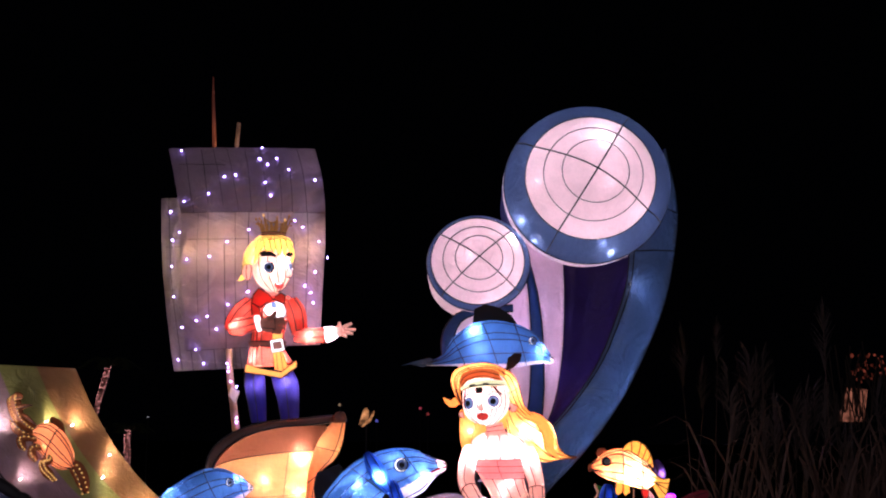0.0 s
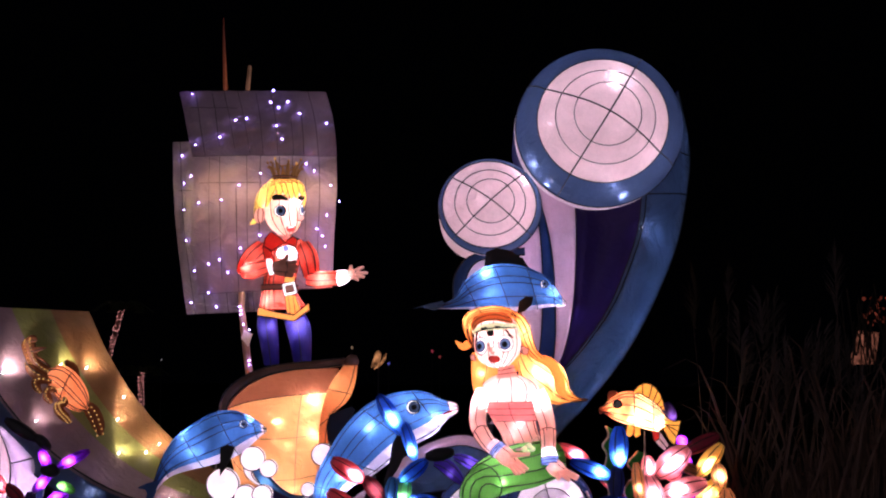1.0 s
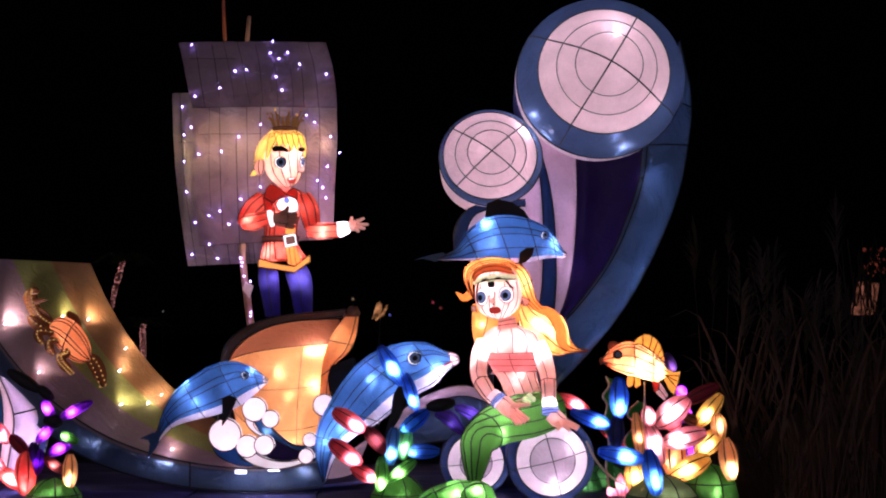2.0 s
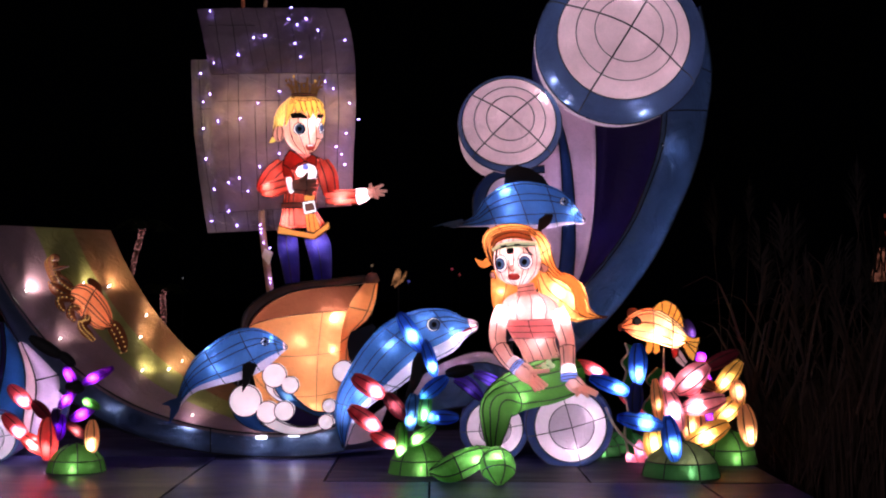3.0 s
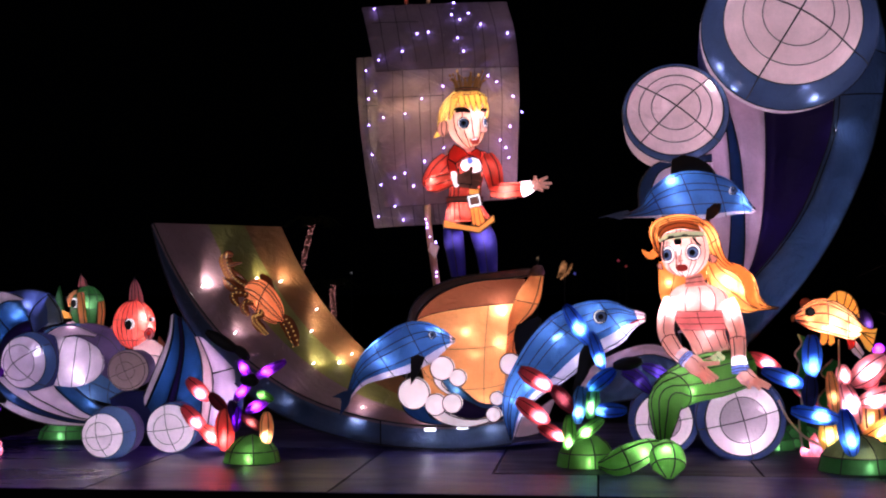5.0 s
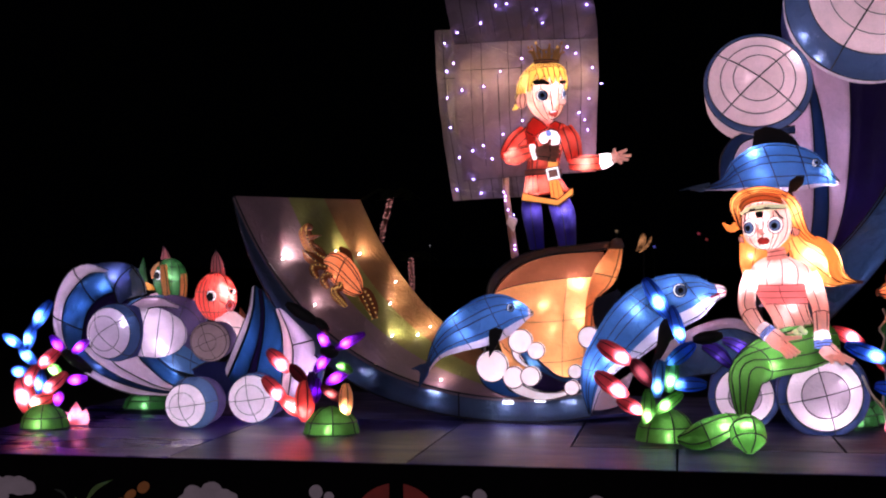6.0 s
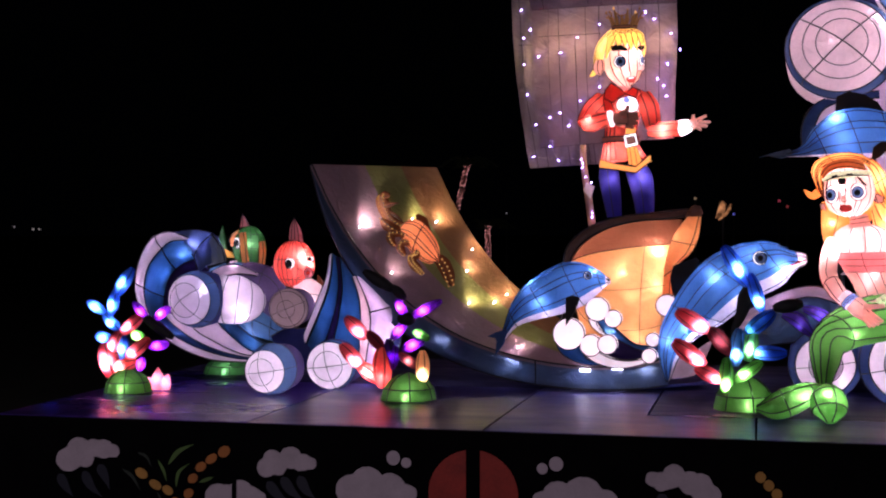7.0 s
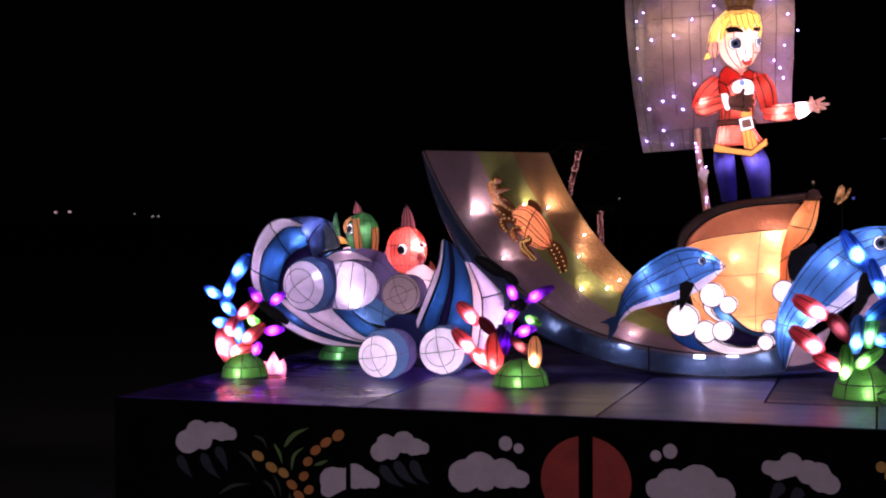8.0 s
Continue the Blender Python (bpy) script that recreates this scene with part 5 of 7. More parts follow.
# other arm, leaning on the roll
s.sweep([(0.753, 8.270, 1.708), (0.791, 8.260, 1.624), (0.820, 8.230, 1.527), (0.825, 8.210, 1.465)], [0.062, 0.06, 0.05, 0.047], F_SKIN, 14, 14, lines=(1, 4, 7, 10), r=0.0027)
s.sweep([(0.825, 8.210, 1.472), (0.825, 8.180, 1.418), (0.822, 8.150, 1.357)], [0.048, 0.045, 0.043], F_SKIN, 10, 14, ribs=(0,), lines=(1, 3, 5, 7, 9, 12), r=0.0027)
s.sweep([(0.822, 8.150, 1.364), (0.826, 8.120, 1.311)], [0.045, 0.05], F_GLOWWHITE, 6, 14)
s.sweep([(0.826, 8.120, 1.317), (0.829, 8.110, 1.280)], [0.051, 0.053], F_CUFF, 5, 14, ribs=(0, 2, 4), r=0.0024)
s.sweep([(0.831, 8.100, 1.284), (0.867, 8.080, 1.252), (0.906, 8.060, 1.233)], [0.046, 0.05, 0.034], F_SKIN, 9, 12, flat=0.5, lines=(1, 4, 10), r=0.002)
for p, q in zip([(0.858, 8.060, 1.239), (0.892, 8.060, 1.233), (0.902, 8.060, 1.236), (0.902, 8.060, 1.246)], [(0.874, 8.050, 1.189), (0.938, 8.050, 1.186), (0.986, 8.050, 1.193), (0.996, 8.050, 1.207)]):
    s.sweep([p, q], [0.018, 0.01], F_SKIN, 6, 8, lines=(3,), r=0.002)
for p in [(0.430, 8.250, 1.699), (0.748, 8.250, 1.694)]:
    bulb_light(*p, 0.16)
# face, turned a little to its right
s.body([(0.430, 2.178), (0.388, 2.128), (0.374, 2.068), (0.371, 2.008), (0.381, 1.945), (0.406, 1.899), (0.459, 1.868), (0.501, 1.857)], [(0.592, 2.185), (0.634, 2.136), (0.655, 2.069), (0.663, 2.002), (0.649, 1.943), (0.614, 1.897), (0.571, 1.865), (0.533, 1.857)], 8.27, (0.9, 0.9, 0.75), F_SKIN, 26, 28, lines=(3, 5, 6, 8, 9, 11), r=0.0022)
for (x, z), rx, rz, turn, o in (((0.409, 1.990), 0.036, 0.052, -0.1, -0.006), ((0.557, 2.005), 0.045, 0.05, 0.0, -0.003)):
    for k, (q, m) in enumerate(((1.0, M_EYE), (0.74, M_IRIS), (0.4, M_BLACK))):
        s.slab([(x + o * k + q * rx * math.cos(a), z - 0.002 * k + q * (rz if k == 0 else 0.046) * math.sin(a)) for a in (i * math.tau / 22 for i in range(22))], 8.135 - 0.004 * k, 8.2, m, edge=0.0028 if k < 2 else 0.0)
s.ink = M_WIRE
for (mx, mz) in [(0.488, 1.911)]:
    s.slab([(mx + 0.034 * math.cos(v) * (1 - 0.1 * math.sin(v)), mz + 0.021 * math.sin(v) - 0.007 * math.exp(-(math.cos(v) / 0.25) ** 2) * (math.sin(v) > 0)) for v in (k * math.tau / 24 for k in range(24))], 8.125, 8.18, M_ROSE, edge=0.002)
s.ink = M_INK
s.wire([(0.460, 8.125, 2.018), (0.457, 8.120, 1.963), (0.474, 8.120, 1.945), (0.495, 8.125, 1.956)], 0.002)
s.wire([(0.488, 8.125, 2.022), (0.484, 8.122, 1.990)], 0.002)
s.blob((0.476, 8.150, 1.963), (0.013, 0.022, 0.022), F_SKIN)
for pts in ([(0.659, 1.987), (0.673, 1.994), (0.708, 1.974), (0.701, 1.946), (0.673, 1.938)], [(0.371, 1.941), (0.346, 1.934), (0.350, 1.906), (0.381, 1.899)]):
    s.slab(pts, 8.22, 8.28, F_NECK, edge=0.003)
# band over the brow with a black jewel
s.sweep([(0.366, 8.190, 2.079), (0.411, 8.120, 2.097), (0.489, 8.090, 2.107), (0.566, 8.110, 2.111), (0.622, 8.170, 2.114)], [0.014, 0.018, 0.02, 0.018, 0.014], M_BAND, 14, 8)
s.ink = M_WIRE
s.wire(curve([(0.369, 8.170, 2.071), (0.410, 8.100, 2.086), (0.488, 8.070, 2.099), (0.565, 8.090, 2.100), (0.617, 8.150, 2.103)], 14), 0.004)
for p in [(0.413, 8.090, 2.093), (0.430, 8.080, 2.096), (0.495, 8.070, 2.103), (0.512, 8.070, 2.103)]:
    s.blob(p, (0.010, 0.008, 0.008), M_BLACK, seg=8, n=5)
s.blob((0.463, 8.110, 2.069), (0.024, 0.012, 0.022), M_BLACK)
s.wire([(0.385, 8.140, 2.077), (0.375, 8.150, 2.011)], 0.005), s.wire([(0.549, 8.120, 2.098), (0.582, 8.140, 2.061), (0.604, 8.160, 2.044)], 0.006)
# hair: roll over the brow, parting, long locks
s.ink = M_AUBURN
s.body([(0.358, 1.981), (0.323, 2.044), (0.301, 2.115), (0.308, 2.172), (0.350, 2.215), (0.421, 2.240), (0.499, 2.247), (0.580, 2.233), (0.634, 2.202)], [(0.372, 1.981), (0.362, 2.044), (0.358, 2.094), (0.379, 2.130), (0.421, 2.151), (0.482, 2.162), (0.538, 2.166), (0.588, 2.159), (0.630, 2.141)], 8.3, 1.9, F_HAIR, 26, 22, lines=(2, 4, 5, 6, 8), ribs=(14,), r=0.003)
s.body([(0.342, 2.117), (0.370, 2.166), (0.433, 2.195), (0.509, 2.202), (0.590, 2.178)], [(0.363, 2.083), (0.391, 2.121), (0.443, 2.142), (0.509, 2.146), (0.600, 2.129)], 8.16, 0.35, F_AUBURN, 14, 14, lines=(3, 5), r=0.0025)
s.body([(0.597, 2.225), (0.672, 2.190), (0.718, 2.126), (0.740, 2.048), (0.768, 1.970), (0.818, 1.927)], [(0.605, 2.139), (0.623, 2.111), (0.640, 2.061), (0.662, 2.012), (0.697, 1.962), (0.740, 1.913)], 8.3, 1.1, F_HAIR, 20, 20, lines=(2, 4, 6, 8), ribs=(9,), r=0.003)
s.body([(0.710, 2.014), (0.781, 1.957), (0.874, 1.914), (0.938, 1.872), (0.971, 1.800), (0.988, 1.729), (1.038, 1.679), (1.103, 1.665)], [(0.653, 1.892), (0.674, 1.792), (0.724, 1.720), (0.789, 1.671), (0.853, 1.642), (0.917, 1.632), (0.996, 1.647), (1.095, 1.655)], 8.44, (0.32, 0.36, 0.6), F_HAIR, 24, 20, lines=(2, 4, 6, 8), r=0.003)
s.sweep([(0.756, 8.300, 1.933), (0.855, 8.300, 1.891), (0.904, 8.300, 1.807), (0.920, 8.320, 1.719), (0.974, 8.360, 1.665)], [0.02, 0.03, 0.032, 0.026, 0.008], F_HAIR, 16, 10, lines=(2, 5), r=0.003)
s.body([(0.368, 1.955), (0.365, 1.858), (0.369, 1.768), (0.383, 1.700)], [(0.677, 1.957), (0.677, 1.878), (0.609, 1.777), (0.527, 1.712)], 8.5, 0.3, F_HAIR, 14, 16, lines=(3, 5), r=0.0025)
s.sweep([(0.339, 8.280, 2.008), (0.307, 8.280, 1.987), (0.279, 8.280, 2.001), (0.254, 8.280, 2.025)], [0.026, 0.022, 0.014, 0.003], F_HAIR, 10, 10, lines=(3,), r=0.0025)
s.ink = M_WIRE
for p in [(0.67, 8.10, 1.37), (0.70, 8.10, 1.39), (0.72, 8.10, 1.37), (0.69, 8.10, 1.35)]:
    s.blob(p, (0.018, 0.012, 0.018), M_BAND, seg=8, n=5)
s.wire(curve([(0.550, 8.160, 1.424), (0.586, 8.120, 1.364), (0.646, 8.100, 1.365), (0.706, 8.120, 1.406), (0.765, 8.160, 1.453)], 12), 0.006, F_NECK)
whole("mermaid_statue_lantern", s, "silk statue of a seated mermaid, orange hair and green tail", "statue")
for p, w in zip([(0.501, 8.280, 2.086), (0.525, 8.270, 1.945), (0.648, 8.270, 1.707), (0.526, 8.270, 1.699), (0.609, 8.200, 1.450), (0.647, 8.250, 1.525), (0.490, 7.960, 1.372), (0.828, 8.170, 1.328), (0.786, 8.240, 1.666), (0.400, 8.220, 1.647), (0.893, 8.430, 1.789), (0.786, 8.430, 1.824), (0.430, 8.470, 1.823), (0.685, 8.300, 2.088), (0.473, 8.300, 2.211), (0.332, 8.300, 2.139), (0.268, 7.640, 0.865), (0.348, 7.620, 0.880), (0.462, 8.050, 1.224), (0.642, 8.180, 1.285), (0.370, 7.900, 1.100), (0.537, 7.910, 1.345), (0.862, 8.100, 1.261)], (0.3, 0.2, 0.09, 0.08, 0.12, 0.08, 0.12, 0.12, 0.16, 0.14, 0.4, 0.5, 0.12, 0.2, 0.14, 0.1, 0.06, 0.07, 0.22, 0.2, 0.08, 0.02, 0.02)):
    bulb_light(*p, w, WHITE)

# rolled waves under the mermaid
rolls = thing("rolled_wave_lantern", (0.8, 8.5, TOP), "blue silk rolled wave lantern with round white faces", "lantern")
c1, c2 = (0.86, 0.98), (0.40, 0.93)
drum_parts(rolls, c1, 8.42, 0.275, 0.226, 0.16, 0.75, (15, 105), (F_WHITE, F_DEEPBLUE, F_DEEPBLUE, F_NAVY), rings=(0.62,), rim=False, inner=F_INNER)
drum_parts(rolls, c2, 8.75, 0.227, 0.185, 0.14, 0.6, (5, 95), (F_WHITE, F_DEEPBLUE, F_DEEPBLUE, F_NAVY), rings=(0.55,), rim=False, inner=F_INNER)
for p, w in zip([(0.90, 8.42, 0.86), (0.81, 8.45, 1.02), (0.97, 8.45, 1.02), (0.41, 8.78, 0.88), (0.36, 8.80, 0.95), (0.49, 8.78, 0.84)], (0.25, 0.2, 0.2, 0.13, 0.1, 0.13)):
    bulb_light(*p, w, WHITE)
s = Shape()
s.band([(-0.17, 1.16), (-0.05, 1.28), (0.14, 1.38), (0.34, 1.42), (0.55, 1.35)], [(-0.15, 1.09), (-0.01, 1.20), (0.15, 1.31), (0.34, 1.35), (0.55, 1.28)], 8.9, 8.9, F_MAUVE, 14, 4, 0.04, 0.05)
part("crest", s, rolls)
s = Shape()
s.band([(-0.15, 1.09), (-0.01, 1.20), (0.15, 1.31), (0.34, 1.35), (0.55, 1.28)], [(-0.09, 0.99), (0.04, 1.03), (0.17, 1.05), (0.33, 1.07), (0.55, 1.05)], 8.9, 8.86, F_SLATE, 14, 5, 0.05, 0.05)
part("crest", s, rolls)
for top, under in (([(0.252, 1.308), (0.311, 1.312), (0.391, 1.284), (0.471, 1.233)], [(0.260, 1.272), (0.325, 1.229), (0.398, 1.185), (0.468, 1.171)]), ([(0.135, 1.267), (0.207, 1.282), (0.280, 1.232), (0.331, 1.145)], [(0.128, 1.238), (0.186, 1.188), (0.251, 1.137), (0.309, 1.109)])):
    s = Shape()
    s.body(top, under, 8.58, 0.6, F_INDIGOVIO, 12, 14, lines=(2, 4, 6))
    part("leaf", s, rolls, "deep violet silk leaf")
bulb_light(0.35, 8.98, 1.16, 0.4, COOL)
bulb_light(0.14, 8.98, 1.31, 0.3, COOL)
bulb_light(0.365, 8.580, 1.252, 0.05, COOL)
bulb_light(0.237, 8.550, 1.188, 0.04, COOL)


# ---------- corals: green mound with silk bulbs ----------
def mound(owner, x, y, r, h, m_side, m_top):
    s = Shape()
    n = 20
    rows = [[Vector((x + q * r * math.cos(a), y + q * r * math.sin(a), TOP + z)) for a in (k * math.tau / n for k in range(n))]
            for q, z in ((1.0, 0.0), (0.9, h * 0.42), (0.72, h * 0.68), (0.4, h * 0.9), (0.03, h))]
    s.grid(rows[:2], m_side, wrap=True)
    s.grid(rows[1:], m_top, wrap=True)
    s.seams([[p + Vector((0, 0, 0.002)) for p in r] for r in rows], (0, 1), tuple(range(1, n, 3)), 0.004, wrap=True)
    part("mound", s, owner, "green silk mound")
    bulb_light(x + 0.02, y - r * 0.72, TOP + h * 0.28, 0.04, (0.95, 1.0, 0.8), 0.01)
    for dz in (0.1, 0.18, 0.26):
        bulb_light(x + 0.02, y - r * 0.9, TOP + h * dz, 0.009, (1.0, 1.0, 0.9), 0.005)
    bulb_light(x, y, TOP + h * 0.4, 0.012, (0.95, 1.0, 0.8), 0.015)


def bulb(owner, p0, p1, r, m, watts=0.0, end=0.7, tint=WHITE):
    """A seamed silk bulb from p0 to p1 with its light nearer to one end."""
    s = Shape()
    p0, p1 = Vector(p0), Vector(p1)
    ax = (p1 - p0)
    n, seg = 9, 12
    t = ax.normalized()
    a = t.cross(Vector((0, 1, 0))).normalized()
    b = a.cross(t)
    angles = [v for k in range(6) for v in (k * 60 - 4.5, k * 60 + 4.5, k * 60 + 30)]
    rows = []
    for i in range(n + 1):
        u = i / n
        q = r * 1.08 * max(math.sin(math.pi * (0.05 + 0.9 * u)), 0.05) ** 0.5
        rows.append([p0 + ax * u + (a * math.cos(radians(v)) + b * math.sin(radians(v))) * q for v in angles])
    s.grid(rows, m, wrap=True, pick=lambda i, j: M_WIRE if j % 3 == 0 else m)
    s.cap(rows[0], m), s.cap(rows[-1], m)
    s.weld = True
    part("bulb", s, owner)
    if watts:
        q = p0 + ax * end
        beam(q.x, q.y + r * 0.05, q.z, watts * (34.0 if tint == YEL_T else 11.0 if tint == VIO_T else 30.0 if tint == RED_T else 24.0), tint, 110)
        bulb_light(q.x, q.y - r * 0.5, q.z, watts * 0.85, tint, 0.01)


def coral(name, x, y, label, r=0.18, h=0.2, side=None, crown=None):
    c = thing(name, (x, y, TOP), label, "coral lantern", "coral lanterns")
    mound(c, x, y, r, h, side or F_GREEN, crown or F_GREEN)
    return c


def bulbs(owner, y, rows, step=0.0):
    """rows: ends, half width, silk, watts and place of the light; step: how far neighbours stand apart in depth."""
    for k, (p, q, r, m, w, e, tint) in enumerate(rows):
        o = step * (2 if m == F_PINK else k % 2)
        bulb(owner, (p[0], y[0] - o, p[1]), (q[0], y[1] - o, q[1]), r, m, w, e, tint)


RED_T, BLUE_T, VIO_T, GRN_T, YEL_T = (1, 0.68, 0.7), (0.7, 0.9, 1), (1.0, 0.55, 1), (0.85, 1, 0.75), (1, 0.8, 0.55)

# red, blue and green coral before the big dolphin
cm = coral("branching_coral_lantern", -0.09, 7.97, "silk coral of red, blue and green bulbs on a mound", 0.18, 0.2)
bulbs(cm, (7.9, 7.9), [(*ends, r, m, w, e, t) for ends, r, m, w, e, t in (
    (([(-0.48, 1.31), (-0.29, 1.19)]), 0.05, F_RED, 0.07, 0.75, RED_T),
    (([(-0.29, 1.21), (-0.16, 1.06)]), 0.045, F_UNLITRED, 0.008, 0.5, RED_T),
    (([(-0.50, 1.13), (-0.31, 0.99)]), 0.05, F_RED, 0.07, 0.75, RED_T),
    (([(-0.37, 0.98), (-0.22, 0.90)]), 0.042, F_RED, 0.05, 0.8, RED_T),
    (([(-0.21, 1.69), (-0.07, 1.46)]), 0.045, F_BULB, 0.08, 0.6, BLUE_T),
    (([(-0.06, 1.53), (0.01, 1.31)]), 0.038, F_BULB, 0.07, 0.75, BLUE_T),
    (([(-0.08, 1.18), (0.08, 1.31)]), 0.045, F_BULB, 0.04, 0.15, BLUE_T),
    (([(-0.12, 1.21), (-0.14, 0.99)]), 0.042, F_SEA, 0.05, 0.7, BLUE_T),
    (([(-0.04, 1.21), (-0.07, 1.02)]), 0.042, F_DEEP, 0.06, 0.65, GRN_T),
    (([(-0.05, 1.07), (0.15, 1.07)]), 0.042, F_BULB, 0.02, 0.2, BLUE_T),
    (([(-0.19, 1.04), (-0.19, 0.81)]), 0.04, F_GREEN, 0.06, 0.7, GRN_T),
    (([(-0.15, 0.90), (0.01, 1.02)]), 0.036, F_GREEN, 0.06, 0.35, GRN_T),
    (([(0.07, 1.33), (0.24, 1.36)]), 0.036, M_BLACK, 0, 0.5, BLUE_T))])

# red and violet coral
c2 = coral("branching_coral_lantern", -2.13, 7.98, "silk coral lantern of red and violet bulbs on a green mound", 0.175, 0.17)
bulbs(c2, (7.95, 7.95), [(*ends, r, m, w, e, t) for ends, r, m, w, e, t in (
    (([(-2.53, 1.24), (-2.39, 1.11)]), 0.045, F_RED, 0.06, 0.7, RED_T),
    (([(-2.39, 1.15), (-2.28, 1.04)]), 0.036, F_UNLITRED, 0, 0.5, RED_T),
    (([(-2.56, 1.07), (-2.41, 0.92)]), 0.045, F_RED, 0.06, 0.7, RED_T),
    (([(-2.45, 0.95), (-2.29, 0.84)]), 0.046, F_CORAL, 0.07, 0.5, RED_T),
    (([(-2.29, 1.06), (-2.29, 0.80)]), 0.06, F_CORAL, 0.08, 0.75, RED_T),
    (([(-2.20, 1.36), (-2.13, 1.23)]), 0.03, F_VIOLET, 0.05, 0.4, VIO_T),
    (([(-2.10, 1.25), (-1.91, 1.35)]), 0.03, F_VIOLET, 0.05, 0.4, VIO_T),
    (([(-2.23, 1.11), (-2.13, 1.22)]), 0.03, F_VIOLET, 0.05, 0.5, VIO_T))])
bulbs(c2, (7.95, 7.95), [(*ends, r, m, w, e, t) for ends, r, m, w, e, t in (
    (([(-2.16, 1.04), (-2.02, 1.11)]), 0.034, F_VIOLET, 0.05, 0.5, VIO_T),
    (([(-2.23, 0.92), (-2.21, 1.07)]), 0.036, F_VIOLET, 0.05, 0.5, VIO_T),
    (([(-2.25, 1.11), (-2.23, 0.94)]), 0.036, F_PURPLE, 0, 0.5, VIO_T),
    (([(-2.41, 1.53), (-2.21, 1.41)]), 0.036, M_BLACK, 0, 0.5, VIO_T),
    (([(-2.23, 1.44), (-2.14, 1.36)]), 0.03, M_BLACK, 0, 0.5, VIO_T),
    (([(-2.19, 1.24), (-2.08, 1.23)]), 0.04, M_BLACK, 0, 0.5, VIO_T),
    (([(-2.09, 1.16), (-1.99, 1.11)]), 0.03, F_GREEN, 0.014, 0.3, GRN_T),
    (([(-2.03, 1.04), (-2.03, 0.84)]), 0.042, F_PEACH, 0.030, 0.75, YEL_T),
    (([(-2.19, 1.02), (-2.05, 0.93)]), 0.03, F_UNLITRED, 0.01, 0.5, YEL_T))])

# coral at the stage's end
c3 = coral("branching_coral_lantern", -4.02, 7.95, "silk coral of blue, red and violet bulbs on a mound", 0.155, 0.16)
bulbs(c3, (7.95, 7.95), [(*ends, r, m, w, e, t) for ends, r, m, w, e, t in (
    (([(-3.98, 1.54), (-4.10, 1.36)]), 0.042, F_BULB, 0.05, 0.55, BLUE_T),
    (([(-4.10, 1.40), (-4.14, 1.23)]), 0.036, F_BULB, 0.05, 0.6, BLUE_T),
    (([(-4.31, 1.32), (-4.18, 1.25)]), 0.034, F_BULB, 0.06, 0.55, BLUE_T),
    (([(-4.19, 1.24), (-4.08, 1.13)]), 0.036, F_BULB, 0.05, 0.5, BLUE_T),
    (([(-4.25, 1.09), (-4.13, 1.08)]), 0.036, F_BULB, 0.05, 0.5, BLUE_T),
    (([(-4.05, 1.10), (-4.05, 0.92)]), 0.036, F_BULB, 0.05, 0.5, BLUE_T),
    (([(-4.07, 1.11), (-3.91, 1.24)]), 0.04, F_RED, 0.04, 0.4, RED_T),
    (([(-4.07, 1.13), (-4.14, 0.99)]), 0.044, F_RED, 0.05, 0.7, RED_T))])
bulbs(c3, (7.95, 7.95), [(*ends, r, m, w, e, t) for ends, r, m, w, e, t in (
    (([(-4.03, 0.95), (-3.87, 1.08)]), 0.042, F_RED, 0.05, 0.3, RED_T),
    (([(-4.19, 1.05), (-4.12, 0.81)]), 0.06, F_RED, 0.11, 0.5, RED_T),
    (([(-4.14, 0.87), (-3.96, 0.93)]), 0.046, F_CORAL, 0.09, 0.4, RED_T),
    (([(-3.99, 1.12), (-3.91, 1.08)]), 0.034, F_GREEN, 0.05, 0.5, GRN_T),
    (([(-3.98, 1.32), (-3.88, 1.21)]), 0.03, F_VIOLET, 0.04, 0.6, VIO_T),
    (([(-3.83, 1.21), (-3.72, 1.29)]), 0.03, F_VIOLET, 0.05, 0.5, VIO_T),
    (([(-3.87, 1.03), (-3.73, 1.05)]), 0.032, F_VIOLET, 0.05, 0.5, VIO_T),
    (([(-3.94, 0.87), (-3.91, 0.96)]), 0.03, F_VIOLET, 0.04, 0.5, VIO_T),
    (([(-3.91, 1.23), (-3.70, 1.09)]), 0.034, M_BLACK, 0, 0.5, VIO_T))])


def starlet(x, y, z0, size):
    """A small glowing pink flame-shaped coral."""
    t = thing("pink_coral_lantern", (x, y, z0), "small glowing pink silk coral on the stage floor", "coral lantern")
    for dx, h, r in ((0.0, 1.0, 0.35), (-0.5, 0.55, 0.3), (0.5, 0.7, 0.3)):
        s = Shape()
        s.sweep([(x + dx * size * 0.5, y, z0), (x + dx * size * 0.75, y, z0 + h * size * 0.5), (x + dx * size, y, z0 + h * size)], [r * size, r * size * 0.9, 0.004], F_PINK, 8, 10, lines=(1, 5))
        part("branch", s, t)
        bulb_light(x + dx * size * 0.75, y - r * size * 0.3, z0 + h * size * 0.45, 0.11 * h, (1, 0.5, 0.72), 0.008)


for (x, y, z) in [(-3.9, 8.15, TOP), (1.33, 8.6, TOP)]:
    starlet(x, y, z, 0.145)

# two mounds behind
for x, y, r in ((-3.81, 9.2, 0.21), (1.32, 9.2, 0.2)):
    t = thing("mound_lantern", (x, y, TOP), "green silk mound lantern at the back of the stage", "lantern", "mound lanterns")
    mound(t, x, y, r, 0.14, F_DEEP, F_DEEP)

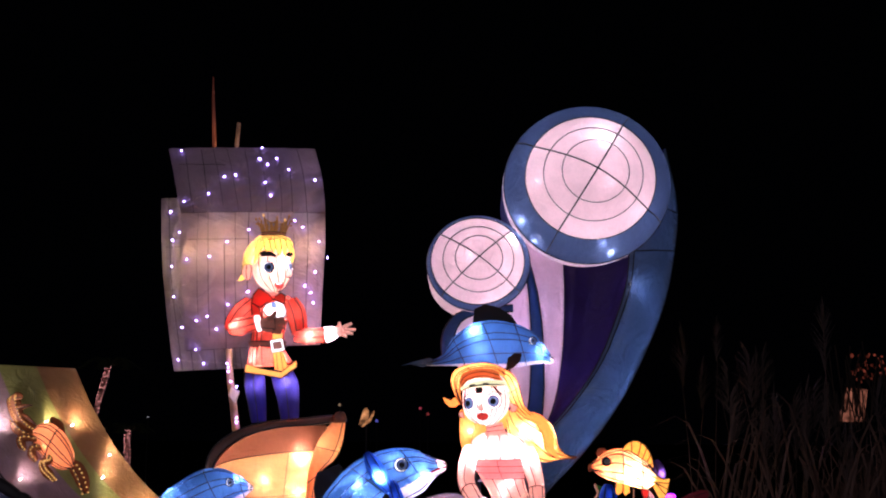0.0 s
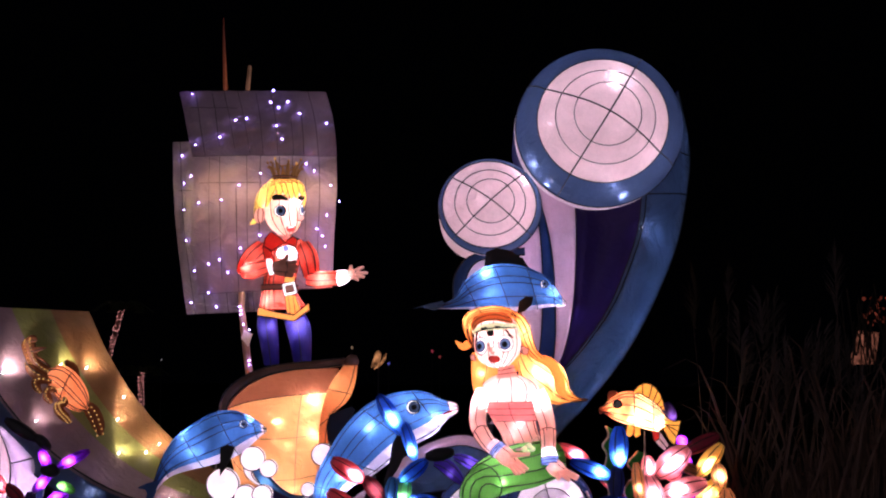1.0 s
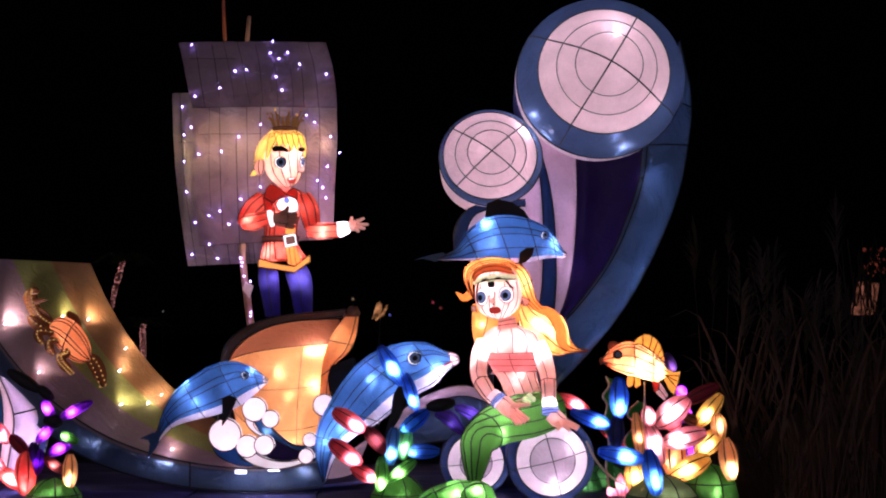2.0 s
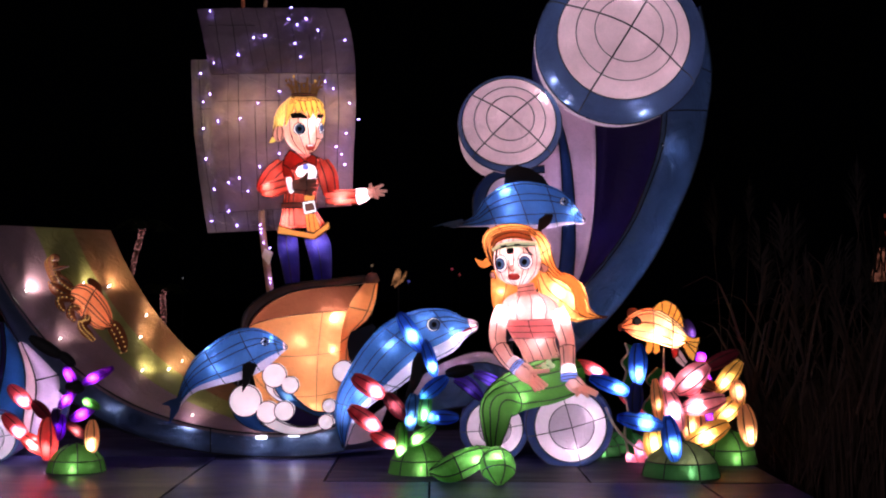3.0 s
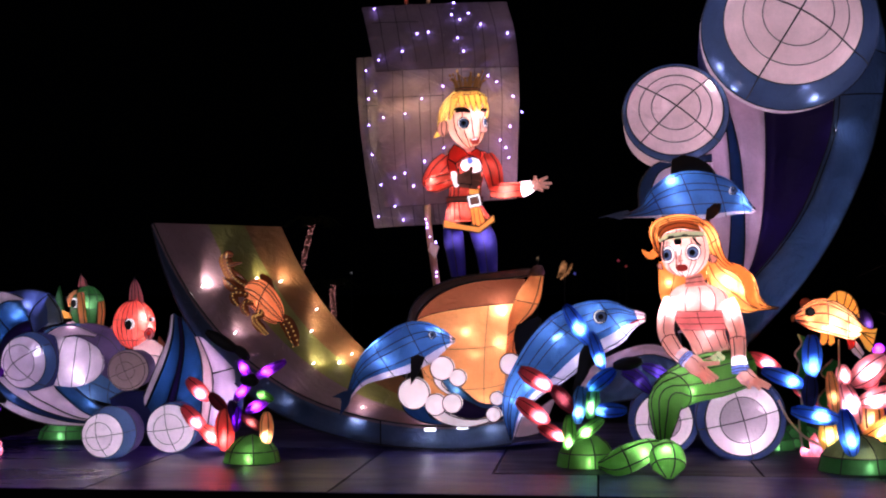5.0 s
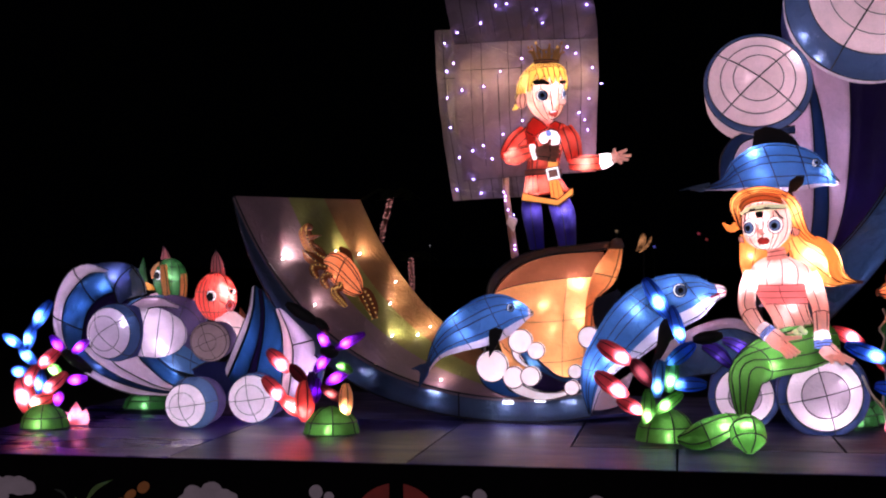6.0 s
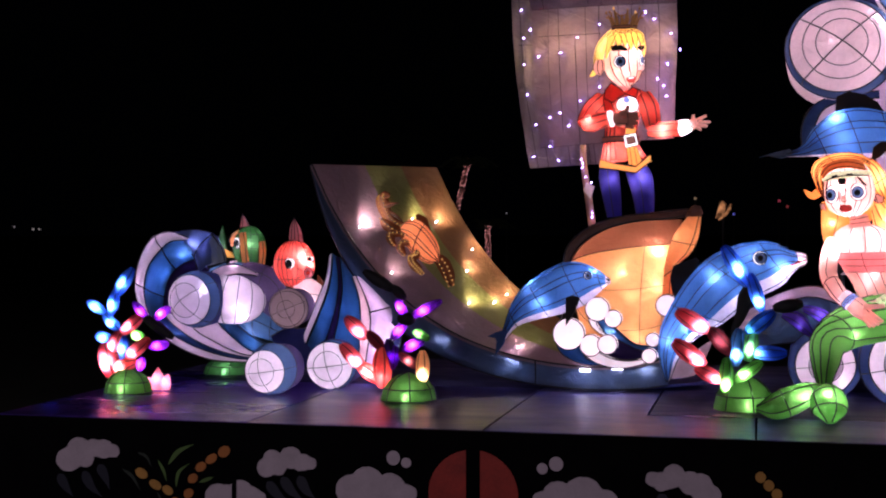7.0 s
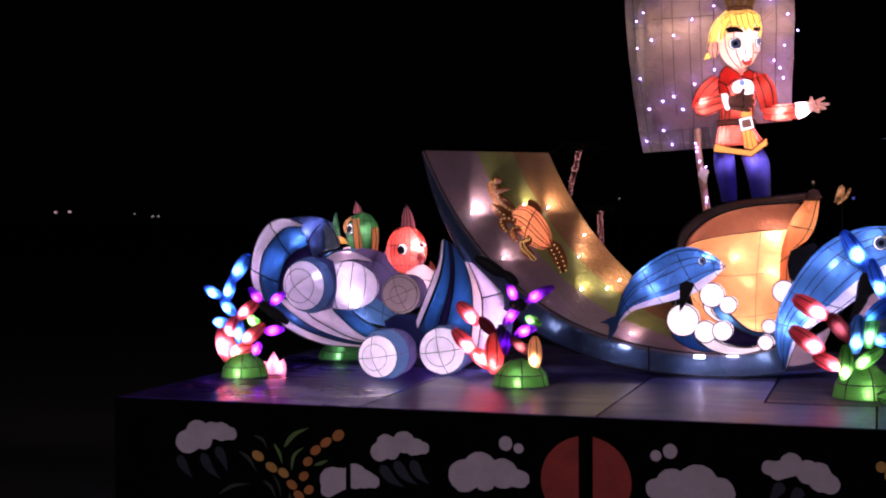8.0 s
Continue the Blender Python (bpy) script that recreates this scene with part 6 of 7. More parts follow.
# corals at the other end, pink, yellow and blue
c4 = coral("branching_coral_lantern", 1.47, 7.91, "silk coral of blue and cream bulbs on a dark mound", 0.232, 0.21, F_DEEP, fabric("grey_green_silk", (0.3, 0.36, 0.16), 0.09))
bulbs(c4, (7.75, 7.75), [(*ends, r, m, w, e, t) for ends, r, m, w, e, t in (
    (([(1.19, 1.52), (1.19, 1.28)]), 0.054, F_BULB, 0.07, 0.75, BLUE_T),
    (([(1.18, 1.30), (1.17, 1.10)]), 0.044, F_NAVY, 0, 0.5, BLUE_T),
    (([(0.91, 1.32), (1.15, 1.23)]), 0.044, F_BULB, 0.06, 0.7, BLUE_T),
    (([(1.07, 1.09), (1.34, 1.04)]), 0.05, F_BULB, 0.07, 0.6, BLUE_T),
    (([(1.36, 1.10), (1.41, 0.83)]), 0.054, F_BULB, 0.07, 0.65, BLUE_T))])
bulbs(c4, (7.95, 7.95), [(*ends, r, m, w, e, t) for ends, r, m, w, e, t in (
    (([(1.30, 1.02), (1.32, 0.83)]), 0.055, F_YELLOW, 0.040, 0.5, YEL_T),
    (([(1.32, 1.30), (1.35, 1.05)]), 0.034, F_PEACH, 0.005, 0.6, YEL_T))])
c5 = coral("branching_coral_lantern", 1.88, 8.55, "silk coral lantern of pink and yellow bulbs on a green mound", 0.2, 0.22)
bulbs(c5, (8.4, 8.4), [(*ends, r, m, w, e, t) for ends, r, m, w, e, t in (
    (([(1.45, 1.32), (1.47, 1.19)]), 0.045, F_PINK, 0.03, 0.5, RED_T),
    (([(1.45, 1.21), (1.54, 0.96)]), 0.06, F_PINK, 0.08, 0.5, RED_T),
    (([(1.51, 1.20), (1.71, 1.37)]), 0.075, F_PINK, 0.08, 0.45, RED_T),
    (([(1.55, 1.09), (1.82, 1.16)]), 0.062, F_PINK, 0.09, 0.3, RED_T),
    (([(1.57, 1.19), (1.66, 1.24)]), 0.05, F_PINK, 0.05, 0.5, RED_T),
    (([(1.69, 1.34), (1.91, 1.45)]), 0.045, F_UNLITRED, 0, 0.5, RED_T),
    (([(1.63, 1.14), (1.64, 0.87)]), 0.075, F_PEACH, 0.050, 0.7, YEL_T),
    (([(1.59, 0.87), (1.85, 1.00)]), 0.066, F_YELLOW, 0.060, 0.4, YEL_T),
    (([(1.78, 1.01), (1.95, 1.17)]), 0.062, F_YELLOW, 0.050, 0.35, YEL_T),
    (([(1.90, 1.27), (1.92, 1.13)]), 0.048, F_PEACH, 0.015, 0.5, YEL_T),
    (([(1.78, 1.19), (1.94, 1.39)]), 0.052, F_YELLOW, 0.040, 0.35, YEL_T),
    (([(1.95, 1.12), (1.99, 0.86)]), 0.056, F_PEACH, 0.045, 0.75, YEL_T),
    (([(1.66, 1.27), (1.80, 1.21)]), 0.034, F_BRONZE, 0, 0.5, YEL_T))], 0.045)
bulbs(c5, (8.55, 8.55), [(*ends, r, m, w, e, t) for ends, r, m, w, e, t in (
    (([(1.73, 1.32), (1.75, 1.20)]), 0.044, F_VIOLET, 0.05, 0.5, VIO_T),
    (([(1.76, 1.08), (1.78, 0.97)]), 0.055, F_VIOLET, 0.03, 0.5, VIO_T),
    (([(1.69, 1.43), (1.74, 1.38)]), 0.036, F_VIOLET, 0.05, 0.5, VIO_T),
    (([(1.62, 1.65), (1.67, 1.52)]), 0.034, F_PURPLE, 0.02, 0.7, VIO_T))])
c6 = coral("branching_coral_lantern", 1.1, 8.95, "silk coral lantern of red bulbs behind the rolled wave", 0.16, 0.16, F_DEEP, F_DEEP)
bulbs(c6, (8.8, 8.8), [(*ends, r, m, w, e, t) for ends, r, m, w, e, t in (
    (([(0.95, 1.36), (1.15, 1.26)]), 0.044, F_RED, 0.06, 0.6, RED_T),
    (([(1.22, 1.18), (1.33, 1.07)]), 0.034, F_RED, 0.01, 0.6, RED_T),
    (([(1.36, 1.03), (1.46, 1.01)]), 0.03, F_RED, 0.02, 0.6, RED_T))])

# seaweed with pale piping
weed = thing("seaweed_lantern", (1.4, 8.3, TOP), "dark green seaweed fronds edged with pale piping", "seaweed")
for k, ln in enumerate(([(1.17, 1.51), (1.19, 1.45), (1.15, 1.39), (1.18, 1.33), (1.15, 1.22), (1.19, 1.12), (1.17, 0.98), (1.19, 0.84)], [(1.37, 1.36), (1.30, 1.28), (1.35, 1.22), (1.28, 1.12), (1.33, 1.02), (1.29, 0.91), (1.32, 0.81)])):
    s = Shape()
    w = 0.06 if k else 0.05
    s.band(ln, [(p[0] + w, p[1] - 0.02) for p in ln], 8.15, 8.18, F_DEEP, 18, 4, 0.02, 0.01, edges=False)
    s.wire([Vector((p.x, 8.145, p.y)) for p in curve(ln, 20)], 0.007, M_PIPING)
    part("frond", s, weed)
s = Shape()
s.wire(curve([(1.06, 8.20, 1.11), (1.11, 8.15, 1.00), (1.20, 8.10, 0.90), (1.30, 8.05, 0.85)], 14), 0.008, M_PIPING, sides=6)
part("stem", s, weed, "bent pale tube")

# striped fish
own = thing("striped_fish_lantern", (1.3, 8.1, TOP), "orange and yellow silk fish lantern on a thin bent stand", "fish lantern", "fish lanterns")
s = Shape()
s.body([(1.136, 1.619), (1.177, 1.660), (1.232, 1.701), (1.287, 1.722), (1.342, 1.719), (1.404, 1.689), (1.465, 1.648), (1.513, 1.604), (1.551, 1.556)], [(1.140, 1.595), (1.184, 1.567), (1.235, 1.540), (1.287, 1.523), (1.342, 1.510), (1.403, 1.493), (1.465, 1.480), (1.506, 1.490), (1.547, 1.515)], 8.1, (0.6, 0.55, 0.4), F_PEACH, 26, 22,
       pick=lambda u, a: F_FISH if u < 0.45 else F_PEACH, ribs=(12, 18), lines=(2, 3, 5, 7, 9), r=0.0032)
s.piece(own, "body")
s.band([(1.332, 1.712), (1.362, 1.750), (1.407, 1.771), (1.458, 1.754), (1.496, 1.710), (1.516, 1.652), (1.520, 1.610)], [(1.342, 1.709), (1.369, 1.709), (1.400, 1.695), (1.431, 1.675), (1.465, 1.651), (1.492, 1.627), (1.513, 1.607)], 8.1, 8.08, F_FIN, 16, 5, 0.012, 0.02, ribs=(4, 7, 9, 11, 13), r=0.0035)
s.piece(own, "dorsal_fin")
s.band([(1.533, 1.563), (1.578, 1.542), (1.619, 1.549)], [(1.523, 1.484), (1.547, 1.432), (1.581, 1.398)], 8.09, 8.1, F_FIN, 10, 6, 0.012, 0.02, r=0.0035)
for q in [(1.616, 8.070, 1.516), (1.613, 8.070, 1.475), (1.599, 8.070, 1.437)]:
    s.wire([(1.524, 8.070, 1.522), q], 0.003)
s.piece(own, "tail_fin")
for pts in ([(1.284, 1.523), (1.322, 1.513), (1.328, 1.469), (1.294, 1.445), (1.274, 1.462)], [(1.328, 1.513), (1.362, 1.503), (1.366, 1.462), (1.335, 1.442), (1.318, 1.469)]):
    s.slab(pts, 8.02, 8.04, F_FIN, edge=0.0032)
    s.piece(own, "side_fin")
s.slab([(1.435, 1.482), (1.483, 1.475), (1.476, 1.434), (1.449, 1.420)], 8.04, 8.06, F_CORAL, edge=0.003)
s.piece(own, "side_fin")
s.body([(1.482, 1.487), (1.509, 1.460), (1.547, 1.398)], [(1.458, 1.459), (1.478, 1.405), (1.523, 1.364)], 8.11, 0.4, F_PINKISH, 8, 12, lines=(3,))
s.piece(own, "tail_base")
s.body([(1.186, 1.697), (1.200, 1.721), (1.234, 1.725)], [(1.193, 1.669), (1.221, 1.683), (1.255, 1.708)], 8.17, 0.4, F_RUST, 8, 12)
s.piece(own, "ear_fin")
(a, b) = (1.222, 1.645)
for q, m, o in ((0.026, M_BLACK, 0.0), (0.018, solid("grey_eye", (0.2, 0.25, 0.25), 0.5), 0.004)):
    s.slab([(a + q * math.cos(t), b + q * math.sin(t)) for t in (i * math.tau / 18 for i in range(18))], 7.985 - o, 8.03, m)
s.piece(own, "eye")
s.blob((1.136, 8.100, 1.605), (0.013, 0.02, 0.024), F_RUST, seg=8, n=5)
s.wire([(1.135, 8.070, 1.599), (1.175, 8.040, 1.586), (1.213, 8.020, 1.577)], 0.003)
s.piece(own, "mouth")
s.wire(curve([(1.40, 8.10, 1.48), (1.40, 8.10, 1.36), (1.38, 8.05, 1.20), (1.36, 8.00, 0.78)], 12), 0.006, M_PIPING, sides=6)
s.piece(own, "stand")
for p, w in zip([(1.35, 8.07, 1.57), (1.48, 8.08, 1.54), (1.24, 8.08, 1.59), (1.41, 8.09, 1.62)], (0.22, 0.2, 0.1, 0.1)):
    bulb_light(*p, w, (1, 0.9, 0.75))

# ---------- wave group with two fish ----------
lw = thing("swirling_wave_lantern", (-3.2, 8.7, TOP), "blue and white silk wave lantern with swirling bands and rolled ends", "lantern")
LY = 8.75


def lband(a, b, m, y0=LY, y1=LY, bulge=0.03, n=18, ribs=()):
    s = Shape()
    s.band(a, b, y0, y1, m, n, 5, bulge, 0.03, ribs=ribs)
    part("panel", s, lw)


o1 = [(-3.93, 1.73), (-4.08, 1.78), (-4.22, 1.73), (-4.31, 1.59), (-4.35, 1.40), (-4.32, 1.26), (-4.26, 1.16)]
o2 = [(-3.95, 1.72), (-4.07, 1.71), (-4.16, 1.64), (-4.25, 1.52), (-4.28, 1.36), (-4.26, 1.24), (-4.23, 1.17)]
o3 = [(-3.87, 1.59), (-3.99, 1.56), (-4.09, 1.49), (-4.14, 1.40), (-4.16, 1.30), (-4.17, 1.23), (-4.18, 1.19)]
o4 = [(-3.84, 1.50), (-3.92, 1.48), (-3.99, 1.44), (-4.03, 1.38), (-4.05, 1.30), (-4.04, 1.24), (-4.01, 1.18)]
lband(o1, o2, F_WHITE, 8.72, 8.72, ribs=(5, 11))
lband(o2, o3, F_AZURE, 8.72, 8.8, ribs=(5, 11))
lband(o3, o4, F_PURPLE, 8.8, 8.85)
lband([(-4.028, 1.784), (-3.914, 1.792), (-3.800, 1.768), (-3.741, 1.696), (-3.716, 1.589)], [(-4.007, 1.736), (-3.952, 1.648), (-3.914, 1.601), (-3.893, 1.537), (-3.876, 1.489)], F_HOOD, 8.80, 8.76, 0.07, ribs=(9,))
lband([(-3.775, 1.752), (-3.733, 1.700), (-3.699, 1.649), (-3.682, 1.570)], [(-3.858, 1.530), (-3.808, 1.530), (-3.749, 1.542), (-3.699, 1.558)], F_SAGE, 8.77, 8.74, 0.02)
bulb_light(-3.792, 8.860, 1.628, 0.22, WHITE)
bulb_light(-3.916, 8.900, 1.727, 0.2, WHITE)
lband([(-3.788, 1.484), (-3.683, 1.539), (-3.557, 1.540), (-3.431, 1.485)], [(-3.742, 1.425), (-3.624, 1.469), (-3.515, 1.482), (-3.407, 1.470)], F_DRUM, 8.74, 8.68, 0.02)
u1 = [(-4.24, 1.17), (-4.12, 1.04), (-3.95, 0.94), (-3.75, 0.88), (-3.56, 0.87), (-3.41, 0.87)]
u2 = [(-4.20, 1.18), (-4.07, 1.07), (-3.90, 0.98), (-3.71, 0.92), (-3.54, 0.89), (-3.41, 0.89)]
u3 = [(-4.12, 1.20), (-4.01, 1.10), (-3.84, 1.00), (-3.67, 0.94), (-3.52, 0.91), (-3.41, 0.90)]
u4 = [(-3.94, 1.18), (-3.86, 1.08), (-3.73, 1.01), (-3.60, 0.95), (-3.50, 0.92), (-3.41, 0.91)]
u5 = [(-3.71, 1.17), (-3.67, 1.11), (-3.60, 1.05), (-3.54, 1.00), (-3.48, 0.96), (-3.41, 0.93)]
u6 = [(-3.64, 1.25), (-3.60, 1.17), (-3.54, 1.11), (-3.46, 1.05), (-3.39, 1.01), (-3.33, 0.99)]
for a, b, m in ((u1, u2, F_WHITE), (u2, u3, F_BLUE), (u3, u4, F_WHITE), (u4, u5, F_WHITE), (u5, u6, F_AZURE)):
    lband(a, b, m, 8.68, 8.7, 0.02)
# Closing panel added to keep the wave's bulbs from shining on the floor.
s = Shape()
rim_line = curve(o1[:-1] + u1, 36)
s.grid([[Vector((q.x, y, q.y)) for y in (8.725, 8.84, 8.96, 9.08)] for q in rim_line], F_NAVY)
s.grid([[Vector((q.x, y, q.y)) for y in (9.08, 8.96, 8.84, 8.725)] for q in [p + (Vector((-3.25, 1.35)) - p).normalized() * 0.012 for p in rim_line]], F_NAVY)
part("side_panel", s, lw, "navy silk panel added to shield the floor from the bulbs")
c1, c2, c3 = (-3.80, 1.31), (-3.48, 1.31), (-3.09, 1.26)
drum_parts(lw, c1, 8.55, 0.196, 0.172, 0.2, 0.2, (40, 130), (F_DRUM, F_BLUE, F_BLUE, F_NAVY), turn=-10, rings=(0.71,), rim=False)
s = Shape()
s.sweep([(-3.819, 8.740, 1.316), (-3.675, 8.720, 1.306), (-3.565, 8.740, 1.294), (-3.489, 8.800, 1.284), (-3.482, 8.880, 1.280)], [0.15, 0.172, 0.17, 0.125, 0.03], F_WHITE, 22, 22, ribs=(7, 10, 13, 16), lines=(5,), r=0.0032)
part("puff", s, lw, "white ribbed silk roll with a rounded end")
s = Shape()
s.body([(-3.91, 1.48), (-3.77, 1.54), (-3.53, 1.56), (-3.36, 1.51), (-3.28, 1.38), (-3.28, 1.18)], [(-3.71, 1.18), (-3.67, 1.14), (-3.58, 1.06), (-3.47, 1.02), (-3.37, 1.00), (-3.30, 1.02)], 8.9, 0.5, F_AZURE, 18, 18, pick=lambda u, a: F_PLUM if a < 0.24 and u > 0.3 else F_AZURE, ribs=(5, 9, 13), lines=(2, 4, 6))
part("wave_body", s, lw, "slate violet silk wave back")
drum_parts(lw, c3, 8.45, 0.133, 0.119, 0.1, 0.3, (20, 110), (F_DUSK, F_DUSK, F_DUSK, F_PLUM), turn=8, rings=(0.5,), rim=False)
for p, w in zip([(-4.00, 8.82, 1.66), (-4.18, 8.80, 1.50), (-4.29, 8.80, 1.42), (-3.86, 8.60, 1.27), (-3.90, 8.60, 1.35), (-3.50, 8.65, 1.19), (-3.58, 8.65, 1.35), (-3.53, 8.62, 1.25), (-3.43, 8.90, 1.34), (-3.51, 8.90, 1.09), (-3.86, 8.90, 1.66)], (0.45, 0.4, 0.4, 0.14, 0.11, 0.1, 0.07, 0.06, 0.15, 0.14, 0.5)):
    bulb_light(*p, w, (0.97, 0.83, 1.0))
for p, w in zip([(-4.13, 8.84, 1.12), (-3.92, 8.84, 1.04), (-3.70, 8.84, 1.01), (-3.53, 8.84, 1.04)], (1.6, 1.4, 1.4, 1.2)):
    beam(*p, w, (0.97, 0.83, 1.0), 120)

# finned wave next to it
fw = thing("finned_wave_lantern", (-2.55, 8.75, TOP), "pointed blue and white silk wave lantern like a fin", "lantern")
cs = [[(-2.837, 1.615), (-2.861, 1.470), (-2.925, 1.317), (-3.024, 1.080)], [(-2.817, 1.630), (-2.829, 1.482), (-2.877, 1.310), (-3.008, 1.012)], [(-2.781, 1.608), (-2.765, 1.427), (-2.792, 1.237), (-2.899, 0.926)], [(-2.757, 1.608), (-2.737, 1.427), (-2.757, 1.238), (-2.828, 0.897)],
      [(-2.667, 1.472), (-2.623, 1.333), (-2.612, 1.164), (-2.627, 0.900)], [(-2.653, 1.479), (-2.579, 1.314), (-2.551, 1.163), (-2.590, 0.868)], [(-2.640, 1.454), (-2.463, 1.311), (-2.396, 1.217), (-2.463, 0.864)]]
for k, m in enumerate((F_WHITE, F_AZURE, F_PURPLE, F_AZURE, F_PINKISH, F_DRUM)):
    s = Shape()
    y0, y1 = ((8.57, 8.56), (8.58, 8.54), (8.54, 8.53), (8.53, 8.54), (8.54, 8.57), (8.57, 8.7))[k]
    s.band(cs[k], cs[k + 1], y0, y1, m, 16, 4, 0.015, 0.02, ribs=(8,) if k == 5 else ())
    part("panel", s, fw)
s = Shape()
s.band([(-3.349, 1.039), (-3.233, 1.100), (-3.135, 1.101), (-3.020, 1.102)], [(-3.217, 0.865), (-3.122, 0.843), (-3.053, 0.828), (-2.938, 0.807)], 8.8, 8.74, F_NAVY, 12, 5, 0.03, 0.02)
part("foot_panel", s, fw, "dark navy silk at the foot")
s = Shape()
s.band(cs[0], cs[-1], 8.9, 8.9, F_NAVY, 16, 4, 0, 0.02)
part("back_panel", s, fw)
for p, w in zip([(-2.77, 8.72, 1.04), (-2.66, 8.72, 1.20), (-2.86, 8.72, 1.27), (-2.51, 8.76, 1.08), (-2.61, 8.70, 0.97)], (1.15, 0.85, 0.7, 0.9, 0.75)):
    bulb_light(*p, w, (0.95, 0.86, 1.0))
bulb_light(c3[0], 8.52, c3[1] - 0.05, 0.09)

# rolls on the floor
for cx, y, ro, ri, turn, back, off in ((-3.05, 8.05, 0.165, 0.137, -3, 0.16, (-0.028, -0.012)), (-2.765, 8.4, 0.164, 0.156, 4, 0.5, (0.0, 0.0))):
    t = thing("wave_roll_lantern", (cx, y, TOP), "short rolled wave lantern with white round face and blue barrel", "lantern", "wave rolls")
    drum_parts(t, (cx, TOP + ro), y, ro, ri, 0.16, back, (10, 105), (F_WHITE, F_BLUE, F_BLUE, F_PURPLE), turn=turn, rings=(0.6,), rim=False, shift=off)
    for dx, dz, w in ((0.03, 0.05, 0.11), (-0.04, -0.05, 0.1), (0.05, -0.03, 0.1)):
        bulb_light(cx + dx, y + 0.02, TOP + ro + dz, w, (1, 0.9, 0.95))

# red fish
own = thing("red_fish_lantern", (-2.95, 8.95, TOP), "round red silk fish lantern with a pointed top fin", "fish lantern", "fish lanterns")
s = Shape()
s.blob((-3.228, 8.95, 1.545), (0.145, 0.16, 0.172), F_CORAL, seg=24, n=14, lines=(12, 14, 16, 17, 18, 19, 20, 22), ribs=(6, 10))
s.piece(own, "body")
s.body([(-3.27, 1.69), (-3.26, 1.80), (-3.23, 1.88)], [(-3.16, 1.70), (-3.18, 1.79), (-3.23, 1.88)], 8.95, 0.4, F_PINK, 10, 12, lines=(2, 3, 4))
s.piece(own, "top_fin")
for (ex, ez), q, ey in zip([(-3.205, 1.555), (-3.072, 1.585)], (0.03, 0.012), (8.775, 8.835)):
    s.slab([(ex + q * math.cos(a), ez + q * 1.25 * math.sin(a)) for a in (i * math.tau / 18 for i in range(18))], ey, ey + 0.045, M_EYE, edge=0.002)
    s.slab([(ex - q * 0.08 + q * 0.84 * math.cos(a), ez - q * 0.12 + q * 1.05 * math.sin(a)) for a in (i * math.tau / 18 for i in range(18))], ey - 0.005, ey + 0.04, M_BLACK)
    s.piece(own, "eye")
s.blob((-3.077, 8.82, 1.489), (0.036, 0.034, 0.04), F_PINK, seg=14, n=8, lines=(9, 11, 13))
s.slab([(p.x, p.z) for p in ring((-3.068, 1.489), 0.015, 0.014, 0, 14)], 8.782, 8.82, F_CORAL, edge=0.002)
s.piece(own, "mouth")
for dx, dz in ((-0.075, 0.03), (-0.07, -0.035), (-0.02, 0.075), (0.02, 0.07)):
    s.wire([(-3.077 + dx * q, 8.80 + 0.012 * q, 1.489 + dz * q) for q in (0.45, 0.75, 1.05)], 0.0022, M_WIRE)
    s.piece(own, "crease")
s.body([(-3.215, 1.42), (-3.10, 1.45), (-3.01, 1.40)], [(-3.19, 1.27), (-3.13, 1.235), (-3.02, 1.26)], 8.9, 0.4, F_PINKISH, 10, 12, lines=(3, 5, 7))
s.piece(own, "belly")
s.slab([(-3.35, 1.57), (-3.40, 1.54), (-3.43, 1.50), (-3.38, 1.43), (-3.33, 1.46)], 8.97, 8.99, F_PINK, edge=0.002)
s.piece(own, "side_fin")
s.slab([(-3.05, 1.47), (-3.01, 1.42), (-3.00, 1.37), (-3.06, 1.41)], 8.94, 8.96, F_RUST, edge=0.002)
s.piece(own, "side_fin")
s.wire([(-3.21, 8.95, 1.30), (-3.21, 8.95, 0.85), (-3.21, 8.95, 0.71)], 0.012, M_WIRE, sides=6)
s.piece(own, "stand")
for p, w in zip([(-3.15, 8.86, 1.57), (-3.30, 8.95, 1.50), (-3.13, 8.90, 1.32)], (0.1, 0.07, 0.1)):
    bulb_light(*p, w, (1, 0.85, 0.8))
bulb_light(-3.102, 8.84, 1.56, 0.05, (1, 0.85, 0.8), 0.01)

# green fish
own = thing("green_fish_lantern", (-3.3, 9.05, TOP), "green silk fish lantern with orange stripes and red top fin", "fish lantern", "fish lanterns")
s = Shape()
s.blob((-3.607, 9.05, 1.655), (0.118, 0.14, 0.165), F_DEEP, seg=24, n=14, lines=(13, 15, 18, 20, 22), ribs=(4, 7))
s.piece(own, "body")
s.body([(-3.66, 1.81), (-3.65, 1.86), (-3.64, 1.91)], [(-3.59, 1.82), (-3.61, 1.87), (-3.64, 1.90)], 9.0, 0.4, F_PINK, 8, 10, lines=(2, 4))
s.piece(own, "top_fin")
for pts, y in (([(-3.623, 1.767), (-3.589, 1.775), (-3.572, 1.667), (-3.564, 1.555), (-3.597, 1.543), (-3.614, 1.647)], 8.885), ([(-3.479, 1.703), (-3.453, 1.711), (-3.445, 1.627), (-3.457, 1.527), (-3.483, 1.535)], 8.91)):
    s.slab(pts, y, y + 0.05, F_PEACH, edge=0.003)
    s.piece(own, "stripe")
